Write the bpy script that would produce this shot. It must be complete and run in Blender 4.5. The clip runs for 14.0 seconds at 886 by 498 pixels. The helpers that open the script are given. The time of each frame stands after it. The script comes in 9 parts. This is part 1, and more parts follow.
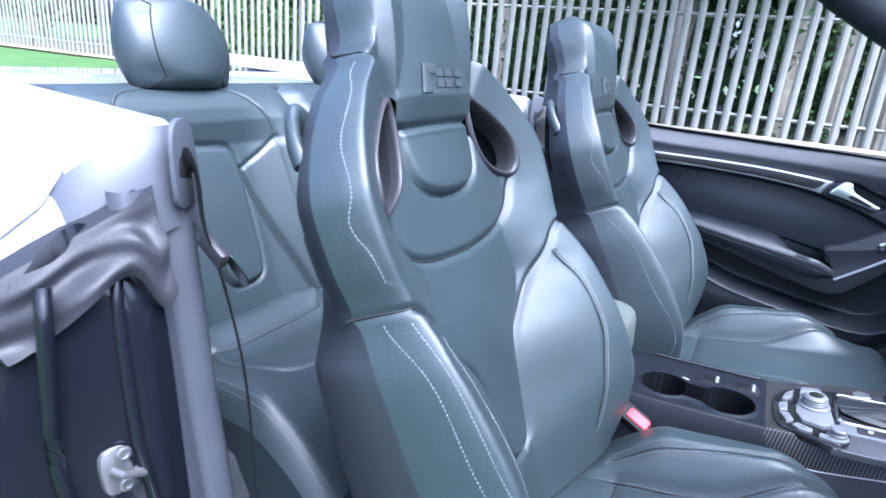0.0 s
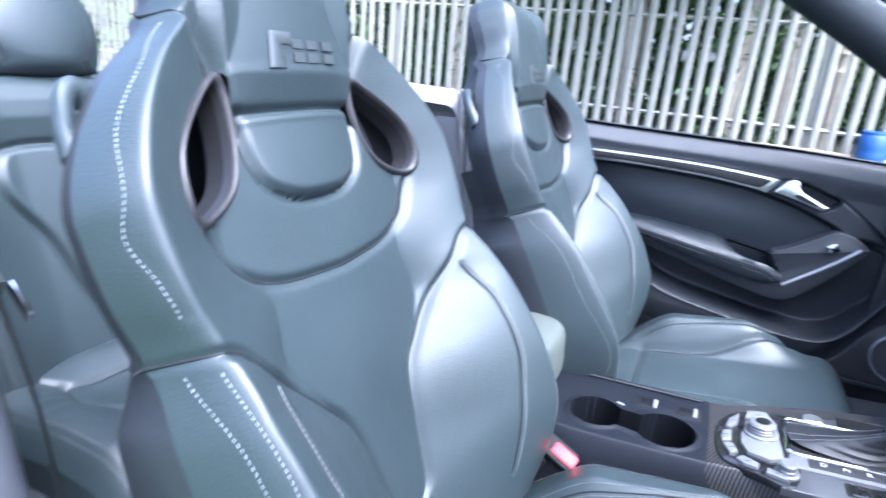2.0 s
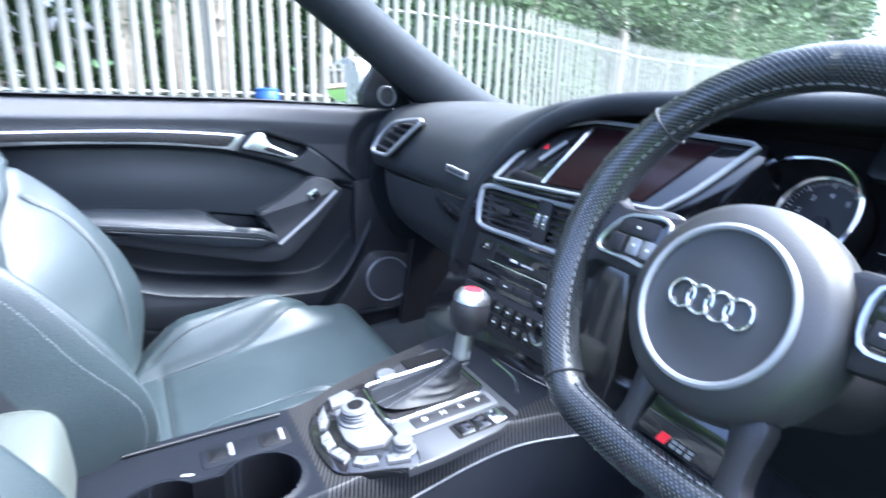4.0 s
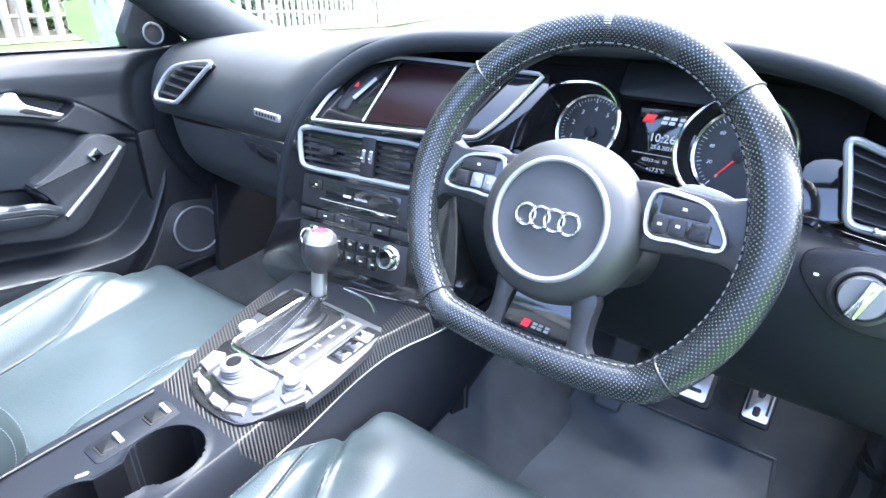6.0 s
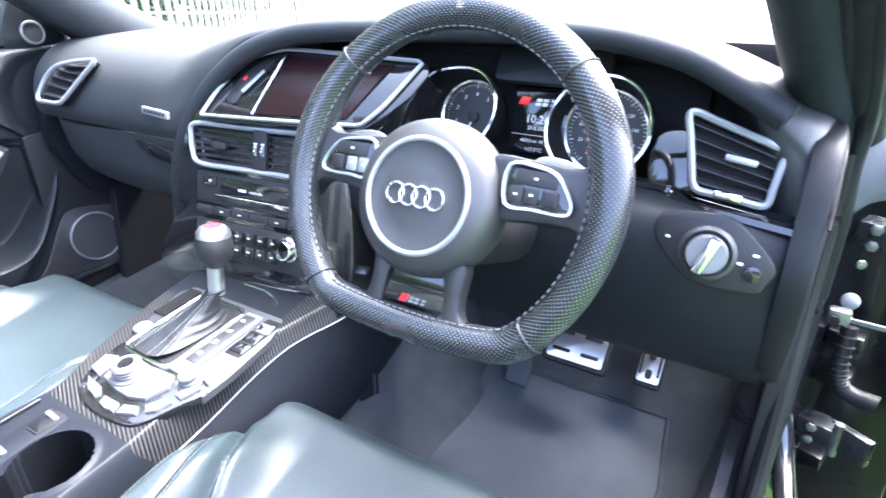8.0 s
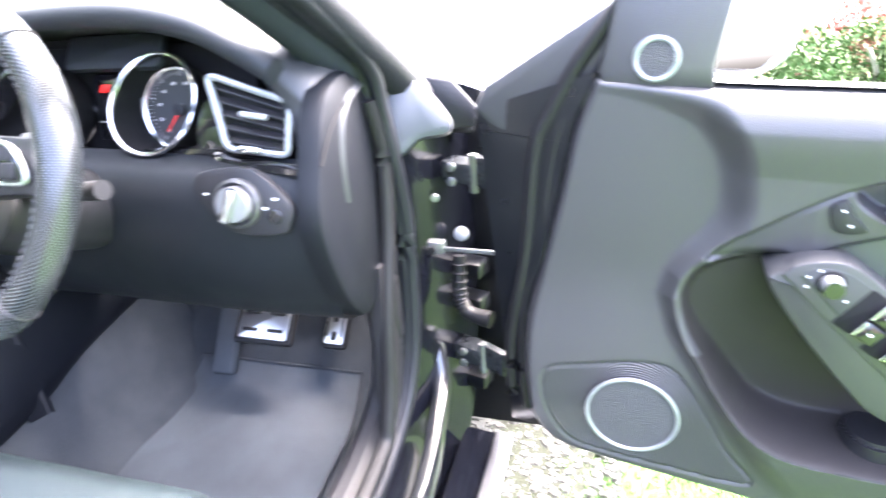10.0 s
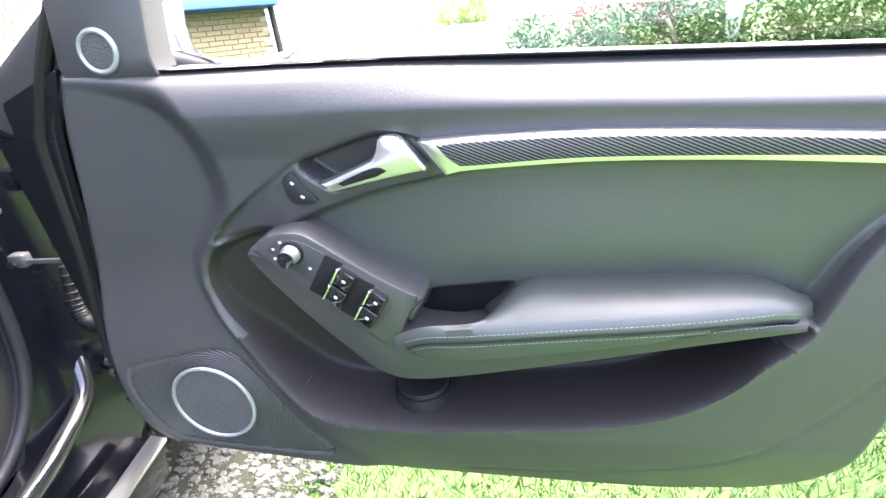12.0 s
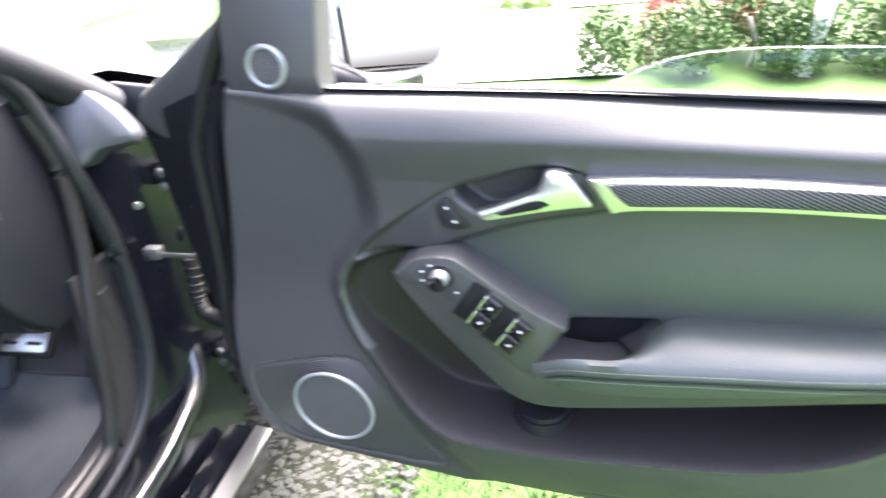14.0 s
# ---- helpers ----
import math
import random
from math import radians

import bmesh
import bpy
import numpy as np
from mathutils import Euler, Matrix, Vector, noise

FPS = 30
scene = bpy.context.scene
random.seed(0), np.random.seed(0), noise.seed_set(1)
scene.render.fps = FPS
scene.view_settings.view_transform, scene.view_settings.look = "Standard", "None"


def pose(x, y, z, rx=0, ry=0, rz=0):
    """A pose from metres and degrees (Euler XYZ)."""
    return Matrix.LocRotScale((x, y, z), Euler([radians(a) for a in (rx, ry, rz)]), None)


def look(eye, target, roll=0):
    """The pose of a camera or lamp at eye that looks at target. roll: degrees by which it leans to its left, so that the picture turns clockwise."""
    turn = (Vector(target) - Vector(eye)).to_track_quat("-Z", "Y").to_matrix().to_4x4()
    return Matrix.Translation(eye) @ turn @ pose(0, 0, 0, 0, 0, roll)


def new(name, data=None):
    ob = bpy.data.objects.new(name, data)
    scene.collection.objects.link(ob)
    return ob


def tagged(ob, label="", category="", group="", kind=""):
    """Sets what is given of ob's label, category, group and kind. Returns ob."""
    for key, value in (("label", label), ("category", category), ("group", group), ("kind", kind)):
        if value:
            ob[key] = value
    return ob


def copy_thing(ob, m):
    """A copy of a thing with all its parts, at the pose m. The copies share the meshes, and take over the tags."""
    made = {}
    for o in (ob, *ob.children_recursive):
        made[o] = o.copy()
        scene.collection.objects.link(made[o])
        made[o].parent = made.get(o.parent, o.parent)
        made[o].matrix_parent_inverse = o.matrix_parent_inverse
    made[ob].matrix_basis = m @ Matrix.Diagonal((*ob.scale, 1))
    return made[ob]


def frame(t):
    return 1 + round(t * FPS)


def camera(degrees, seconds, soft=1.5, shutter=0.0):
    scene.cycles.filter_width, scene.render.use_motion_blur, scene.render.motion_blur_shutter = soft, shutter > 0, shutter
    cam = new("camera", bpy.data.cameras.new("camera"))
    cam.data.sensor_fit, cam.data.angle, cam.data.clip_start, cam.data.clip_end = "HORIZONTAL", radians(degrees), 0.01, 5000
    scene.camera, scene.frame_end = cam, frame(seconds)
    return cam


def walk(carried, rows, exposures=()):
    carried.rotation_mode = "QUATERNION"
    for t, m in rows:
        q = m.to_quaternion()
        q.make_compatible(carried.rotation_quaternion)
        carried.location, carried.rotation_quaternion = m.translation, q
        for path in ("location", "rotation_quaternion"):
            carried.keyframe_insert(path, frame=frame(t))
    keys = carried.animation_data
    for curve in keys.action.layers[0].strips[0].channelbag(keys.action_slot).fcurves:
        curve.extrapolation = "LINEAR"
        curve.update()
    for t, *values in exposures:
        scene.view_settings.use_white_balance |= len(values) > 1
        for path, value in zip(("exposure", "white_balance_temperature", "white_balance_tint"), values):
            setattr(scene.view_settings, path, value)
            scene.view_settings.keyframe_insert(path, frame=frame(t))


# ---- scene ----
cam = camera(74.0, 14.0, shutter=0.5)
PATH = [
    (0, (1.116, 0.149, 1.164), (-0.57, -0.723, 0.534), 4.9),
    (0.5, (1.038, 0.191, 1.15), (-0.615, -0.743, 0.519), 4.9),
    (1, (1.0, 0.214, 1.137), (-0.648, -0.728, 0.507), 4.9),
    (1.5, (0.972, 0.213, 1.136), (-0.69, -0.709, 0.512), 5.0),
    (2, (0.926, 0.175, 1.136), (-0.818, -0.59, 0.525), 5.2),
    (2.5, (0.858, 0.136, 1.118), (-1.039, -0.159, 0.558), 4.6),
    (3, (0.779, 0.117, 1.103), (-1.146, 0.214, 0.568), 3.8),
    (3.5, (0.686, 0.097, 1.093), (-1.18, 0.587, 0.567), 3.2),
    (4, (0.639, 0.092, 1.076), (-1.039, 1.014, 0.496), 2.0),
    (4.2, (0.632, 0.085, 1.083), (-0.964, 1.116, 0.46), 1.3),
    (6.3, (0.632, -0.028, 1.142), (-0.458, 1.404, 0.271), -0.3),
    (6.5, (0.637, -0.029, 1.142), (-0.438, 1.414, 0.268), -0.2),
    (7, (0.646, -0.027, 1.144), (-0.391, 1.44, 0.264), -0.1),
    (7.2, (0.652, -0.022, 1.143), (-0.372, 1.452, 0.261), -0.1),
    (9.3, (0.89, 0.028, 1.098), (0.169, 1.693, 0.258), -2.9),
    (9.5, (0.935, 0.04, 1.094), (0.257, 1.72, 0.248), -3.2),
    (10, (1.068, 0.077, 1.077), (0.523, 1.8, 0.22), -4.5),
    (10.5, (1.218, 0.114, 1.057), (0.79, 1.864, 0.187), -5.7),
    (11, (1.365, 0.136, 1.037), (1.006, 1.904, 0.172), -6.4),
    (11.5, (1.495, 0.146, 1.031), (1.175, 1.909, 0.144), -7.4),
    (12, (1.564, 0.152, 1.023), (1.291, 1.919, 0.126), -7.7),
    (12.5, (1.568, 0.166, 1.026), (1.338, 1.929, 0.11), -7.7),
    (13, (1.571, 0.183, 1.026), (1.359, 1.948, 0.109), -7.3),
    (13.5, (1.539, 0.181, 1.05), (1.319, 1.935, 0.115), -7.1),
    (14, (1.441, 0.16, 1.083), (1.037, 1.881, 0.147), -5.9),
]
EXPOSURES = [(0, 3.24, 4900, 12), (0.5, 3.31, 4950, 12), (1.5, 3.47, 5000, 12), (2.0, 3.6, 5050, 12), (3.0, 3.72, 5050, 10), (3.5, 3.78, 5100, 8), (4.0, 3.98, 5150, 8), (6.5, 4.82, 5500, 8), (7.2, 4.85, 5500, 8), (9.5, 5.52, 6150, 15), (10.0, 5.74, 6250, 15), (10.5, 5.6, 6300, 14), (11.0, 5.2, 6400, 14), (11.5, 4.95, 6450, 14), (12, 4.88, 6450, 14), (13.5, 4.8, 6450, 13), (14, 4.68, 6450, 12)]
walk(cam, [(t, look(eye, target, roll)) for t, eye, target, roll in PATH], EXPOSURES)

# ---- light ----
SUN_EL, SUN_ROT = radians(60), radians(28)
world = bpy.data.worlds.new("sky")
scene.world = world
world.use_nodes = True
wn = world.node_tree.nodes
sky = wn.new("ShaderNodeTexSky")
sky.sky_type = "NISHITA"
sky.sun_disc = False
sky.sun_elevation, sky.sun_rotation = SUN_EL, SUN_ROT
sky.air_density, sky.dust_density, sky.ozone_density = 0.5, 8.0, 0.5
world.node_tree.links.new(sky.outputs[0], wn["Background"].inputs[0])
wn["Background"].inputs[1].default_value = 0.15
sun = new("sun", bpy.data.lights.new("sun", "SUN"))
sun.data.energy, sun.data.angle, sun.data.color = 0.6, radians(50), (1.0, 0.97, 0.92)
sun.matrix_world = look((math.sin(SUN_ROT) * 30, math.cos(SUN_ROT) * 30, 30 * math.tan(SUN_EL)), (0, 0, 0))


# ---- materials ----
def material(name, color, rough=0.5, metal=0.0, vary=0.12, scale=8.0, bump=0.0, grain=300.0, coat=0.0, spec=0.5, rvary=0.08, voronoi=False):
    """A procedural surface: broad tone variation, fine grain relief, uneven gloss."""
    m = bpy.data.materials.new(name)
    m.use_nodes = True
    t = m.node_tree
    b = t.nodes["Principled BSDF"]
    b.inputs["Roughness"].default_value = rough
    b.inputs["Metallic"].default_value = metal
    b.inputs["Coat Weight"].default_value = coat
    b.inputs["Coat Roughness"].default_value = 0.04
    b.inputs["Specular IOR Level"].default_value = spec
    tc = t.nodes.new("ShaderNodeTexCoord")
    n1 = t.nodes.new("ShaderNodeTexNoise")
    n1.inputs["Scale"].default_value, n1.inputs["Detail"].default_value = scale, 6.0
    t.links.new(tc.outputs["Object"], n1.inputs["Vector"])
    mix = t.nodes.new("ShaderNodeMix")
    mix.data_type = "RGBA"
    mix.inputs["A"].default_value = (*[c * (1 - vary) for c in color], 1)
    mix.inputs["B"].default_value = (*[min(1, c * (1 + vary)) for c in color], 1)
    t.links.new(n1.outputs["Fac"], mix.inputs["Factor"])
    t.links.new(mix.outputs["Result"], b.inputs["Base Color"])
    mr = t.nodes.new("ShaderNodeMapRange")
    mr.inputs["To Min"].default_value, mr.inputs["To Max"].default_value = max(0.0, rough - rvary), min(1.0, rough + rvary)
    n3 = t.nodes.new("ShaderNodeTexNoise")
    n3.inputs["Scale"].default_value, n3.inputs["Detail"].default_value = scale * 3.1, 5.0
    t.links.new(tc.outputs["Object"], n3.inputs["Vector"])
    t.links.new(n3.outputs["Fac"], mr.inputs["Value"])
    t.links.new(mr.outputs["Result"], b.inputs["Roughness"])
    if bump:
        if voronoi:
            n2 = t.nodes.new("ShaderNodeTexVoronoi")
            out = n2.outputs["Distance"]
        else:
            n2 = t.nodes.new("ShaderNodeTexNoise")
            n2.inputs["Detail"].default_value = 3.0
            out = n2.outputs["Fac"]
        n2.inputs["Scale"].default_value = grain
        t.links.new(tc.outputs["Object"], n2.inputs["Vector"])
        bp = t.nodes.new("ShaderNodeBump")
        bp.inputs["Strength"].default_value, bp.inputs["Distance"].default_value = bump, 0.002
        t.links.new(out, bp.inputs["Height"])
        t.links.new(bp.outputs["Normal"], b.inputs["Normal"])
    return m


def carbon_material(dark=0.003, light=0.034, pitch=740.0):
    """Twill carbon fibre under clear lacquer."""
    m = material("carbon_fibre", (0.014, 0.014, 0.015), 0.35, coat=0.05, spec=0.12)
    t = m.node_tree
    b = t.nodes["Principled BSDF"]
    tc = t.nodes.new("ShaderNodeTexCoord")
    sep = t.nodes.new("ShaderNodeSeparateXYZ")
    t.links.new(tc.outputs["UV"], sep.inputs[0])

    def calc(op, a, c):
        n = t.nodes.new("ShaderNodeMath")
        n.operation = op
        for i, v in enumerate((a, c)):
            if isinstance(v, (int, float)):
                n.inputs[i].default_value = v
            else:
                t.links.new(v, n.inputs[i])
        return n.outputs[0]

    u, v = calc("MULTIPLY", sep.outputs[0], pitch), calc("MULTIPLY", sep.outputs[1], pitch * 0.25)
    fu = calc("MULTIPLY", calc("FLOOR", u, 0), 0.12)
    tw = calc("LESS_THAN", calc("FLOORED_MODULO", calc("ADD", fu, v), 1.0), 0.42)
    mix = t.nodes.new("ShaderNodeMix")
    mix.data_type = "RGBA"
    mix.inputs["A"].default_value, mix.inputs["B"].default_value = (dark, dark, dark * 1.1, 1), (light, light, light * 1.03, 1)
    t.links.new(tw, mix.inputs["Factor"])
    t.links.new(mix.outputs["Result"], b.inputs["Base Color"])
    return m


def glass_material(name, tint=(0.93, 0.97, 0.95)):
    m = bpy.data.materials.new(name)
    m.use_nodes = True
    t = m.node_tree
    t.nodes.remove(t.nodes["Principled BSDF"])
    tr, gl, mx, fr, pw, ad = (t.nodes.new(k) for k in ("ShaderNodeBsdfTransparent", "ShaderNodeBsdfGlossy", "ShaderNodeMixShader", "ShaderNodeLayerWeight", "ShaderNodeMath", "ShaderNodeMath"))
    tr.inputs[0].default_value = (*tint, 1)
    gl.inputs["Roughness"].default_value = 0.01
    pw.operation, pw.inputs[1].default_value = "POWER", 4.0
    ad.operation, ad.inputs[1].default_value, ad.inputs[2].default_value = "MULTIPLY_ADD", 0.7, 0.04
    t.links.new(fr.outputs["Facing"], pw.inputs[0])
    t.links.new(pw.outputs[0], ad.inputs[0])
    t.links.new(ad.outputs[0], mx.inputs[0])
    t.links.new(tr.outputs[0], mx.inputs[1])
    t.links.new(gl.outputs[0], mx.inputs[2])
    t.links.new(mx.outputs[0], t.nodes["Material Output"].inputs[0])
    return m


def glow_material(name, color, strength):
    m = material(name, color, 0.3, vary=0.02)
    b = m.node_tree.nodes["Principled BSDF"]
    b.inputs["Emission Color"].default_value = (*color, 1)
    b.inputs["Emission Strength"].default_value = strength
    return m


def perforated_material():
    """Black leather with a regular pattern of small holes, their glints painted pale."""
    m = material("perforated_leather", (0.028, 0.028, 0.03), 0.26, bump=0.15, grain=500, spec=0.6)
    t = m.node_tree
    b = t.nodes["Principled BSDF"]
    tc = t.nodes.new("ShaderNodeTexCoord")
    mp = t.nodes.new("ShaderNodeMapping")
    mp.inputs["Rotation"].default_value = (0, 0, radians(45))
    t.links.new(tc.outputs["UV"], mp.inputs["Vector"])
    vo = t.nodes.new("ShaderNodeTexVoronoi")
    vo.voronoi_dimensions = "2D"
    vo.inputs["Scale"].default_value, vo.inputs["Randomness"].default_value = 310.0, 0.0
    t.links.new(mp.outputs[0], vo.inputs["Vector"])
    lt = t.nodes.new("ShaderNodeMath")
    lt.operation = "GREATER_THAN"
    lt.inputs[1].default_value = 0.20
    t.links.new(vo.outputs["Distance"], lt.inputs[0])
    mix = t.nodes.new("ShaderNodeMix")
    mix.data_type = "RGBA"
    # pale dot colour paints the shine in each hole
    mix.inputs["A"].default_value, mix.inputs["B"].default_value = (0.078, 0.083, 0.088, 1), (0.010, 0.012, 0.0135, 1)
    t.links.new(lt.outputs[0], mix.inputs["Factor"])
    t.links.new(mix.outputs["Result"], b.inputs["Base Color"])
    bp = t.nodes.new("ShaderNodeBump")
    bp.inputs["Strength"].default_value, bp.inputs["Distance"].default_value = 0.6, 0.0012
    t.links.new(lt.outputs[0], bp.inputs["Height"])
    t.links.new(bp.outputs["Normal"], b.inputs["Normal"])
    return m


LEATHER = material("black_nappa_leather", (0.0140, 0.0212, 0.0240), 0.46, bump=0.2, grain=420, scale=6, vary=0.3, rvary=0.08, spec=0.4)


def crease(m, scale, strength, distance):
    """Soft creases and dimples under the fine grain, as in worn leather."""
    t = m.node_tree
    b = t.nodes["Principled BSDF"]
    tc = t.nodes.new("ShaderNodeTexCoord")
    n = t.nodes.new("ShaderNodeTexNoise")
    n.inputs["Scale"].default_value, n.inputs["Detail"].default_value, n.inputs["Distortion"].default_value = scale, 4.0, 1.2
    t.links.new(tc.outputs["Object"], n.inputs["Vector"])
    bp = t.nodes.new("ShaderNodeBump")
    bp.inputs["Strength"].default_value, bp.inputs["Distance"].default_value = strength, distance
    t.links.new(n.outputs["Fac"], bp.inputs["Height"])
    old = next(k for k in t.nodes if k.bl_idname == "ShaderNodeBump" and k != bp)
    t.links.new(bp.outputs["Normal"], old.inputs["Normal"])


crease(LEATHER, 22.0, 0.06, 0.005)
# door leather, lightened for the open door under the sky
LEATHER_LIT = material("lit_door_leather", (0.036, 0.042, 0.039), 0.42, bump=0.15, grain=420, scale=6, vary=0.2, spec=0.65)
crease(LEATHER_LIT, 16.0, 0.05, 0.005)
# the same door leather, darkened for the shaded passenger side
LEATHER_SHADED = material("shaded_door_leather", (0.0072, 0.0098, 0.0135), 0.42, bump=0.15, grain=420, scale=6, vary=0.2, spec=0.32)
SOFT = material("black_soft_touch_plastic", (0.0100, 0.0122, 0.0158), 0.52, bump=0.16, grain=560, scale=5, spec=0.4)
DASH = material("grained_dashboard_skin", (0.0165, 0.0185, 0.0205), 0.5, bump=0.2, grain=480, scale=5, spec=0.6)
# dashboard plastic darkened to hold the shade of the sheltered footwell
KNEE_SHADED = material("shaded_knee_panel", (0.0068, 0.0083, 0.011), 0.5, bump=0.16, grain=560, scale=5, spec=0.24)
# soft black lining with the open door's skylight put into its colour
SOFT_LIT = material("lit_grained_plastic", (0.0295, 0.0295, 0.031), 0.46, bump=0.16, grain=620, scale=5, spec=0.6)
WHEEL_GREY = material("dark_grained_airbag_skin", (0.022, 0.0225, 0.0235), 0.44, bump=0.08, grain=700, scale=5, spec=0.7)
HARD = material("black_hard_plastic", (0.013, 0.013, 0.015), 0.45, bump=0.2, grain=420, scale=9, spec=0.35)
GLOSS = material("piano_black_plastic", (0.008, 0.008, 0.009), 0.08, vary=0.05, coat=0.5, rvary=0.03)
DARK = material("matt_black_plastic", (0.008, 0.008, 0.009), 0.7, scale=12, spec=0.15)
RUBBER = material("black_rubber_seal", (0.008, 0.008, 0.009), 0.5, bump=0.2, grain=250, spec=0.25)
PAINT = material("black_metallic_paint", (0.012, 0.013, 0.015), 0.22, metal=0.1, vary=0.1, coat=1.0, rvary=0.03)
JAMB = material("black_jamb_paint", (0.0042, 0.0047, 0.0062), 0.3, vary=0.2, coat=0.15, spec=0.3)
JAMB_GLOSS = material("navy_black_jamb_lacquer", (0.004, 0.0045, 0.007), 0.16, vary=0.3, scale=5, coat=0.12, spec=0.3, rvary=0.04)
# light grey trim; on the corner cap its paleness also paints the sky's sheen
PALE_TRIM = material("pale_trim_with_sky_sheen", (0.22, 0.225, 0.245), 0.36, vary=0.12, scale=6, bump=0.08, grain=500)
PILLAR_TRIM = material("slate_grained_pillar_trim", (0.030, 0.034, 0.043), 0.5, vary=0.2, scale=5, bump=0.14, grain=560, spec=0.5)
# black body paint with the white sky reflection put into its colour
PAINT_SKYLIT = material("sky_whitened_black_paint", (0.42, 0.43, 0.45), 0.25, metal=0.5, vary=0.1, coat=1.0, rvary=0.03)
CHROME = material("polished_chrome", (0.75, 0.76, 0.78), 0.12, metal=1.0, vary=0.04, rvary=0.05)
ALU = material("brushed_aluminium", (0.62, 0.63, 0.65), 0.32, metal=1.0, vary=0.06, scale=40, rvary=0.08)
SILVER = material("silver_plastic_trim", (0.30, 0.31, 0.325), 0.38, metal=0.55, vary=0.05)
TITAN = material("satin_titanium_plastic", (0.22, 0.225, 0.235), 0.35, metal=0.6, vary=0.05)
STEEL = material("galvanised_steel", (0.34, 0.35, 0.36), 0.42, metal=0.8, vary=0.18, scale=14)
CARPET = material("charcoal_carpet", (0.034, 0.0385, 0.044), 0.95, vary=0.35, scale=18, bump=1.0, grain=700, spec=0.1)
MATM = material("charcoal_velour_mat", (0.050, 0.057, 0.065), 0.95, vary=0.7, scale=5, bump=1.0, grain=800, spec=0.1)
VINYL = material("grey_pillar_fabric", (0.013, 0.0165, 0.021), 0.75, vary=0.1, scale=20, bump=0.3, grain=700, spec=0.25)
WHEEL_LEATHER = material("smooth_black_wheel_leather", (0.014, 0.014, 0.016), 0.36, bump=0.15, grain=420)
THREAD = material("pale_grey_thread", (0.19, 0.20, 0.215), 0.8)
RED = material("red_plastic", (0.62, 0.02, 0.03), 0.45, spec=0.25)
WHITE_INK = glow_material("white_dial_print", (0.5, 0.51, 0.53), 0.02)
RED_INK = glow_material("red_dial_print", (0.6, 0.02, 0.015), 0.03)
SCREEN = material("dark_screen_glass", (0.010, 0.0045, 0.0052), 0.2, vary=0.05, spec=0.2)
DIALFACE = material("dark_grey_dial_face", (0.025, 0.026, 0.028), 0.5)
SILVER_PAINT = material("satin_silver_paint", (0.6, 0.61, 0.63), 0.28, metal=0.5, vary=0.03, coat=0.5)
CARBON = carbon_material()
CARBON_DOOR = carbon_material(0.012, 0.12, 1150.0)
PERF = perforated_material()
WINDOW = glass_material("clear_window_glass")
MIRROR = material("mirror_glass", (0.75, 0.77, 0.78), 0.01, metal=1.0, vary=0.0, rvary=0.01)

# ---- building helpers ----
INV = {}


def thing(name, m, label, category, group="", kind=""):
    """A top-level thing: an Empty at its base."""
    ob = new(name)
    ob.matrix_world = m
    ob.empty_display_size = 0.05
    INV[ob] = m.inverted()
    return tagged(ob, label, category, group, kind)


def mesh_object(name, verts, faces, mtl, parent=None, label="", smooth=True, uvs=None, sharp=35, normals=None):
    """ONE mesh object from world-space vertices, under a thing or a part."""
    inv = INV[parent] if parent else Matrix()
    me = bpy.data.meshes.new(name)
    v = np.asarray(verts, float).reshape(-1, 3)
    a = np.array(inv)
    v = v @ a[:3, :3].T + a[:3, 3]
    me.from_pydata(v.tolist(), [], [tuple(int(i) for i in f) for f in faces])
    me.materials.append(mtl)
    if smooth:
        me.polygons.foreach_set("use_smooth", [True] * len(me.polygons))
        if sharp:
            me.set_sharp_from_angle(angle=radians(sharp))
    if uvs is not None:
        layer = me.uv_layers.new(name="map")
        idx = np.empty(len(me.loops), int)
        me.loops.foreach_get("vertex_index", idx)
        layer.data.foreach_set("uv", np.asarray(uvs, float)[idx].ravel())
    me.update()
    if normals is not None:
        me.normals_split_custom_set_from_vertices((np.asarray(normals) @ a[:3, :3].T).tolist())
    ob = new(name, me)
    if parent:
        ob.parent = parent
        INV[ob] = inv
    if label:
        tagged(ob, label)
    return ob


def part(name, bm, mtl, parent, label="", smooth=True, sharp=35):
    bm.verts.ensure_lookup_table()
    bm.verts.index_update()
    v = [tuple(x.co) for x in bm.verts]
    f = [[x.index for x in fc.verts] for fc in bm.faces]
    bm.free()
    return mesh_object(name, v, f, mtl, parent, label, smooth, None, sharp)


def spline(pts, n=8, closed=False):
    """A smooth curve through the given points (Catmull-Rom)."""
    p = np.asarray(pts, float)
    if closed:
        p = np.vstack([p[-1], p, p[0], p[1]])
    else:
        p = np.vstack([2 * p[0] - p[1], p, 2 * p[-1] - p[-2]])
    out = []
    for i in range(1, len(p) - 2):
        a, b, c, d = p[i - 1], p[i], p[i + 1], p[i + 2]
        for t in np.arange(n) / n:
            out.append(0.5 * (2 * b + (c - a) * t + (2 * a - 5 * b + 4 * c - d) * t * t + (3 * b - a - 3 * c + d) * t**3))
    if not closed:
        out.append(p[-2])
    return np.array(out)


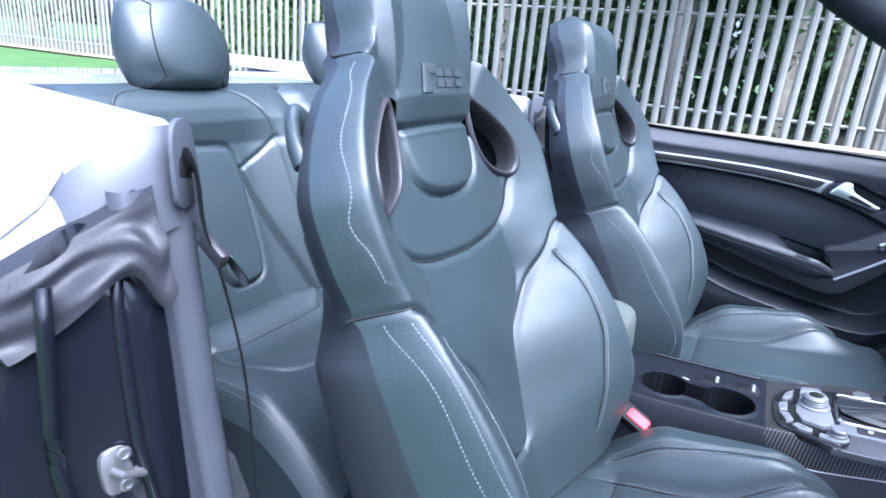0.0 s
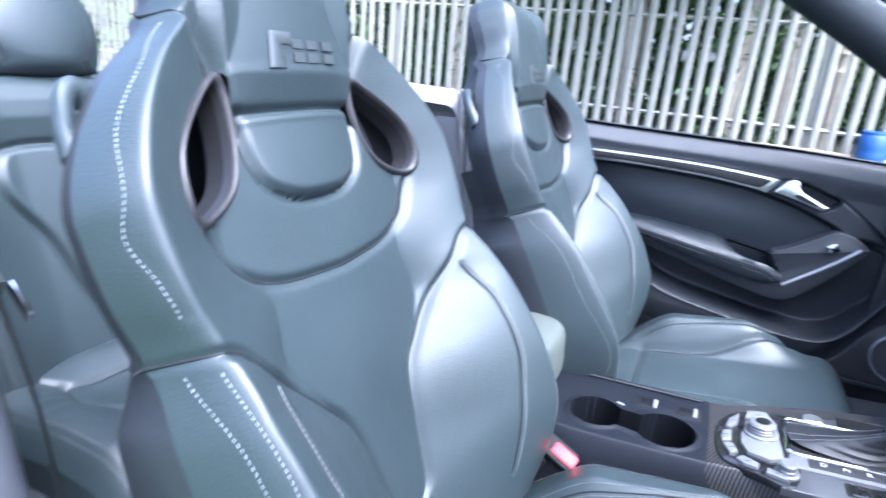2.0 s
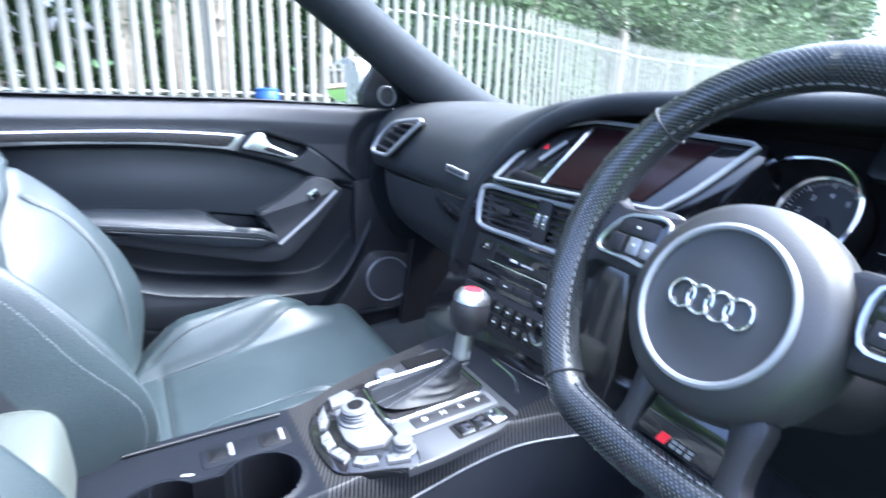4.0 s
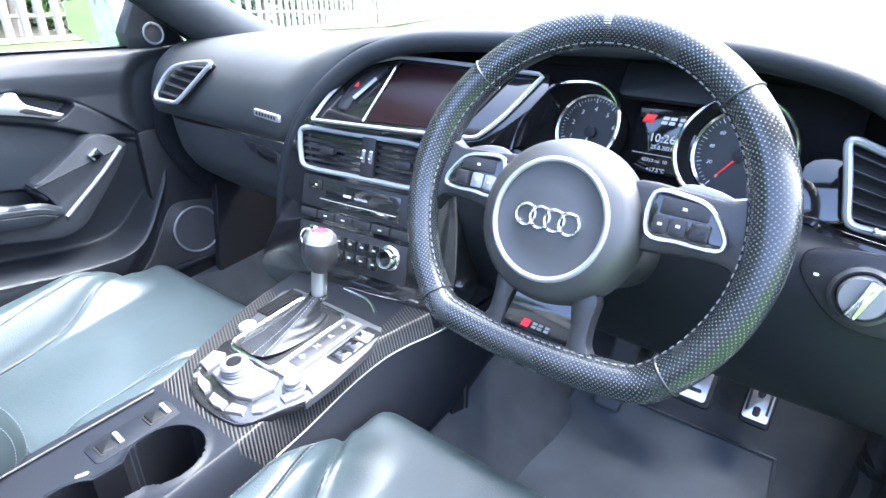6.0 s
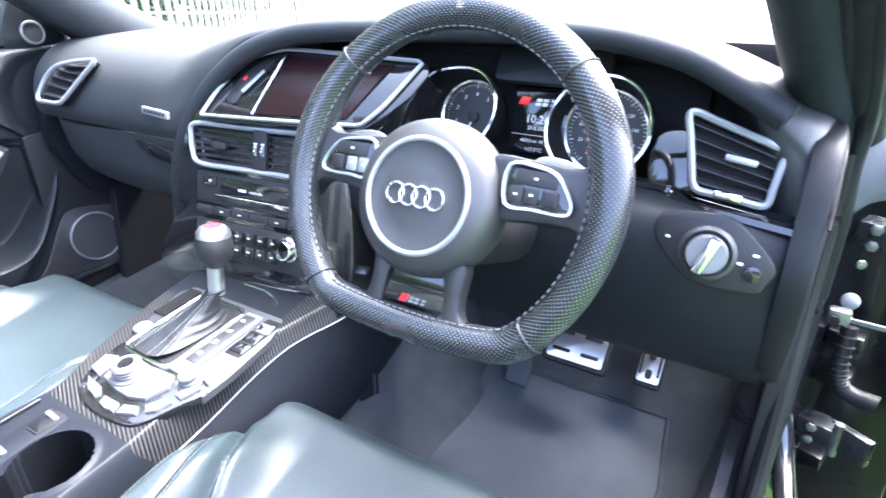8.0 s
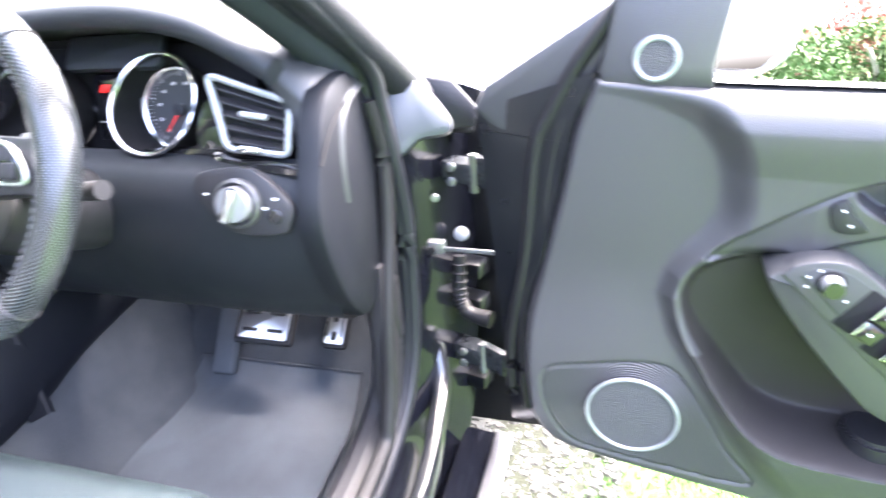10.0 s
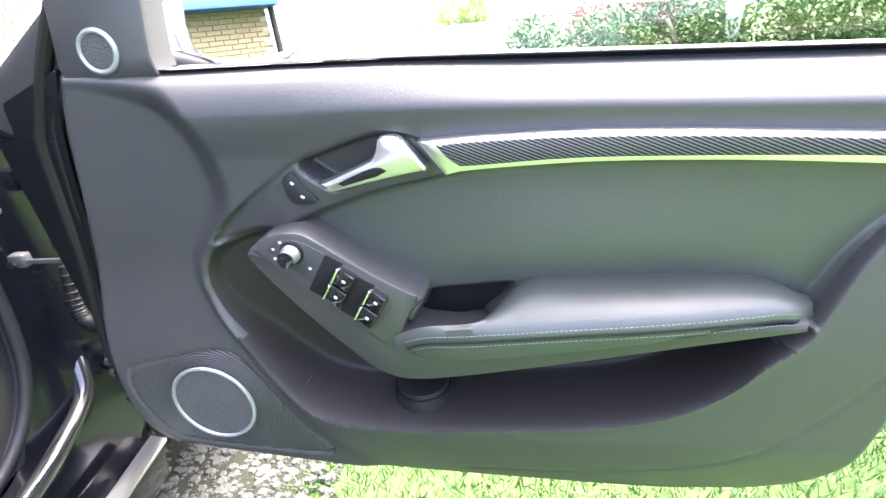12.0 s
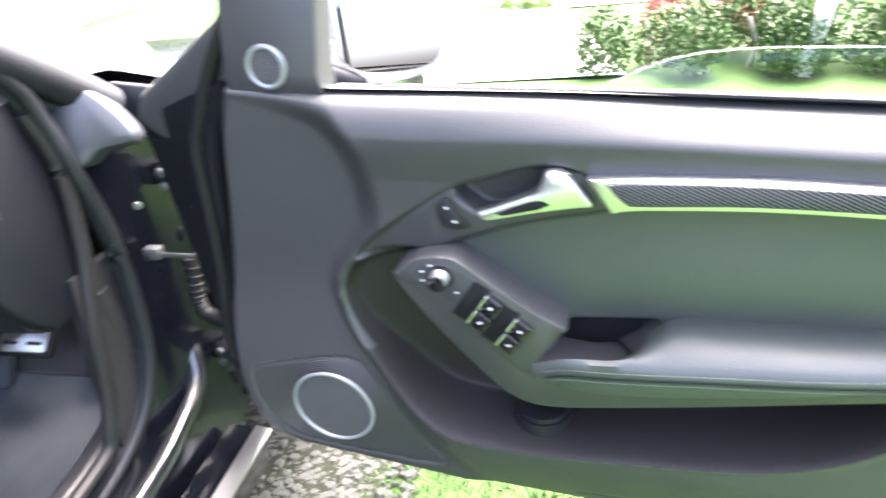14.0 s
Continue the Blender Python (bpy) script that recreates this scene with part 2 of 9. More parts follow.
def lerp(x, table):
    """A smooth curve through (key, value...) rows, without overshoot at its ends."""
    t = np.asarray(table, float)
    k, y = t[:, 0], t[:, 1:]
    d = np.diff(y, axis=0) / np.diff(k)[:, None]
    m = np.vstack([d[:1], (d[:-1] + d[1:]) / 2, d[-1:]])
    flat = np.vstack([d[:1] * 0 > 1, d[:-1] * d[1:] <= 0, d[:1] * 0 > 1])
    m = np.where(flat, 0.0, m)
    xx = np.clip(np.asarray(x, float), k[0], k[-1])
    i = np.clip(np.searchsorted(k, xx, side="right") - 1, 0, len(k) - 2)
    h = (k[i + 1] - k[i])[..., None]
    f = (xx - k[i])[..., None] / h
    r = y[i] * (2 * f**3 - 3 * f**2 + 1) + h * m[i] * (f**3 - 2 * f**2 + f) + y[i + 1] * (3 * f**2 - 2 * f**3) + h * m[i + 1] * (f**3 - f**2)
    return r[..., 0] if t.shape[1] == 2 else r


def dist_to(u, v, line, closed=False):
    """Distance of each (u, v) to a polyline, and the nearest point on it."""
    p = np.asarray(line, float)
    q = np.roll(p, -1, 0) if closed else p[1:]
    p = p if closed else p[:-1]
    best, bx, by = np.full(u.shape, 1e9), u.copy(), v.copy()
    for (ax, ay), (cx, cy) in zip(p, q):
        dx, dy = cx - ax, cy - ay
        t = np.clip(((u - ax) * dx + (v - ay) * dy) / (dx * dx + dy * dy + 1e-12), 0, 1)
        x, y = ax + t * dx, ay + t * dy
        d = np.hypot(u - x, v - y)
        m = d < best
        best, bx, by = np.where(m, d, best), np.where(m, x, bx), np.where(m, y, by)
    return best, bx, by


def inside(u, v, poly):
    p = np.asarray(poly, float)
    q = np.roll(p, -1, 0)
    r = np.zeros(u.shape, bool)
    for (ax, ay), (cx, cy) in zip(p, q):
        c = (ay > v) != (cy > v)
        r ^= c & (u < (cx - ax) * (v - ay) / (cy - ay + 1e-12) + ax)
    return r


def smooth_in(u, w, poly, soft):
    """1 inside the outline, 0 outside, with a soft step of that width across it."""
    d, _, _ = dist_to(u, w, poly, True)
    s = np.where(inside(u, w, poly), d, -d)
    t = np.clip(s / soft + 0.5, 0, 1)
    return t * t * (3 - 2 * t)


class Field:
    """A fine sheet over (u, v), shaped by a function, which can be cut into parts along snapped lines."""

    def __init__(self, u, v, snaps=(), reach=0.5):
        self.u, self.v = np.meshgrid(u, v)
        self.shape = self.u.shape
        du, dv = (u[-1] - u[0]) / (len(u) - 1), (v[-1] - v[0]) / (len(v) - 1)
        for line, closed in snaps:
            d, x, y = dist_to(self.u, self.v, line, closed)
            near = (abs(x - self.u) <= reach * du * 1.02) & (abs(y - self.v) <= reach * dv * 1.02)
            near[0, :] = near[-1, :] = near[:, 0] = near[:, -1] = False
            self.u, self.v = np.where(near, x, self.u), np.where(near, y, self.v)
        self.cu = (self.u[1:, 1:] + self.u[:-1, 1:] + self.u[1:, :-1] + self.u[:-1, :-1]) / 4
        self.cv = (self.v[1:, 1:] + self.v[:-1, 1:] + self.v[1:, :-1] + self.v[:-1, :-1]) / 4

    def cut(self, name, xyz, mask, mtl, parent, label="", skirt=None, flip=False, uv=True, sharp=60):
        h, w = self.shape
        idx = np.arange(h * w).reshape(h, w)
        f = np.stack([idx[:-1, :-1], idx[:-1, 1:], idx[1:, 1:], idx[1:, :-1]], -1)[mask]
        if flip:
            f = f[:, ::-1]
        if not len(f):
            return None
        used, inv = np.unique(f, return_inverse=True)
        f = inv.reshape(-1, 4)
        v = xyz.reshape(-1, 3)[used]
        uvs = np.stack([self.u.ravel(), self.v.ravel()], -1)[used]
        faces = f.tolist()
        if skirt is not None:
            e = {}
            for q in f:
                for i in range(4):
                    a, b = int(q[i]), int(q[(i + 1) % 4])
                    e[(a, b)] = e.get((a, b), 0) + 1
            edge = [(a, b) for a, b in e if (b, a) not in e]
            rim = sorted({a for ab in edge for a in ab})
            low = {a: len(v) + i for i, a in enumerate(rim)}
            n0 = len(v)
            top = {a: n0 + len(rim) + i for i, a in enumerate(rim)}
            v = np.vstack([v, v[rim] + np.asarray(skirt, float), v[rim]])
            uvs = np.vstack([uvs, uvs[rim], uvs[rim]])
            faces += [(top[b], top[a], low[a], low[b]) for a, b in edge]
        nor = np.cross(np.gradient(xyz, axis=1), np.gradient(xyz, axis=0)).reshape(-1, 3)[used]
        nor = nor / (np.linalg.norm(nor, axis=1)[:, None] + 1e-12) * (-1 if flip else 1)
        nor = np.vstack([nor, np.zeros((len(v) - len(nor), 3))])
        return mesh_object(name, v, faces, mtl, parent, label, True, uvs if uv else None, 0, nor)


def tube(pts, r, n=10, closed=False, flat=1.0, up=None, caps=True):
    """A round or flattened bar along a curve; r may be one radius or one for each point. Gives vertices and faces."""
    p = np.asarray(pts, float)
    k = len(p)
    rr = np.broadcast_to(np.asarray(r, float), (k,))
    t = np.roll(p, -1, 0) - np.roll(p, 1, 0) if closed else np.gradient(p, axis=0)
    t = t / (np.linalg.norm(t, axis=1)[:, None] + 1e-12)
    ref = np.array(up if up is not None else np.cross(p - p.mean(0), np.roll(p, -1, 0) - p.mean(0)).sum(0) if closed else (0, 0, 1.0))
    ref = ref / (np.linalg.norm(ref) + 1e-12)
    s = np.cross(t, ref)
    bad = np.linalg.norm(s, axis=1) < 1e-3
    s[bad] = np.cross(t[bad], (1.0, 0.02, 0.03))
    s /= np.linalg.norm(s, axis=1)[:, None]
    w = np.cross(s, t)
    a = np.arange(n) / n * 2 * np.pi
    v = (p[:, None] + rr[:, None, None] * (np.cos(a)[None, :, None] * s[:, None] + flat * np.sin(a)[None, :, None] * w[:, None])).reshape(-1, 3)
    f = []
    for i in range(k if closed else k - 1):
        j = (i + 1) % k
        for m in range(n):
            o = (m + 1) % n
            f.append((i * n + m, j * n + m, j * n + o, i * n + o))
    if caps and not closed:
        f += [tuple(range(n)), tuple(range((k - 1) * n, k * n))[::-1]]
    return v, f


def bar(name, pts, r, mtl, parent, label="", n=10, closed=False, flat=1.0, up=None, smooth=8):
    p = spline(pts, smooth, closed) if smooth else pts
    v, f = tube(p, r if np.ndim(r) == 0 else np.interp(np.linspace(0, 1, len(p)), np.linspace(0, 1, len(r)), r), n, closed, flat, up)
    return mesh_object(name, v, f, mtl, parent, label)


def plate(name, outline, m, depth, mtl, parent, label="", bevel=0.002, hole=None, uv=False):
    """A flat slab with the given outline in the plane of pose m (its z points out), bevelled, depth thick, with its face at z = 0."""
    p = np.asarray(outline, float)
    area = np.sum(p[:, 0] * np.roll(p[:, 1], -1) - np.roll(p[:, 0], -1) * p[:, 1])
    if area < 0:
        p = p[::-1]
    k = len(p)
    nx = np.roll(p, -1, 0) - np.roll(p, 1, 0)
    nrm = np.stack([nx[:, 1], -nx[:, 0]], -1)
    nrm /= np.linalg.norm(nrm, axis=1)[:, None] + 1e-12
    rings = [(p - nrm * bevel, 0.0), (p - nrm * bevel * 0.3, -bevel * 0.3), (p, -bevel), (p, -depth)]
    v = np.vstack([np.c_[q, np.full(k, z)] for q, z in rings])
    f = [tuple(range(k))]
    for a in range(3):
        for i in range(k):
            j = (i + 1) % k
            f.append(((a + 1) * k + i, (a + 1) * k + j, a * k + j, a * k + i))
    f.append(tuple(range(3 * k, 4 * k))[::-1])
    mm = np.array(m)
    wv = v @ mm[:3, :3].T + mm[:3, 3]
    return mesh_object(name, wv, f, mtl, parent, label, True, v[:, :2] if uv else None, 30)


def rect(w, h, r=0.0, n=4, cx=0.0, cy=0.0):
    """A rounded rectangle's outline."""
    if r <= 0:
        return np.array([(cx - w / 2, cy - h / 2), (cx + w / 2, cy - h / 2), (cx + w / 2, cy + h / 2), (cx - w / 2, cy + h / 2)])
    out = []
    for sx, sy, a0 in ((1, -1, -90), (1, 1, 0), (-1, 1, 90), (-1, -1, 180)):
        for i in range(n + 1):
            a = radians(a0 + 90 * i / n)
            out.append((cx + sx * (w / 2 - r) + r * math.cos(a), cy + sy * (h / 2 - r) + r * math.sin(a)))
    return np.array(out)


def ring(r, n=32, sx=1.0, cx=0.0, cy=0.0):
    a = np.arange(n) / n * 2 * np.pi
    return np.stack([cx + r * sx * np.cos(a), cy + r * np.sin(a)], -1)


def turned(name, profile, m, mtl, parent, label="", n=32):
    """A turned body: (radius, z) rows, in the pose m."""
    a = np.arange(n) / n * 2 * np.pi
    v = np.array([(r * c, r * s, z) for r, z in profile for c, s in zip(np.cos(a), np.sin(a))])
    f = []
    for i in range(len(profile) - 1):
        for j in range(n):
            k = (j + 1) % n
            f.append((i * n + j, i * n + k, (i + 1) * n + k, (i + 1) * n + j))
    f += [tuple(range(n))[::-1], tuple(range((len(profile) - 1) * n, len(profile) * n))]
    mm = np.array(m)
    return mesh_object(name, v @ mm[:3, :3].T + mm[:3, 3], f, mtl, parent, label)


def frame_at(origin, x, z):
    """A pose whose x axis runs along x and whose z axis points out along z."""
    z = Vector(z).normalized()
    x = Vector(x)
    x = (x - x.dot(z) * z).normalized()
    y = z.cross(x)
    return Matrix(((x.x, y.x, z.x, origin[0]), (x.y, y.y, z.y, origin[1]), (x.z, y.z, z.z, origin[2]), (0, 0, 0, 1)))


def to_world(m, pts):
    a = np.array(m)
    p = np.asarray(pts, float)
    if p.shape[-1] == 2:
        p = np.c_[p, np.zeros(len(p))]
    return p @ a[:3, :3].T + a[:3, 3]


def block(name, m, size, mtl, parent, label="", bevel=0.003, seg=2):
    """A bevelled box of that size centred in the pose m."""
    bm = bmesh.new()
    bmesh.ops.create_cube(bm, size=1.0)
    bmesh.ops.scale(bm, vec=size, verts=bm.verts)
    if bevel:
        bmesh.ops.bevel(bm, geom=list(bm.edges), offset=min(bevel, min(size) * 0.45), segments=seg, affect="EDGES", profile=0.5)
    bmesh.ops.transform(bm, matrix=m, verts=bm.verts)
    return part(name, bm, mtl, parent, label)


def stitches(name, pts, parent, mtl=None, length=0.0031, gap=0.0021, r=0.00036, lift=(0, 0, 0.0005)):
    """A row of small stitches along a curve."""
    p = np.asarray(pts, float)
    d = np.r_[0, np.cumsum(np.linalg.norm(np.diff(p, axis=0), axis=1))]
    starts = np.arange(0, d[-1] - length, length + gap)
    at = lambda s: np.stack([np.interp(s, d, p[:, i]) for i in range(3)], -1)  # noqa: E731
    a, b = at(starts) + lift, at(starts + length) + lift
    v, f = [], []
    for i in range(len(a)):
        t = b[i] - a[i]
        s = np.cross(t, (0.3, 0.5, 0.8))
        s = s / (np.linalg.norm(s) + 1e-9) * r
        w = np.cross(s, t)
        w = w / (np.linalg.norm(w) + 1e-9) * r
        k = len(v)
        v += [a[i] + s, a[i] + w, a[i] - s, a[i] - w, b[i] + s, b[i] + w, b[i] - s, b[i] - w]
        f += [(k, k + 1, k + 5, k + 4), (k + 1, k + 2, k + 6, k + 5), (k + 2, k + 3, k + 7, k + 6), (k + 3, k, k + 4, k + 7)]
    return mesh_object(name, np.array(v), f, mtl or THREAD, parent, "", False)


def badge_bars(name, m, size, mtl, parent, label="", depth=0.0004, shear=0.0):
    """A model badge as plain slanted bars, three pairs side by side."""
    for x0 in (-0.80, -0.08, 0.78):
        for y0, y1 in ((-0.36, -0.05), (0.07, 0.36)):
            v = [((x + shear * y) * size, y * size, z) for z in (0.0, depth) for x, y in ((x0 - 0.28, y0), (x0 + 0.28, y0), (x0 + 0.28, y1), (x0 - 0.28, y1))]
            f = [(3, 2, 1, 0), (4, 5, 6, 7)] + [(i, (i + 1) % 4, 4 + (i + 1) % 4, 4 + i) for i in range(4)]
            mesh_object(name, to_world(m, np.array(v)), f, mtl, parent, label, False)


def words(name, text, m, size, mtl, parent, label="", depth=0.0004, align="CENTER", shear=0.0, stretch=1.0):
    """Raised lettering in the pose m, as one mesh."""
    c = bpy.data.curves.new(name, "FONT")
    c.body, c.size, c.extrude, c.align_x, c.align_y, c.shear = text, size, depth, align, "CENTER", shear
    c.resolution_u = 2
    tmp = bpy.data.objects.new(name, c)
    scene.collection.objects.link(tmp)
    dg = bpy.context.evaluated_depsgraph_get()
    me = bpy.data.meshes.new_from_object(tmp.evaluated_get(dg))
    v = np.array([tuple(x.co) for x in me.vertices]).reshape(-1, 3) * (stretch, 1, 1)
    f = [tuple(q.vertices) for q in me.polygons]
    bpy.data.objects.remove(tmp)
    bpy.data.curves.remove(c)
    bpy.data.meshes.remove(me)
    return mesh_object(name, to_world(m, v), f, mtl, parent, label, False)

# ---- front seats ----
LEAN_UP, LEAN_OUT = np.array((0, -0.386, 0.9226)), np.array((0, 0.9226, 0.386))
SEAT_X, SEAT_GAP = 0.372, 0.735
BACK0 = np.array((0.0, -0.029, 0.50))
HALF_W = [(0, 0.222), (0.06, 0.26), (0.2, 0.282), (0.34, 0.279), (0.41, 0.268), (0.47, 0.279), (0.535, 0.283), (0.60, 0.258), (0.66, 0.208), (0.70, 0.158), (0.73, 0.138), (0.78, 0.13), (0.81, 0.118), (0.835, 0.09), (0.85, 0.03)]
BOLSTER = [(0, 0.06), (0.08, 0.110), (0.15, 0.128), (0.22, 0.124), (0.30, 0.106), (0.37, 0.080), (0.42, 0.056), (0.48, 0.052), (0.54, 0.052), (0.62, 0.042), (0.68, 0.032), (0.73, 0.025), (0.79, 0.025), (0.85, 0.0)]
SLOT = spline([(0.108, 0.652), (0.150, 0.628), (0.198, 0.578), (0.207, 0.530), (0.186, 0.511), (0.130, 0.538), (0.106, 0.590)], 5, True)
NECK = np.vstack([spline([(0.098, 0.612), (0.096, 0.575), (0.082, 0.538), (0.045, 0.519), (0, 0.515)], 5), [(0, 0.612)]])
CHEST = spline([(0.186, 0.509), (0.155, 0.462), (0.10, 0.437), (0, 0.428)], 6)
INNER = spline([(0.31, 0.412), (0.262, 0.416), (0.225, 0.406), (0.19, 0.373), (0.141, 0.334), (0.106, 0.300), (0.070, 0.255), (0.049, 0.17), (0.038, 0.122), (0.018, 0.104), (0, 0.102)], 6)
WING = spline([(0.258, 0.450), (0.264, 0.480), (0.270, 0.53), (0.246, 0.60), (0.196, 0.66), (0.150, 0.70)], 8)
OUTER = spline([(0.200, 0.366), (0.212, 0.30), (0.205, 0.22), (0.188, 0.165), (0.172, 0.12), (0.150, 0.06)], 6)
HEADSIDE = spline([(0.105, 0.60), (0.118, 0.66), (0.136, 0.70), (0.15, 0.72)], 5)


def sym(line):
    return np.asarray(line) * (-1, 1)


def seat_back(p, q):
    """Depth of the backrest's front over its plane."""
    w = lerp(np.clip(q, 0, 0.85), HALF_W)
    a = np.abs(p)
    s = a / w
    b = lerp(np.clip(q, 0, 0.85), BOLSTER)
    start = lerp(q, [(0, 0.03), (0.1, 0.034), (0.17, 0.05), (0.255, 0.07), (0.30, 0.098), (0.36, 0.135), (0.42, 0.125), (0.50, 0.165), (0.6, 0.14), (0.7, 0.08), (0.85, 0.05)])
    rise = np.clip((a - start) / (0.90 * w - start + 1e-4), 0, 1)
    plump = np.clip((0.40 - q) / 0.08, 0, 1)
    rise = plump * (1 - (1 - rise) ** 1.25) + (1 - plump) * (0.85 * rise + 0.15 * rise * rise * (3 - 2 * rise))
    e0 = 0.875 + 0.035 * np.clip((q - 0.30) / 0.16, 0, 1)
    edge = np.clip((s - e0) / (1 - e0), 0, 1)
    h = b * rise - (0.03 + 0.6 * b) * edge**2.0
    head = np.clip((q - 0.60) / 0.05, 0, 1) * np.clip((0.125 - a) / 0.02, 0, 1)
    h = h + head * (0.028 + 0.012 * np.clip((q - 0.66) / 0.1, 0, 1)) * (1 - 0.5 * (a / 0.125) ** 2)
    h = h - 0.05 * np.clip((q - 0.775) / 0.075, 0, 1) ** 2
    neck = inside(p, q, np.vstack([NECK, sym(NECK)[::-1]]))
    h = h + np.where(neck, 0.010 * (1 - (a / 0.1) ** 2), 0)
    h = h + 0.006 * np.exp(-((p / 0.06) ** 2) - ((q - 0.28) / 0.15) ** 2)
    grooves = [(NECK[:-1], 0.009, 0.006), (CHEST, 0.007, 0.0055), (INNER, 0.008, 0.005), (WING, 0.002, 0.003), (OUTER, 0.003, 0.0035), (HEADSIDE, 0.012, 0.008), ([(0, 0.612), (0.10, 0.612)], 0.009, 0.005)]
    for line, deep, wide in grooves:
        d, _, _ = dist_to(a, q, line)
        h = h - deep * np.exp(-((d / wide) ** 2))
    h = h + 0.0006 * np.sin(34 * p + 21 * q) * np.sin(27 * q - 9 * p)
    return h


def back_xyz(p, q, h):
    return BACK0 + p[..., None] * np.array((1.0, 0, 0)) + q[..., None] * LEAN_UP + h[..., None] * LEAN_OUT


SEAT_THREAD = material("grey_seat_thread", (0.11, 0.118, 0.125), 0.8)
SEAM = material("dark_seam_thread", (0.006, 0.007, 0.008), 0.7, spec=0.2)


def seam(name, pts, parent, r=0.0015):
    """A thin dark line where two leather panels are sewn together."""
    return bar(name, pts, r, SEAM, parent, n=5, smooth=0)


def build_front_seat():
    seat = thing("front_seat", Matrix.Translation((0, 0, 0.30)), "black leather bucket sports seat with integral headrest and pale stitching", "car seat", "front seats")
    s = np.linspace(-1, 1, 191)
    q = np.linspace(0.0, 0.849, 290)
    f = Field(s, q)
    f.u = f.u * lerp(f.v, HALF_W)
    for line in (SLOT, sym(SLOT)):
        d, x, y = dist_to(f.u, f.v, line, True)
        m = d < 0.0021
        f.u, f.v = np.where(m, x, f.u), np.where(m, y, f.v)
    f.cu = (f.u[1:, 1:] + f.u[:-1, 1:] + f.u[1:, :-1] + f.u[:-1, :-1]) / 4
    f.cv = (f.v[1:, 1:] + f.v[:-1, 1:] + f.v[1:, :-1] + f.v[:-1, :-1]) / 4
    xyz = back_xyz(f.u, f.v, seat_back(f.u, f.v))
    a = np.abs(f.cu)
    hole = inside(a, f.cv, SLOT)
    head = (f.cv > 0.612) & ((a < np.interp(f.cv, HEADSIDE[:, 1], HEADSIDE[:, 0])) | (f.cv > 0.715)) & ~hole
    neck = inside(a, f.cv, np.vstack([NECK, [(-0.01, 0.612), (-0.01, 0.515)]])) & ~head & ~hole
    chest = ~hole & ~head & ~neck & inside(a, f.cv, np.vstack([CHEST, [(-0.01, 0.428), (-0.01, 0.62), (0.11, 0.62), (0.12, 0.545)]]))
    core = inside(a, f.cv, np.vstack([INNER, [(-0.01, 0.042), (-0.01, 0.9), (0.31, 0.9)]]))
    wing = core & ~hole & (f.cv < 0.70) & (a > np.interp(f.cv, WING[:, 1], WING[:, 0])) & ~head
    mid = core & ~(hole | head | neck | chest | wing)
    low = ~core & ~(hole | head | neck | chest)
    for nm, mk, lb in (("headrest", head, ""), ("neck_pad", neck, ""), ("shoulder_panel", chest, ""), ("centre_panel", mid, "")):
        f.cut(nm, xyz, mk, LEATHER, seat, lb)
    for sg in (1, -1):
        f.cut("side_bolster", xyz, low & (f.cu * sg > 0), LEATHER, seat)
        f.cut("shoulder_wing", xyz, wing & (f.cu * sg > 0), LEATHER, seat)
    # rear shell: closes the backrest behind
    qs = np.linspace(0.0, 0.849, 170)
    rows, faces = [], []
    for k, qq in enumerate(qs):
        w = float(lerp(qq, HALF_W))
        he = float(seat_back(np.array([[w]]), np.array([[qq]]))[0, 0])
        deep = -0.115 + 0.06 * max(0.0, (qq - 0.55) / 0.3)
        nar = 0.11 * min(1.0, max(0.0, (qq - 0.36) / 0.08))
        prof = [(w, he), (w * (1.008 - 0.2 * nar), he - 0.02), (w * (1.0 - 1.3 * nar), deep * 0.6), (w * (0.88 - 1.6 * nar), deep), (w * 0.4, deep - 0.012)]
        prof += [(-x, y) for x, y in prof[::-1]]
        rows += [back_xyz(np.array(x), np.array(qq), np.array(y)) for x, y in prof]
    n = 10
    for k in range(len(qs) - 1):
        for i in range(n - 1):
            a0 = k * n + i
            q0, q1 = qs[k], qs[k + 1]
            if i in (2, 3, 5, 6) and 0.508 < q0 < 0.66:
                continue
            faces.append((a0, a0 + n, a0 + n + 1, a0 + 1))
    faces.append(tuple(range((len(qs) - 1) * n, len(qs) * n)))
    mesh_object("rear_shell", np.array(rows), faces, SOFT, seat, "dark grained backrest shell")
    # slot surrounds
    for sg in (1, -1):
        line = SLOT * (sg, 1)
        h = seat_back(line[:, 0], line[:, 1])
        for _ in range(4):
            h = (np.roll(h, 1) + np.roll(h, -1) + h + np.roll(h, 2) + np.roll(h, -2)) / 5
        k = len(line)
        c = line.mean(0)
        lip = []
        for scale, lift in ((1.03, -0.002), (1.0, 0.003), (0.95, 0.005), (0.89, 0.004), (0.86, -0.003), (0.85, -0.012)):
            inn = c + (line - c) * scale
            lip.append(back_xyz(inn[:, 0], inn[:, 1], h + lift))
        inn = c + (line - c) * 0.82
        mesh_object("slot_lining", np.vstack([lip[-1], back_xyz(inn[:, 0], inn[:, 1], h - 0.035)]), [(i, (i + 1) % k, k + (i + 1) % k, k + i) for i in range(k)], DARK, seat)
        rowf = [(j * k + i, j * k + (i + 1) % k, (j + 1) * k + (i + 1) % k, (j + 1) * k + i) for j in range(5) for i in range(k)]
        mesh_object("slot_surround", np.vstack(lip), rowf, HARD, seat, "black plastic belt slot surround", sharp=70)
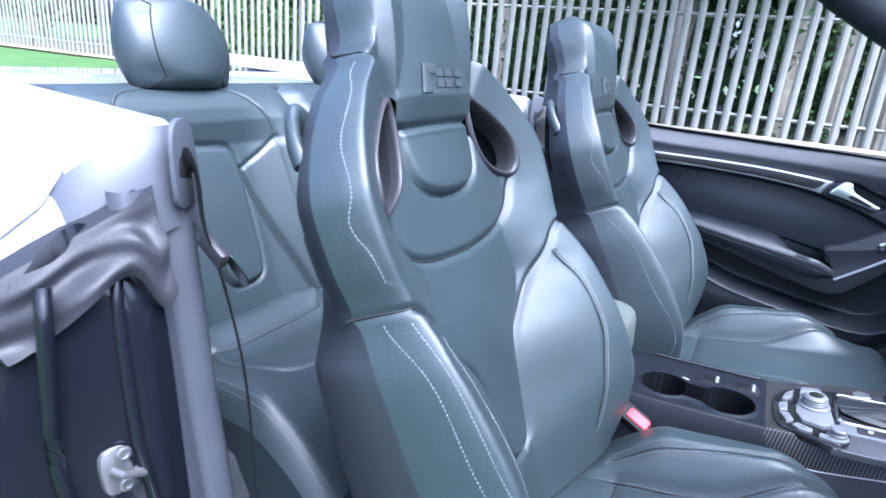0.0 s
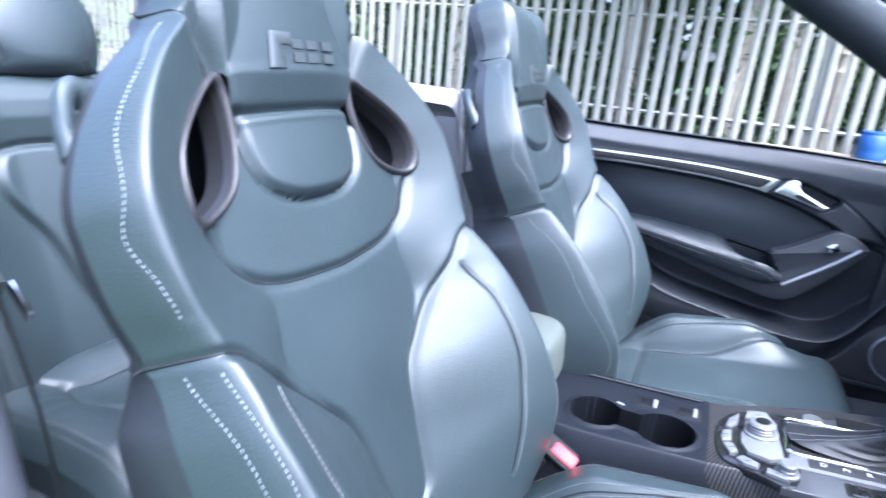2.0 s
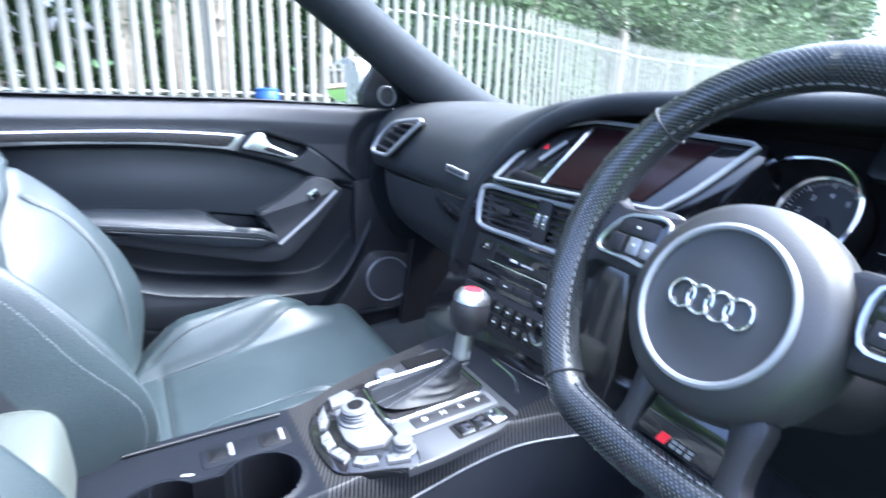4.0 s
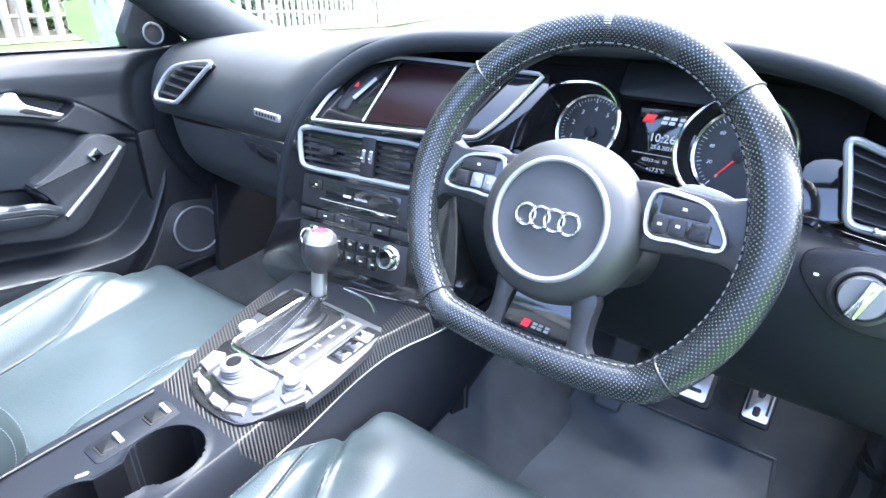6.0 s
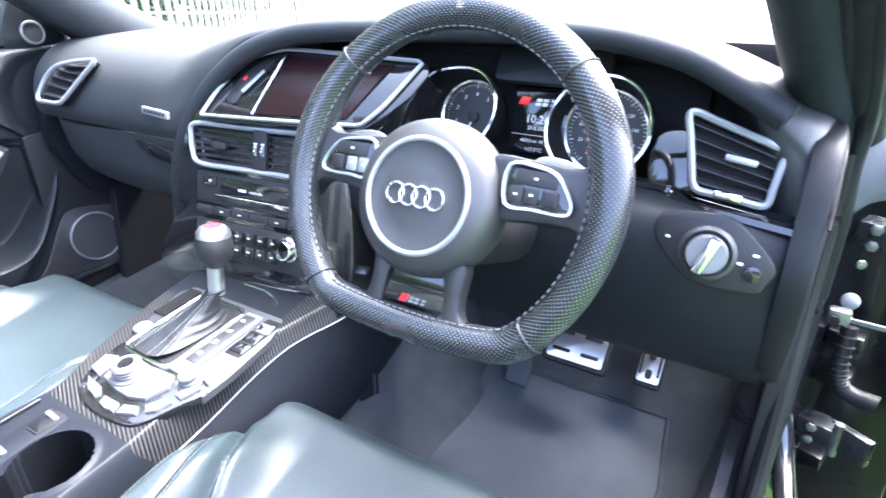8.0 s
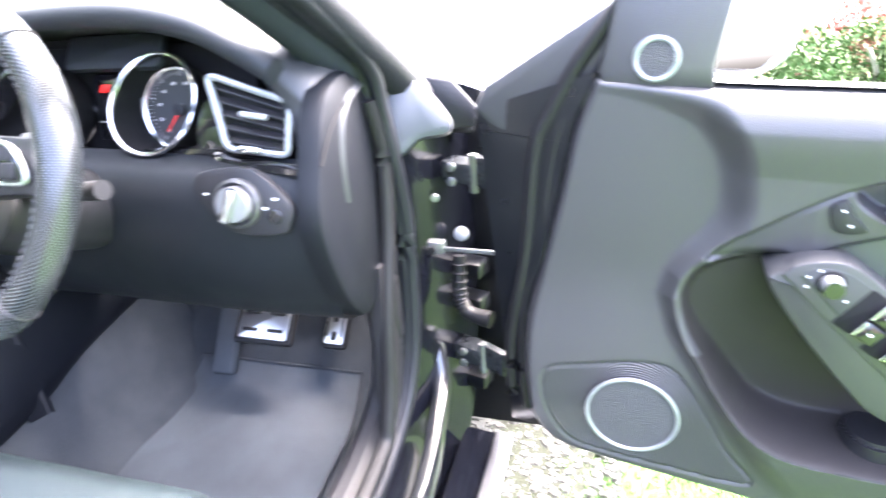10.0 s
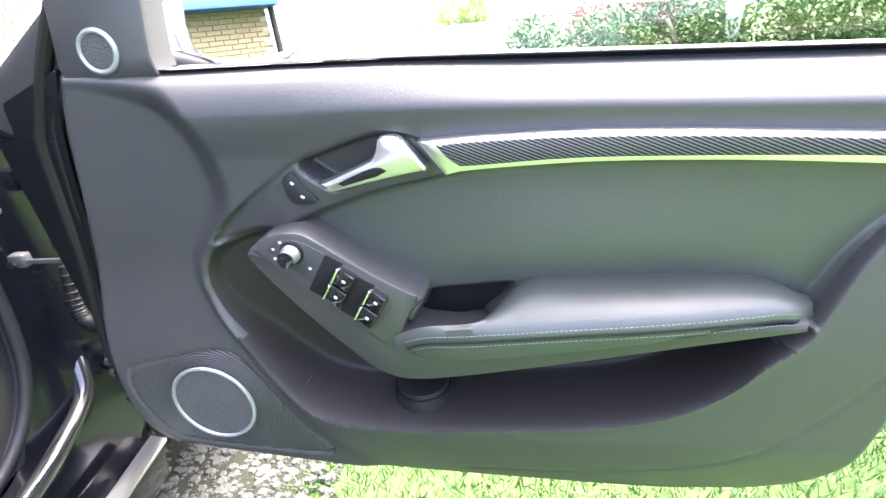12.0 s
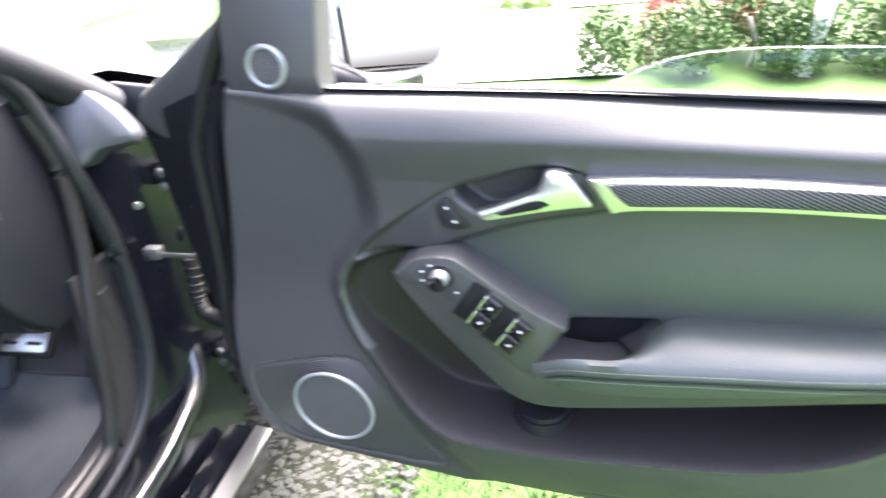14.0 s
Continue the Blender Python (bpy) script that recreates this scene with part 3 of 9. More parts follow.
    # belt guide on the outer shoulder
    bar("belt_guide", [back_xyz(np.array(x), np.array(y), np.array(z)) for x, y, z in ((0.250, 0.592, -0.035), (0.244, 0.618, -0.042), (0.234, 0.642, -0.046), (0.222, 0.654, -0.048), (0.210, 0.645, -0.05), (0.204, 0.628, -0.05))], 0.0085, LEATHER, seat, "leather belt guide loop", n=12, flat=1.4)
    # stitching
    for sg in (1, -1):
        for line, off in ((OUTER, 0.0045), (np.asarray(spline([(0.245, 0.05), (0.266, 0.2), (0.266, 0.33), (0.262, 0.405)], 10)), 0.0), (spline([(0.236, 0.05), (0.257, 0.2), (0.257, 0.33), (0.252, 0.405)], 10), 0.0), (WING, 0.003)):
            ln = np.asarray(line) + (off, 0)
            pt = back_xyz(ln[:, 0] * sg, ln[:, 1], seat_back(ln[:, 0], ln[:, 1]) + 0.0008)
            stitches("stitching", pt, seat, lift=(0, 0.0004, 0.0004))
    # dark seams where the panels meet
    for sg in (1, -1):
        for line in (NECK[:-1], CHEST, INNER[4:], HEADSIDE[4:], OUTER, np.array([(0.0, 0.612), (0.05, 0.612), (0.098, 0.612)])):
            ln = np.asarray(line)
            seam("seam", back_xyz(ln[:, 0] * sg, ln[:, 1], seat_back(ln[:, 0], ln[:, 1]) + 0.0002), seat)
    # embossed badge on the headrest, letters sunk into the leather
    o = back_xyz(np.array(0.0), np.array(0.672), np.array(0.0))
    hh = float(seat_back(np.array([[0.0]]), np.array([[0.672]]))[0, 0])
    slope = (float(seat_back(np.array([[0.0]]), np.array([[0.69]]))[0, 0]) - float(seat_back(np.array([[0.0]]), np.array([[0.655]]))[0, 0])) / 0.035
    upv = Vector(LEAN_UP) + slope * Vector(LEAN_OUT)
    outv = Vector((-1, 0, 0)).cross(upv)
    m = frame_at(o + LEAN_OUT * (hh + 0.0002), (-1, 0, 0), outv)
    badge_bars("headrest_badge", m @ Matrix.Translation((0.022, 0, 0)), 0.034, LEATHER_DARK, seat, "badge embossed in the leather", 0.0014)
    plate("headrest_emblem", [(-0.055, -0.019), (-0.030, -0.019), (-0.026, -0.006), (-0.034, -0.006), (-0.031, 0.006), (-0.016, 0.006), (-0.013, 0.019), (-0.046, 0.019)], m @ Matrix.Translation((0, 0, 0.0014)), 0.0014, LEATHER_DARK, seat, bevel=0.0006)
    # cushion
    u = np.linspace(-0.262, 0.262, 120)
    v = np.linspace(-0.06, 0.515, 120)
    c = Field(u, v)
    z, cen, ridge = cushion(c.u, c.v)
    pull = np.clip((c.v - 0.44) / 0.075, 0, 1)
    x2 = c.u * (1 - 0.04 * pull**2 - 0.05 * np.clip((0.05 - c.v) / 0.1, 0, 1))
    xyz = np.stack([x2, c.v, z], -1)
    a = np.abs(c.cu)
    cm = a < np.interp(c.cv, [-0.06, 0.15, 0.25, 0.34, 0.42], [0.150, 0.150, 0.165, 0.205, 0.27])
    c.cut("cushion_centre", xyz, cm, LEATHER, seat, "", flip=False, skirt=(0, 0, -0.05))
    for sg in (1, -1):
        c.cut("cushion_bolster", xyz, ~cm & (c.cu * sg > 0), LEATHER, seat, "", skirt=(0, -0.004, -0.17))
        for ln in ([(0.181, 0.03), (0.196, 0.16), (0.211, 0.26), (0.240, 0.335)], [(0.169, 0.03), (0.184, 0.16), (0.199, 0.26), (0.229, 0.335)], [(0.231, 0.0), (0.236, 0.16), (0.240, 0.28), (0.243, 0.36)]):
            ln = spline(ln, 10)
            zz, _, _ = cushion(ln[:, 0], ln[:, 1])
            stitches("stitching", np.stack([ln[:, 0] * sg, ln[:, 1], zz + 0.0008], -1), seat, SEAT_THREAD, r=0.0004)
    for sg in (1, -1):
        for ln in (spline([(0.150, -0.02), (0.150, 0.15), (0.165, 0.25), (0.205, 0.34), (0.245, 0.39)], 8), spline([(0.175, 0.04), (0.190, 0.16), (0.205, 0.26), (0.235, 0.33)], 8)):
            zz, _, _ = cushion(ln[:, 0], ln[:, 1])
            seam("seam", np.stack([ln[:, 0] * sg, ln[:, 1], zz + 0.0004], -1), seat)
    zz, _, _ = cushion(np.linspace(-0.148, 0.148, 30), np.full(30, 0.06))
    seam("seam", np.stack([np.linspace(-0.148, 0.148, 30), np.full(30, 0.06), zz + 0.0003], -1), seat)
    # front apron and base
    bm = bmesh.new()
    bmesh.ops.create_cube(bm, size=1.0)
    bmesh.ops.scale(bm, vec=(0.44, 0.44, 0.13), verts=bm.verts)
    bmesh.ops.bevel(bm, geom=list(bm.edges), offset=0.02, segments=2, affect="EDGES")
    bmesh.ops.translate(bm, vec=(0, 0.22, 0.37), verts=bm.verts)
    part("seat_base", bm, HARD, seat, "black plastic seat base")
    for sx in (-0.19, 0.19):
        block("seat_rail", pose(sx, 0.2, 0.305), (0.035, 0.5, 0.03), DARK, seat)
    for sg in (1, -1):
        plate("side_valance", spline([(-0.12, 0.33), (0.42, 0.34), (0.47, 0.40), (0.44, 0.44), (0.1, 0.47), (-0.10, 0.52), (-0.15, 0.45)], 5, True), frame_at((0.255 * sg, 0, 0), (0, 1, 0), (sg, 0, 0)), 0.02, HARD, seat, "black plastic seat side valance", 0.006)
    return seat


def cushion(p, y):
    a = np.abs(p)
    z = 0.492 + 0.068 * np.clip(y / 0.45, 0, 1) - 0.085 * np.clip((y - 0.43) / 0.085, 0, 1) ** 2.2
    z = z + 0.016 * np.exp(-(((y - 0.16) / 0.12) ** 2)) * np.exp(-((a / 0.09) ** 2)) * 0.6
    r = np.clip((a - 0.135) / 0.065, 0, 1)
    r = r * r * (3 - 2 * r)
    along = np.clip((y + 0.02) / 0.14, 0, 1) * np.clip((0.43 - y) / 0.17, 0, 1)
    along = along * along * (3 - 2 * along)
    z = z + 0.075 * r * along - 0.06 * np.clip((a - 0.225) / 0.037, 0, 1) ** 2
    for line, deep, wide in ((spline([(0.150, -0.06), (0.150, 0.15), (0.165, 0.25), (0.205, 0.34), (0.27, 0.42)], 6), 0.013, 0.0065), (spline([(0.175, 0.04), (0.190, 0.16), (0.205, 0.26), (0.235, 0.33)], 6), 0.005, 0.0045), ([(0, 0.06), (0.15, 0.06)], 0.004, 0.008)):
        d, _, _ = dist_to(a, y, line)
        z = z - deep * np.exp(-((d / wide) ** 2))
    z = z + 0.0007 * np.sin(40 * p + 13 * y) * np.sin(31 * y - 12 * p)
    return z, a < 0.15, r


LEATHER_DARK = material("embossed_leather", (0.022, 0.027, 0.03), 0.34, bump=0.1, grain=420, spec=0.9)
driver_seat = build_front_seat()
driver_seat.matrix_world = Matrix.Translation((SEAT_X, 0, 0.30))
passenger_seat = copy_thing(driver_seat, Matrix.Translation((SEAT_X - SEAT_GAP, 0.054, 0.292)))
passenger_seat.name = "front_seat"

# ---- rear seats ----
REAR_UP, REAR_OUT = np.array((0, -0.30, 0.954)), np.array((0, 0.954, 0.30))


PAD = spline([(-0.03, 0.40), (0.07, 0.405), (0.12, 0.397), (0.14, 0.365), (0.135, 0.315), (0.085, 0.235), (0.05, 0.13), (0.025, 0.085), (-0.02, 0.078), (-0.062, 0.09), (-0.073, 0.13), (-0.074, 0.2), (-0.070, 0.34), (-0.058, 0.385)], 4, True)
PAD = np.vstack([PAD, PAD[:1]])
GROOVE = spline([(-0.070, 0.34), (-0.12, 0.2), (-0.165, 0.08), (-0.19, 0.0)], 6)
GUSSET = spline([(-0.070, 0.34), (-0.13, 0.37), (-0.183, 0.405)], 5)
ARC = spline([(0.235, 0.0), (0.235, 0.25), (0.225, 0.43), (0.195, 0.50), (0.14, 0.526), (0, 0.533), (-0.10, 0.52), (-0.155, 0.475), (-0.183, 0.405), (-0.20, 0.2), (-0.225, 0.0)], 6)
REAR_LINES = (PAD, GROOVE, GUSSET, ARC)


def rear_back(p, q):
    """Rear seat shell over its plane: p outwards from the seat's centre line, q up."""
    a = np.abs(p)
    h = 0.045 * np.clip((a - 0.10) / 0.11, 0, 1) ** 1.4 * np.clip((0.50 - q) / 0.12, 0, 1)
    h = h - 0.05 * np.clip((a - 0.23) / 0.07, 0, 1) ** 2 - 0.05 * np.clip((q - 0.5) / 0.05, 0, 1) ** 2
    h = h + 0.010 * smooth_in(p, q, PAD, 0.03) + 0.018 * np.clip((q - 0.40) / 0.05, 0, 1) * np.clip((0.53 - q) / 0.05, 0, 1)
    for line, deep, wide in zip(REAR_LINES, (0.011, 0.010, 0.006, 0.004), (0.006, 0.007, 0.005, 0.004)):
        d, _, _ = dist_to(p, q, line)
        h = h - deep * np.exp(-((d / wide) ** 2))
    return h


def build_rear_seat(cx, sg):
    seat = thing("rear_seat", Matrix.Translation((cx, -0.78, 0.30)), "black leather rear seat with a fixed headrest", "car seat", "rear seats")
    base = np.array((cx, -0.80, 0.545))
    f = Field(np.linspace(-0.30, 0.30, 130), np.linspace(-0.05, 0.545, 130))
    h = rear_back(f.u * sg, f.v)
    xyz = base + f.u[..., None] * np.array((1.0, 0, 0)) + f.v[..., None] * REAR_UP + h[..., None] * REAR_OUT
    f.cut("backrest", xyz, np.ones(f.cu.shape, bool), LEATHER, seat, skirt=-0.1 * REAR_OUT)
    # cushion
    c = Field(np.linspace(-0.29, 0.29, 120), np.linspace(0, 0.52, 110))

    def cushion_z(pp, v):
        a = np.abs(pp)
        z = 0.548 + 0.018 * np.exp(-(((v - 0.07) / 0.05) ** 2)) - 0.012 * np.exp(-(((v - 0.18) / 0.06) ** 2)) + 0.022 * np.clip((v - 0.15) / 0.2, 0, 1) - 0.13 * np.clip((v - 0.34) / 0.18, 0, 1) ** 1.8
        z = z + 0.03 * np.clip((a - 0.12) / 0.1, 0, 1) ** 1.5 * np.clip((0.40 - v) / 0.2, 0, 1) * np.clip((v - 0.06) / 0.1, 0, 1) - 0.05 * np.clip((a - 0.245) / 0.045, 0, 1) ** 2
        for line in CUSHION_LINES:
            d, _, _ = dist_to(a, v, line)
            z = z - 0.008 * np.exp(-((d / 0.006) ** 2))
        return z

    c.cut("cushion", np.stack([cx + c.u, -0.86 + c.v, cushion_z(c.u, c.v)], -1), np.ones(c.cu.shape, bool), LEATHER, seat, skirt=(0, 0, -0.2))
    for line in CUSHION_LINES:
        for sd in (1, -1):
            seam("seam", np.stack([cx + line[:, 0] * sd, -0.86 + line[:, 1], cushion_z(line[:, 0], line[:, 1]) + 0.0003], -1), seat)
    for off in (0.268, 0.258):
        v = np.linspace(0.10, 0.50, 60)
        stitches("stitching", np.stack([np.full(60, cx + off * sg), -0.86 + v, cushion_z(np.full(60, off), v) + 0.001], -1), seat)
    for line in REAR_LINES:
        hh = rear_back(line[:, 0], line[:, 1]) + 0.0003
        seam("seam", base + (line[:, 0] * sg)[:, None] * np.array((1.0, 0, 0)) + line[:, 1][:, None] * REAR_UP + hh[:, None] * REAR_OUT, seat)
    arc = ARC + (0, 0.006)
    stitches("stitching", base + (arc[:, 0] * sg)[:, None] * np.array((1.0, 0, 0)) + arc[:, 1][:, None] * REAR_UP + (rear_back(arc[:, 0], arc[:, 1]) + 0.001)[:, None] * REAR_OUT, seat)

    def head_point(c0):
        r = Vector((c0.x * math.sqrt(max(0, 1 - c0.y**2 / 3.2 - c0.z**2 / 3.6)), c0.y * math.sqrt(max(0, 1 - c0.x**2 / 3 - c0.z**2 / 3)), c0.z * math.sqrt(max(0, 1 - c0.y**2 / 3 - c0.x**2 / 4.5))))
        wide = 0.124 - 0.014 * (r.z + 1) / 2
        return Vector(base + np.array((wide * r.x * 1.12, 0, 0)) + (0.622 + 0.098 * r.z) * REAR_UP + (-0.02 + 0.058 * r.y - 0.012 * abs(c0.x) ** 3) * REAR_OUT)

    # headrest: a rounded block above the backrest, with a sewn side seam
    loop = [(math.cos(a_), math.sin(a_)) for a_ in np.linspace(0, 2 * math.pi, 48, endpoint=False)]
    for sx in (-0.80, 0.80):
        lp = [head_point(Vector((sx, y_ / max(abs(y_), abs(z_)), z_ / max(abs(y_), abs(z_))))) for y_, z_ in loop]
        v_, f_ = tube([tuple(q_) for q_ in lp], 0.0016, 6, True)
        mesh_object("headrest_seam", v_, f_, SEAM, seat)
    bm = bmesh.new()
    bmesh.ops.create_cube(bm, size=1.0)
    bmesh.ops.subdivide_edges(bm, edges=list(bm.edges), cuts=9, use_grid_fill=True)
    for x in bm.verts:
        x.co = head_point(x.co.copy() * 2)
    part("headrest", bm, LEATHER, seat, sharp=0)
    for sx in (-0.04, 0.04):
        bar("headrest_post", [tuple(base + np.array((sx, 0, 0)) + qq * REAR_UP - 0.02 * REAR_OUT) for qq in (0.5, 0.6)], 0.007, DARK, seat, smooth=0)
    return seat


CUSHION_LINES = (spline([(0.0, 0.13), (0.10, 0.13), (0.17, 0.12), (0.215, 0.06)], 6), spline([(0.17, 0.12), (0.185, 0.2), (0.15, 0.31), (0.06, 0.345), (0.0, 0.35)], 6), spline([(0.06, 0.345), (0.075, 0.42), (0.10, 0.52)], 6))
for cx, sg in ((0.215, 1), (-0.355, -1)):
    build_rear_seat(cx, sg)

# ---- doors ----
D_OUT = np.vstack([spline([(0.02, 0.956), (-0.004, 0.89), (-0.022, 0.80), (-0.044, 0.70), (-0.064, 0.60), (-0.062, 0.502), (-0.050, 0.441), (-0.012, 0.402), (0.059, 0.387)], 4), spline([(0.193, 0.372), (0.364, 0.354), (0.526, 0.340), (0.680, 0.335), (0.751, 0.337), (0.807, 0.345), (0.847, 0.359), (0.884, 0.382), (0.916, 0.422), (0.936, 0.479), (0.958, 0.546), (1.01, 0.66), (1.06, 0.79), (1.07, 0.893)], 4), [(0.885, 0.902), (0.429, 0.931), (0.165, 0.942)]])
D_RIDGE = spline([(0.033, 0.954), (0.080, 0.942), (0.139, 0.918), (0.164, 0.894), (0.181, 0.864), (0.190, 0.82), (0.188, 0.785), (0.170, 0.755), (0.150, 0.73), (0.136, 0.705)], 6)
D_FRONT = np.vstack([D_RIDGE, spline([(0.132, 0.676), (0.148, 0.628), (0.18, 0.575), (0.23, 0.49), (0.28, 0.42), (0.33, 0.33)], 4), [(-0.2, 0.2), (-0.2, 0.97)]])
D_POCKET = spline([(0.166, 0.728), (0.146, 0.703), (0.142, 0.672), (0.156, 0.630), (0.186, 0.582), (0.213, 0.543), (0.243, 0.509), (0.278, 0.489), (0.32, 0.481), (0.40, 0.479), (0.465, 0.482), (0.606, 0.493), (0.672, 0.505), (0.722, 0.524), (0.763, 0.552), (0.796, 0.588), (0.832, 0.628), (0.70, 0.640), (0.50, 0.620), (0.40, 0.630), (0.33, 0.680), (0.262, 0.738), (0.21, 0.744)], 5, True)
D_INSERT = np.vstack([spline([(0.262, 0.738), (0.295, 0.762), (0.34, 0.778), (0.396, 0.793), (0.474, 0.807), (0.557, 0.813), (0.72, 0.808), (0.906, 0.795), (0.955, 0.775)], 4), spline([(0.928, 0.752), (0.890, 0.712), (0.866, 0.672), (0.846, 0.632)], 4), spline([(0.78, 0.640), (0.55, 0.640), (0.43, 0.655), (0.35, 0.70)], 4)])
D_BEZEL = spline([(0.168, 0.735), (0.189, 0.760), (0.222, 0.784), (0.257, 0.807), (0.303, 0.834), (0.36, 0.852), (0.405, 0.860), (0.446, 0.849), (0.474, 0.811), (0.396, 0.793), (0.34, 0.777), (0.295, 0.760), (0.262, 0.742), (0.21, 0.742)], 5, True)
D_TRIM = np.vstack([spline([(0.449, 0.853), (0.501, 0.8545), (0.614, 0.853), (0.715, 0.847), (0.811, 0.839), (1.0, 0.822)], 4), spline([(1.0, 0.793), (0.815, 0.811), (0.717, 0.818), (0.614, 0.822), (0.503, 0.820), (0.474, 0.816)], 4)])
D_HANDLEHOLE = spline([(0.305, 0.829), (0.339, 0.841), (0.379, 0.852), (0.402, 0.854), (0.412, 0.842), (0.402, 0.824), (0.374, 0.810), (0.345, 0.800), (0.325, 0.808)], 4, True)
D_SPK = spline([(-0.030, 0.537), (0.026, 0.556), (0.091, 0.569), (0.125, 0.571), (0.149, 0.560), (0.178, 0.522), (0.221, 0.450), (0.256, 0.400), (0.157, 0.402), (0.069, 0.409), (0.006, 0.423), (-0.028, 0.478)], 4, True)
D_CUP = np.array([(0.405, 0.612), (0.428, 0.655), (0.530, 0.664), (0.515, 0.636), (0.492, 0.618), (0.455, 0.610)])
D_SWITCH = np.vstack([spline([(0.240, 0.742), (0.250, 0.754), (0.271, 0.762), (0.298, 0.763), (0.318, 0.753), (0.349, 0.729), (0.389, 0.700), (0.428, 0.678)], 3), spline([(0.405, 0.636), (0.389, 0.606), (0.373, 0.614), (0.326, 0.658), (0.281, 0.701)], 3)])
D_FOLD = spline([(0.45, 0.380), (0.53, 0.381), (0.604, 0.384), (0.675, 0.395), (0.743, 0.414), (0.805, 0.448), (0.861, 0.497), (0.92, 0.565)], 4)


along_ = np.roll(D_POCKET, -1, 0) - np.roll(D_POCKET, 1, 0)
along_ /= np.linalg.norm(along_, axis=1)[:, None]
turn_ = np.sign(np.sum(D_POCKET[:, 0] * np.roll(D_POCKET[:, 1], -1) - np.roll(D_POCKET[:, 0], -1) * D_POCKET[:, 1]))
D_LIP = D_POCKET + 0.012 * turn_ * np.stack([along_[:, 1], -along_[:, 0]], -1)
D_LIP = np.array([p for p in D_LIP if p[1] < 0.60 and p[0] < 0.80])
D_LIP = D_LIP[np.argsort(D_LIP[:, 0])]


def door_depth(u, w):
    """How far the door lining stands into the cabin."""
    top = lerp(u, [(-0.1, 0.96), (0.16, 0.941), (0.43, 0.931), (0.885, 0.902), (1.1, 0.892)])
    drop = top - w
    fall = np.clip(drop / 0.07, 0, 1)
    soft = 0.045 * np.sqrt(np.clip(fall * (2 - fall), 0, 1))
    knee = 0.043 - 0.5 * (np.sqrt((0.043 - 1.05 * drop) ** 2 + 0.006**2) + (0.043 - 1.05 * drop))
    back = np.clip((u - 0.30) / 0.25, 0, 1)
    pad = soft * (1 - back) + np.maximum(knee, 0) * back - 0.010 * np.clip((drop - 0.045) / 0.05, 0, 1)
    low = 0.064 - 0.036 * np.clip((0.46 - w) / 0.11, 0, 1) ** 1.4
    t = np.clip((0.82 - w) / 0.26, 0, 1)
    t = t * t * (3 - 2 * t)
    d = pad * (1 - t) + low * t
    front = smooth_in(u, w, D_FRONT, 0.045)
    d = d * (1 - front) + front * (0.014 + 0.030 * (0.5 - 0.5 * np.cos(np.pi * np.clip((0.72 - w) / 0.24, 0, 1))))
    ins = smooth_in(u, w, D_INSERT, 0.014)
    d = d * (1 - ins) + ins * (0.018 + 0.010 * np.exp(-(((u - 0.62) / 0.2) ** 2) - ((w - 0.72) / 0.06) ** 2))
    bz = smooth_in(u, w, D_BEZEL, 0.008)
    d = d * (1 - bz) + bz * (0.034 - 0.012 * np.clip((0.27 - u) / 0.1, 0, 1))
    d = d - 0.034 * smooth_in(u, w, D_HANDLEHOLE, 0.007)
    pk = smooth_in(u, w, D_POCKET, 0.026)
    deep = lerp(u - 0.55 * (w - 0.6), [(0.05, 0.022), (0.12, 0.012), (0.24, -0.018), (0.36, -0.03), (1.1, -0.03)])
    d = d * (1 - pk) + pk * deep
    dd, _, _ = dist_to(u, w, D_POCKET, True)
    d = d + 0.006 * np.exp(-((dd / 0.012) ** 2)) * np.clip((0.68 - w) / 0.08, 0, 1)
    cupm = smooth_in(u, w, D_CUP, 0.012)
    d = d * (1 - cupm) - 0.004 * cupm
    for line, gd, wide in ((D_INSERT, 0.005, 0.0035), (D_BEZEL, 0.0025, 0.0025), (D_SPK, 0.003, 0.0025)):
        dd, _, _ = dist_to(u, w, line, True)
        d = d - gd * np.exp(-((dd / wide) ** 2))
    dd, _, _ = dist_to(u, w, D_FOLD)
    d = d - 0.0016 * np.exp(-((dd / 0.004) ** 2))
    dd, _, _ = dist_to(u, w, D_OUT, True)
    d = d - 0.02 * np.clip(1 - dd / 0.014, 0, 1) ** 2
    return d


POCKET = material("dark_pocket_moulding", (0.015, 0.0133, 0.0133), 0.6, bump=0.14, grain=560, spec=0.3)


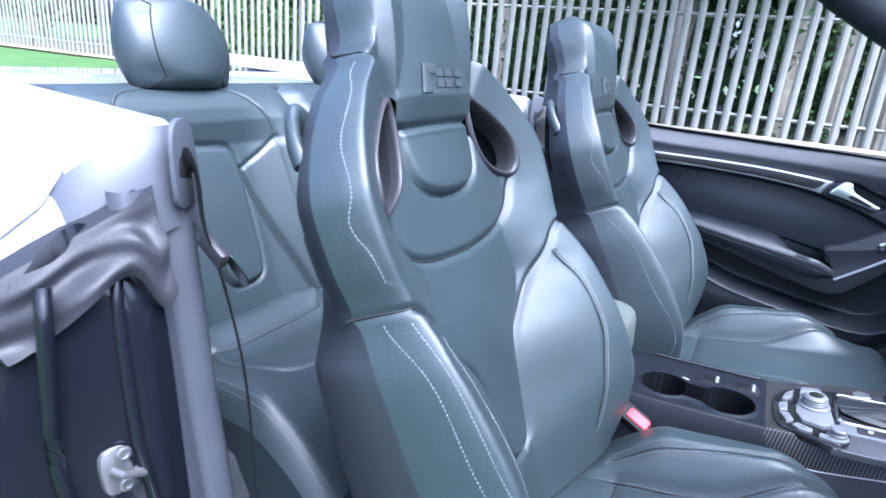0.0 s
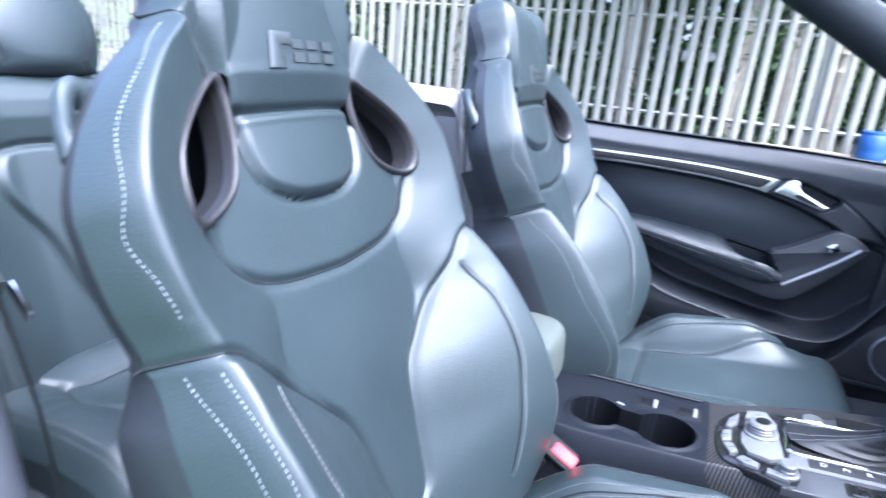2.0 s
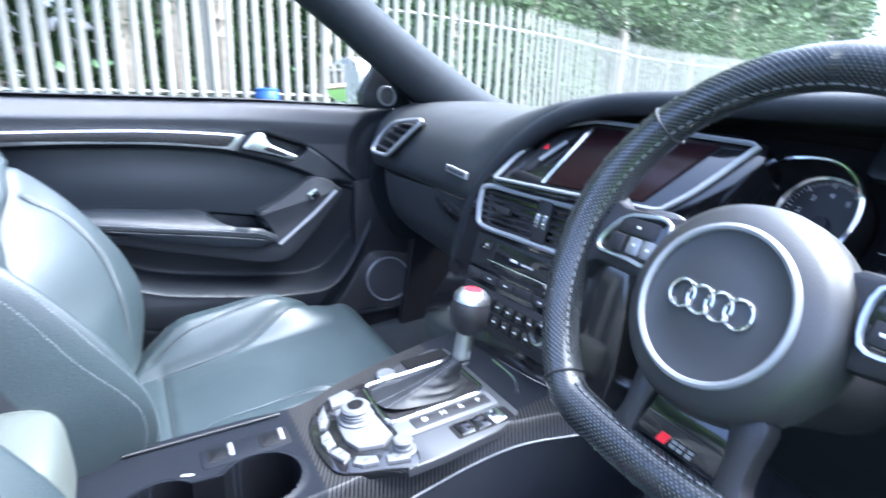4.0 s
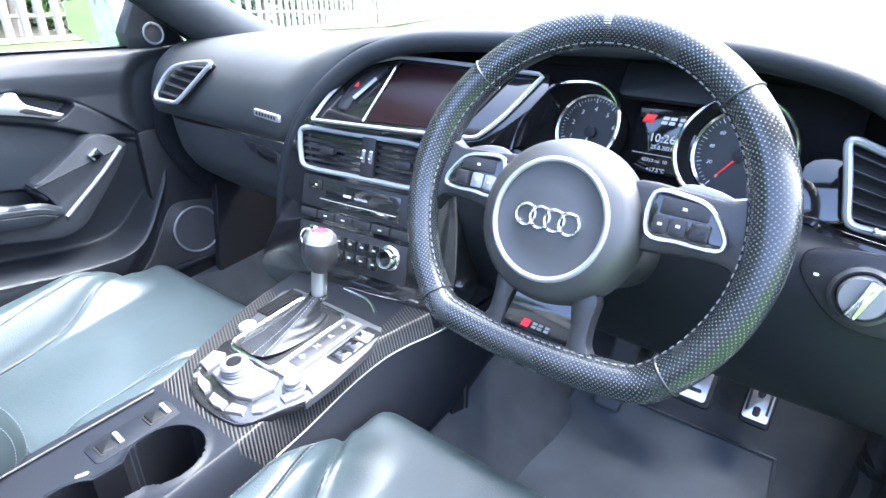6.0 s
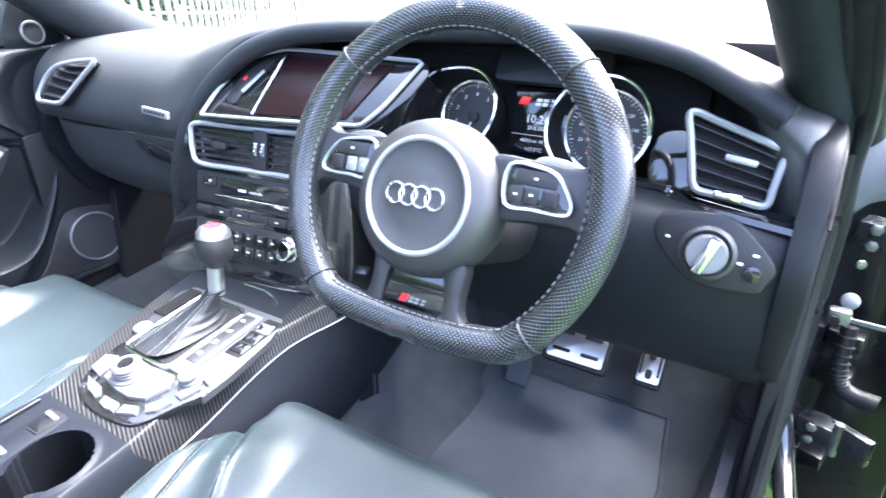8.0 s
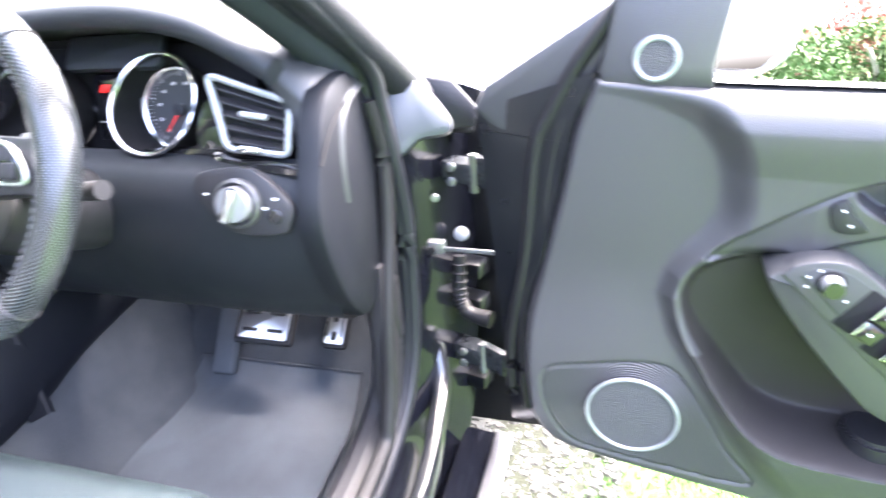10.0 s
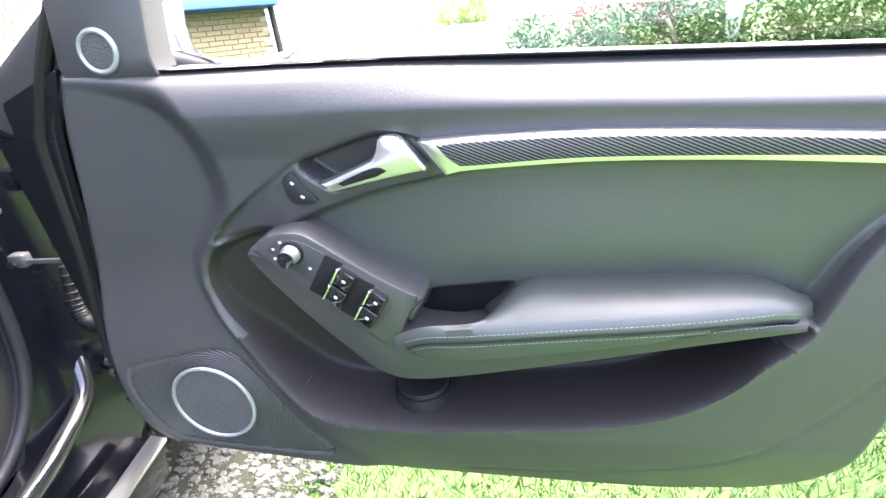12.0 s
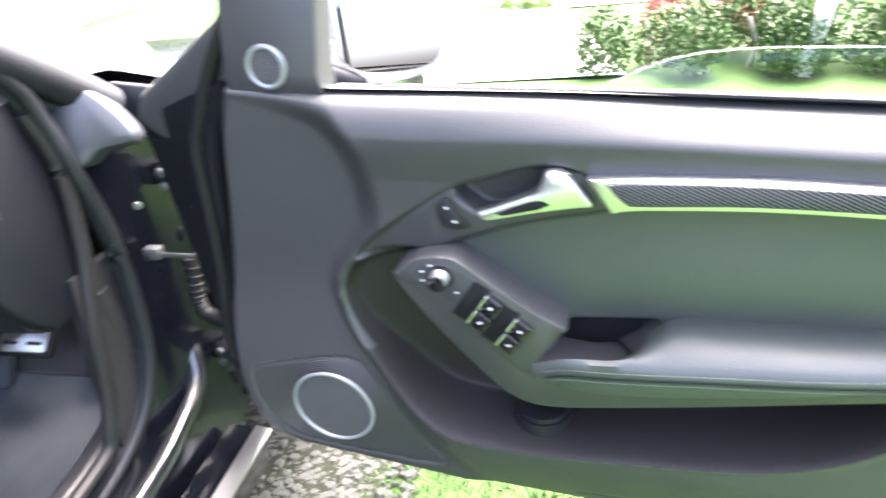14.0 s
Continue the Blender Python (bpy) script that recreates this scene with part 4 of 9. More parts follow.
def build_door(to3, name_label, driver):
    """A car door from its plan (u along, w up, d into the cabin)."""
    def at(pts, d):
        p = np.asarray(pts, float)
        return to3(p[:, 0], p[:, 1], np.broadcast_to(np.asarray(d, float), (len(p),)))

    def local(u, w, d):
        """A pose on the door: x along u, y up, z into the cabin."""
        o, a, b, c = (to3(np.array([uu]), np.array([ww]), np.array([dd]))[0] for uu, ww, dd in ((u, w, d), (u + 0.01, w, d), (u, w + 0.01, d), (u, w, d + 0.01)))
        x, y, z = ((k - o) / np.linalg.norm(k - o) for k in (a, b, c))
        return Matrix(((x[0], y[0], z[0], o[0]), (x[1], y[1], z[1], o[1]), (x[2], y[2], z[2], o[2]), (0, 0, 0, 1)))

    flip = not driver
    base = to3(np.array([0.45]), np.array([0.33]), np.array([0.0]))[0]
    door = thing("car_door", Matrix.Translation(base), name_label, "car door", "car doors")
    f = Field(np.linspace(-0.085, 1.075, 440), np.linspace(0.322, 0.962, 244), [(D_OUT, True), (D_INSERT, True), (D_BEZEL, True), (D_SPK, True), (D_POCKET, True), (D_LIP, False)], 0.6)
    xyz = to3(f.u.ravel(), f.v.ravel(), door_depth(f.u, f.v).ravel()).reshape(*f.shape, 3)
    inn = inside(f.cu, f.cv, D_OUT)
    ins = inn & inside(f.cu, f.cv, D_INSERT)
    bez = inn & ~ins & inside(f.cu, f.cv, D_BEZEL)
    rim, _, _ = dist_to(f.cu, f.cv, D_POCKET, True)
    pock = inn & ~ins & ~bez & (inside(f.cu, f.cv, D_POCKET) | ((rim < 0.012) & (f.cv < 0.60) & ~inside(f.cu, f.cv, D_SPK)))
    spk = inn & ~pock & inside(f.cu, f.cv, D_SPK)
    up = inn & ~(ins | bez | pock | spk) & (f.cv > 0.80) & ~inside(f.cu, f.cv, D_FRONT)
    rest = inn & ~(ins | bez | pock | spk | up)
    into = to3(np.array([0.4]), np.array([0.6]), np.array([-0.06]))[0] - to3(np.array([0.4]), np.array([0.6]), np.array([0.0]))[0]
    # lit colours on the driver's door, shaded ones on the passenger's
    f.cut("lining", xyz, rest, SOFT_LIT if driver else SOFT, door, "grained plastic lower lining", flip=flip, skirt=into)
    f.cut("upper_pad", xyz, up, SOFT_LIT if driver else SOFT, door, "padded grained upper lining", flip=flip)
    f.cut("leather_insert", xyz, ins, LEATHER_LIT if driver else LEATHER_SHADED, door, "smooth black leather insert", flip=flip)
    f.cut("handle_bezel", xyz, bez, SOFT_LIT if driver else SOFT, door, flip=flip)
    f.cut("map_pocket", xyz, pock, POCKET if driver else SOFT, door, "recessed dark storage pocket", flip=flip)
    f.cut("speaker_panel", xyz, spk, RIBBED, door, "fine ribbed speaker grille panel", flip=flip)
    # painted outer shell
    k = len(D_OUT)
    c = D_OUT.mean(0)
    big = c + (D_OUT - c) * (1.035, 1.03)
    big[:, 1] = np.where(D_OUT[:, 1] > 0.885, D_OUT[:, 1] - 0.012, big[:, 1])
    big[:, 0] = np.where((D_OUT[:, 0] < 0.03) & (D_OUT[:, 1] > 0.38), np.interp(big[:, 1], [0.38, 0.6, 0.92], [-0.095, -0.11, -0.135]), big[:, 0])
    big[:, 1] = np.where(D_OUT[:, 0] < 0.03, np.minimum(big[:, 1], 0.905), big[:, 1])
    low1, low2 = big.copy(), big.copy()
    low1[:, 1] -= np.where(D_OUT[:, 1] > 0.885, 0.05, 0)
    low2[:, 1] -= np.where(D_OUT[:, 1] > 0.885, 0.08, 0)
    ins_ = c + (D_OUT - c) * 1.0
    ins_[:, 1] -= np.where(D_OUT[:, 1] > 0.885, 0.06, 0)
    sh = [at(D_OUT, 0.008), at(big, -0.012), at(low1, -0.05), at(ins_, -0.055), at(low2, -0.115), at(c + (D_OUT - c) * (0.93, 0.86), -0.15)]
    vv = np.vstack(sh)
    ff = [(a * k + i, a * k + (i + 1) % k, (a + 1) * k + (i + 1) % k, (a + 1) * k + i) for a in range(5) for i in range(k)] + [tuple(range(5 * k, 6 * k))]
    mesh_object("outer_shell", vv, ff, JAMB, door, "black painted door shell")
    edge = spline([(0.03, 0.975), (0.0, 0.93), (-0.03, 0.77), (-0.072, 0.60), (-0.075, 0.48), (-0.058, 0.415), (-0.012, 0.385), (0.20, 0.355), (0.6, 0.318), (0.80, 0.322)], 6)
    bar("door_seal", at(edge, -0.02), 0.011, RUBBER, door, "black rubber door seal", smooth=0)
    # armrest
    n = 60
    uu = np.linspace(0.392, 0.848, n)
    edge_w = lerp(uu, [(0.392, 0.615), (0.43, 0.632), (0.474, 0.638), (0.60, 0.648), (0.72, 0.655), (0.80, 0.657), (0.848, 0.641)])
    wall_w = lerp(uu, [(0.392, 0.617), (0.43, 0.635), (0.49, 0.641), (0.525, 0.660), (0.545, 0.672), (0.61, 0.676), (0.73, 0.677), (0.78, 0.673), (0.814, 0.663), (0.848, 0.642)])
    wall_d = lerp(uu, [(0.392, 0.070), (0.47, 0.068), (0.505, 0.060), (0.53, 0.03), (0.56, 0.016), (0.62, 0.012), (0.9, 0.012)])
    bot = lerp(uu, [(0.392, 0.601), (0.428, 0.591), (0.468, 0.592), (0.608, 0.607), (0.723, 0.624), (0.81, 0.636), (0.848, 0.632)])
    ext = lerp(uu, [(0.392, 0.074), (0.45, 0.086), (0.6, 0.089), (0.75, 0.082), (0.82, 0.066), (0.848, 0.045)])
    rows = []
    for i in range(n):
        e, ww, wd, bo, ex = edge_w[i], wall_w[i], min(wall_d[i], ext[i] * 0.85), bot[i], ext[i]
        prof = [(wd - 0.004, bo + 0.002), (wd, ww - 0.004), (wd + 0.12 * (ex - wd), ww), (wd + 0.55 * (ex - wd), ww * 0.45 + (e + 0.008) * 0.55 + 0.004), (wd + 0.88 * (ex - wd), e + 0.006), (ex, e - 0.004), (ex * 1.0, e - 0.010), (ex * 0.985, e - 0.0125), (ex * 0.99, e * 0.55 + bo * 0.45), (ex * 0.92, bo + 0.006), (ex * 0.6, bo), (0.0, bo)]
        rows.append(to3(np.full(12, uu[i]), np.array([max(p[1], bo) for p in prof]), np.array([p[0] for p in prof])))
    vv = np.vstack(rows)
    ff = [(i * 12 + j, (i + 1) * 12 + j, (i + 1) * 12 + j + 1, i * 12 + j + 1) for i in range(n - 1) for j in range(11)]
    arm = mesh_object("armrest", vv, ff, LEATHER_LIT if driver else LEATHER_SHADED, door, "padded black leather armrest with pale stitching", sharp=50)
    for off in (0.002, 0.016):
        stitches("stitching", np.array([to3(np.array([uu[i]]), np.array([max(edge_w[i] - off, bot[i])]), np.array([ext[i] + 0.0008]))[0] for i in range(2, n - 2)]), arm)
    bar("armrest_seam", np.array([to3(np.array([uu[i]]), np.array([max(edge_w[i] - 0.0105, bot[i])]), np.array([ext[i] + 0.0004]))[0] for i in range(2, n - 2)]), 0.0012, SEAM, arm, n=5, smooth=0)
    plate("pull_cup", D_CUP, local(0, 0, 0.002), 0.008, DARK if driver else LEATHER_SHADED, door, "dark recessed pull cup behind the armrest")
    # switch panel
    carrier = np.vstack([spline([(0.236, 0.744), (0.229, 0.729), (0.269, 0.669), (0.325, 0.602), (0.361, 0.567), (0.402, 0.553), (0.474, 0.560), (0.608, 0.583), (0.729, 0.606), (0.838, 0.626)], 4), spline([(0.838, 0.640), (0.70, 0.630), (0.50, 0.612), (0.40, 0.625), (0.425, 0.662), (0.429, 0.676), (0.389, 0.698), (0.349, 0.727), (0.317, 0.751), (0.298, 0.761), (0.271, 0.760), (0.251, 0.753)], 3)])
    plate("armrest_carrier", carrier, local(0, 0, 0.0665), 0.10, SOFT_LIT if driver else SOFT, door, "grained plastic arm below the switches", 0.007)
    if driver:
        bm = bmesh.new()
        bmesh.ops.create_cone(bm, cap_ends=True, segments=32, radius1=0.044, radius2=0.040, depth=0.075)
        bmesh.ops.bevel(bm, geom=list(bm.edges), offset=0.006, segments=2, affect="EDGES")
        bmesh.ops.transform(bm, matrix=local(0.395, 0.462, 0.0) @ pose(0, 0, 0, -90, 0, 0), verts=bm.verts)
        part("bottle_holder", bm, HARD, door, "moulded bottle holder in the pocket")
        m = local(0, 0, 0.069)
        sp = plate("switch_panel", D_SWITCH, m, 0.03, SOFT_LIT if driver else SOFT, door, "plastic window switch panel toned to its door's light", 0.003)
        inlay = np.vstack([spline([(0.258, 0.744), (0.266, 0.752), (0.280, 0.7555), (0.299, 0.753), (0.319, 0.742), (0.365, 0.708)], 3), spline([(0.395, 0.677), (0.393, 0.662), (0.379, 0.643), (0.364, 0.640), (0.30, 0.700)], 3)])
        plate("switch_inlay", inlay, local(0, 0, 0.0698), 0.004, SWITCH_GREY, sp, "dark inlay holding the switches", 0.0012)
        turned("mirror_knob_base", [(0.0145, 0), (0.0145, 0.001), (0.0125, 0.0025), (0.001, 0.0025)], local(0.2885, 0.739, 0.0698), DARK, sp, "", 28)
        turned("mirror_knob", [(0.0112, 0), (0.0116, 0.003), (0.0106, 0.0045), (0.0110, 0.006), (0.0100, 0.0075), (0.0096, 0.012), (0.0090, 0.014), (0.0076, 0.0145), (0.007, 0.0133), (0.001, 0.0133)], local(0.2885, 0.739, 0.0715), TITAN, sp, "ridged satin mirror adjuster knob", 32)
        turned("knob_cap", [(0.0098, 0.0), (0.0098, 0.0006), (0.001, 0.0012)], local(0.2885, 0.739, 0.0887), GLOSS, sp, "", 24)
        ang = math.atan2(-0.08, 0.12)
        for cu, cw in ((0.336, 0.6975), (0.3685, 0.6685)):
            mm = local(cu, cw, 0.0695) @ pose(0, 0, 0, 0, 0, math.degrees(ang))
            plate("switch_well", rect(0.024, 0.056, 0.003), mm @ pose(-0.016, 0.0, 0.0012), 0.004, DARK, sp)
            for k2, oy in enumerate((0.0125, -0.0125)):
                sw = plate("window_switch", rect(0.022, 0.0225, 0.003), mm @ pose(0.004, oy, 0.009, 0, -14, 0), 0.009, GLOSS, sp, "gloss black window switch with chrome lip")
                plate("switch_lip", rect(0.0035, 0.022, 0.001), mm @ pose(-0.0075, oy, 0.0105, 0, -14, 0), 0.009, CHROME, sw)
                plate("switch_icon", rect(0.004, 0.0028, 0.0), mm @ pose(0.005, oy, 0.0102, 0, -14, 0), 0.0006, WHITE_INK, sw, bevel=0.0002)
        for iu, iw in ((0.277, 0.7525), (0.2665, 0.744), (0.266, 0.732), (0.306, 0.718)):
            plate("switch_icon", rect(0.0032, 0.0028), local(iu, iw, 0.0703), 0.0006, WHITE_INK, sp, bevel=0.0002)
        lk = plate("lock_switch", spline([(0.281, 0.814), (0.295, 0.823), (0.306, 0.805), (0.320, 0.788), (0.300, 0.784), (0.286, 0.790)], 3, True), local(0, 0, 0.0385), 0.006, HARD, door, "gloss black lock switch with two symbols", 0.0015)
        for iu, iw in ((0.2935, 0.811), (0.3025, 0.794)):
            plate("switch_icon", rect(0.0042, 0.0026), local(iu, iw, 0.039) @ pose(0, 0, 0, 0, 0, -40), 0.0006, WHITE_INK, lk, bevel=0.0002)
    else:
        m = local(0, 0, 0.066)
        sp = plate("switch_panel", D_SWITCH, m, 0.03, SOFT_LIT if driver else SOFT, door, "plastic window switch panel toned to its door's light", 0.003)
        # pale bar standing in for the highlight along the panel's edge
        bar("switch_panel_edge", at([(0.243, 0.734), (0.30, 0.676), (0.386, 0.600)], 0.0675), 0.0045, TITAN, door, smooth=4)
        plate("window_switch", rect(0.025, 0.02, 0.003), local(0.30, 0.724, 0.074) @ pose(0, 0, 0, 0, 0, -35), 0.009, CHROME, sp, "small chrome window switch")
    # handle
    hb = np.vstack([spline([(0.331, 0.813), (0.349, 0.819), (0.384, 0.832), (0.395, 0.837), (0.402, 0.846), (0.407, 0.859), (0.419, 0.861), (0.430, 0.857), (0.443, 0.842), (0.455, 0.826)], 4), spline([(0.453, 0.821), (0.436, 0.8195), (0.394, 0.8125), (0.347, 0.803), (0.337, 0.804)], 4)])
    h = plate("door_handle", hb, local(0, 0, 0.053), 0.014, ALU, door, "satin aluminium door handle", 0.0045)
    plate("handle_recess", np.vstack([spline([(0.353, 0.813), (0.385, 0.8255), (0.402, 0.829), (0.412, 0.8245)], 3), spline([(0.400, 0.819), (0.36, 0.810)], 3)]), local(0, 0, 0.0535), 0.002, DARK, h, bevel=0.0005)
    # trim strip
    plate("trim_strip", D_TRIM, local(0, 0, 0.0535), 0.02, ALU, door, "satin aluminium trim frame", 0.002)
    inn_t = np.vstack([spline([(0.468, 0.849), (0.501, 0.8505), (0.614, 0.849), (0.764, 0.8395), (1.0, 0.818)], 4), spline([(1.0, 0.800), (0.891, 0.812), (0.766, 0.8205), (0.614, 0.8275), (0.503, 0.8255), (0.488, 0.828), (0.477, 0.837)], 4)])
    plate("carbon_inlay", inn_t, local(0, 0, 0.056), 0.004, CARBON_DOOR if driver else CARBON, door, "woven carbon fibre inlay", 0.0015, uv=True)
    # speaker ring, tweeter, sail panel
    m = local(*SPK_C, float(door_depth(np.array([[SPK_C[0]]]), np.array([[SPK_C[1]]]))[0, 0]) + 0.003)
    v, fc = tube(to_world(m, np.c_[ring(0.0615, 56), np.zeros(56)]), 0.0029, 8, True)
    mesh_object("speaker_ring", v, fc, SILVER, door, "silver speaker ring")
    turned("speaker_grille", [(0.060, -0.006), (0.060, -0.0005), (0.04, 0.001), (0.001, 0.0015)], m, GRILLE, door, "fine black speaker mesh", 40)
    plate("sail_panel", [(0.045, 1.06), (0.025, 0.957), (0.03, 0.935), (0.152, 0.935), (0.150, 0.960), (0.166, 1.06)] if driver else [(0.02, 1.075), (0.02, 0.94), (0.152, 0.935), (0.155, 0.97), (0.10, 1.075)], local(0, 0, 0.012), 0.04, SOFT_LIT if driver else SOFT, door, "dark triangular mirror cover panel", 0.006)
    if driver:
        plate("sail_frame", [(-0.138, 0.905), (-0.123, 0.937), (0.045, 1.04), (0.075, 1.07), (0.06, 0.95), (0.0, 0.925), (-0.02, 0.87), (-0.10, 0.87)], local(0, 0, -0.006), 0.07, SOFT_LIT, door, "dark covered frame in front of the mirror panel", 0.012)
        for line, rr in (([(0.045, 1.03), (0.0, 0.965), (-0.035, 0.90), (-0.052, 0.86), (-0.062, 0.75), (-0.070, 0.68), (-0.090, 0.56), (-0.092, 0.45)], 0.010), ([(0.06, 1.02), (0.018, 0.94), (-0.020, 0.885), (-0.036, 0.80), (-0.043, 0.72), (-0.068, 0.62), (-0.074, 0.50), (-0.066, 0.43)], 0.0085)):
            bar("edge_seal", at(spline(line, 6), -0.002), rr, RUBBER, door, "rubber seal along the door's leading edge", smooth=0)
    m = local(0.088, 0.970, 0.0135)
    v, fc = tube(to_world(m, np.c_[ring(0.0225, 36), np.zeros(36)]), 0.0032, 8, True)
    mesh_object("tweeter_ring", v, fc, SILVER, door, "silver tweeter ring")
    turned("tweeter_grille", [(0.021, -0.001), (0.021, 0.001), (0.001, 0.003)], m, GRILLE, door, "black tweeter mesh", 28)
    # window glass, mostly wound down
    gl = np.vstack([spline([(0.42, 0.90), (0.47, 0.928), (0.56, 0.955), (0.73, 0.952), (1.06, 0.93)], 4), [(1.06, 0.86), (0.42, 0.88)]]) if driver else np.array([(0.16, 0.90), (0.16, 0.945), (1.06, 0.898), (1.06, 0.86)])
    g = plate("window_glass", gl, local(0, 0, -0.045), 0.004, WINDOW, door, "clear door glass wound almost fully down", 0.001)
    g.visible_shadow = False
    bar("belt_seal", at([(0.16, 0.935), (0.43, 0.926), (0.885, 0.897), (1.07, 0.887)], -0.012), 0.006, RUBBER, door)
    return door


SPK_C = (0.094, 0.488)


def ribbed_material():
    """Dark plastic with fine ribs that run in rings about the speaker's centre."""
    m = material("ribbed_speaker_plastic", (0.035, 0.035, 0.037), 0.5, spec=0.5)
    t = m.node_tree
    tc, off, ln, mul, sn, bp = (t.nodes.new(k) for k in ("ShaderNodeTexCoord", "ShaderNodeVectorMath", "ShaderNodeVectorMath", "ShaderNodeMath", "ShaderNodeMath", "ShaderNodeBump"))
    off.operation, off.inputs[1].default_value = "SUBTRACT", (*SPK_C, 0)
    ln.operation, mul.operation, sn.operation = "LENGTH", "MULTIPLY", "SINE"
    mul.inputs[1].default_value = 2 * math.pi / 0.0034
    bp.inputs["Strength"].default_value, bp.inputs["Distance"].default_value = 0.8, 0.0008
    t.links.new(tc.outputs["UV"], off.inputs[0])
    t.links.new(off.outputs[0], ln.inputs[0])
    t.links.new(ln.outputs["Value"], mul.inputs[0])
    t.links.new(mul.outputs[0], sn.inputs[0])
    t.links.new(sn.outputs[0], bp.inputs["Height"])
    t.links.new(bp.outputs["Normal"], t.nodes["Principled BSDF"].inputs["Normal"])
    return m


RIBBED = ribbed_material()
SWITCH_GREY = material("dark_grey_switch_plastic", (0.026, 0.027, 0.030), 0.42, bump=0.12, grain=620, spec=0.5)
GRILLE = material("black_speaker_mesh", (0.05, 0.05, 0.054), 0.5, bump=0.9, grain=650, voronoi=True)
DOOR_O, DOOR_U, DOOR_N = np.array((1.02, 0.82, 0.0)), np.array((0.9965, -0.083, 0)), np.array((-0.083, -0.9965, 0))


def driver_map(u, w, d):
    return DOOR_O + u[:, None] * DOOR_U + np.stack([0 * w, 0 * w, w], -1) + d[:, None] * DOOR_N


def passenger_map(u, w, d):
    return np.stack([-0.80 + d, 0.785 - u, w + 0.042 + 0.083 * (u - 0.115)], -1)


build_door(driver_map, "open driver's door with black leather lining and carbon trim", True)
build_door(passenger_map, "closed passenger door with black leather lining and aluminium handle", False)


# ---- door mirrors ----
def build_mirror(origin, out, back, wide, tall, label, glass=(1.0, 1.0)):
    """A mirror housing: out points away from the car, back towards the glass's viewer."""
    ob = thing("door_mirror", Matrix.Translation(origin), label, "door mirror", "door mirrors")
    o, out, back = Vector(origin), Vector(out).normalized(), Vector(back).normalized()
    up = out.cross(back)
    if up.z < 0:
        up = -up
    bm = bmesh.new()
    bmesh.ops.create_uvsphere(bm, u_segments=36, v_segments=20, radius=1.0)
    for v in bm.verts:
        c = v.co.copy()
        sx = math.copysign(abs(c.x) ** 0.75, c.x)
        sz = math.copysign(abs(c.z) ** 0.75, c.z)
        dy = c.y if c.y < 0 else min(c.y, 0.30) * 0.55
        p = o + out * (wide / 2 * sx) + up * (tall / 2 * sz * (1 - 0.12 * sx)) + back * (0.085 * dy)
        v.co = p
    part("housing", bm, SILVER_PAINT, ob, "satin silver mirror housing", sharp=40)
    m = frame_at(o + back * 0.0165, out if out.cross(up).dot(back) > 0 else -out, back)
    pts = spline([(-0.47, -0.10), (-0.44, 0.30), (-0.25, 0.43), (0.2, 0.43), (0.43, 0.30), (0.46, 0.0), (0.38, -0.33), (0.15, -0.43), (-0.25, -0.40), (-0.43, -0.28)], 4, True) * (wide * glass[0], tall * glass[1])
    plate("glass_surround", pts * 1.0, m, 0.01, SILVER_PAINT, ob, bevel=0.002)
    flat_ = pts * 0.95
    k = len(flat_)
    gv_ = np.vstack([to_world(m, np.c_[flat_, np.full(k, z_)]) for z_ in (0.0014, -0.002)])
    mesh_object("mirror_glass", gv_, [tuple(range(k)), tuple(range(k, 2 * k))[::-1]] + [(i, k + i, k + (i + 1) % k, (i + 1) % k) for i in range(k)], MIRROR, ob, "reflecting mirror glass", smooth=False)
    return ob, up



# ---- dashboard ----
def loft(name, stations, mtl, parent, label="", nx=60, sub=6, sharp=40):
    """A skin over cross-sections: rows of (x, [(y, z), ...]) with equal point counts."""
    xs = [s[0] for s in stations]
    prof = np.array([spline(s[1], sub) for s in stations])
    gx = np.linspace(xs[0], xs[-1], nx)
    k = prof.shape[1]
    flat = np.c_[xs, prof.reshape(len(xs), -1)]
    rows = np.array([lerp(x, flat) for x in gx]).reshape(nx, k, 2)
    v = np.concatenate([np.broadcast_to(gx[:, None, None], (nx, k, 1)), rows], -1).reshape(-1, 3)
    f = [(i * k + j, i * k + j + 1, (i + 1) * k + j + 1, (i + 1) * k + j) for i in range(nx - 1) for j in range(k - 1)]
    return mesh_object(name, v, f, mtl, parent, label, sharp=sharp)


dash = thing("dashboard", Matrix.Translation((0, 0.85, 0.60)), "black soft-touch dashboard wrapping round the driver", "dashboard")
PASS = [(1.12, 0.990), (0.92, 1.005), (0.78, 1.004), (0.70, 0.988), (0.655, 0.957), (0.633, 0.915), (0.626, 0.875), (0.634, 0.852)]
DRIV = [(1.15, 1.005), (0.95, 1.035), (0.82, 1.052), (0.745, 1.056), (0.722, 1.05), (0.728, 1.038), (0.80, 1.02), (0.86, 1.00)]
ENDP = [(1.10, 0.98), (0.92, 0.985), (0.80, 0.982), (0.725, 0.965), (0.69, 0.94), (0.665, 0.91), (0.655, 0.875), (0.66, 0.85)]
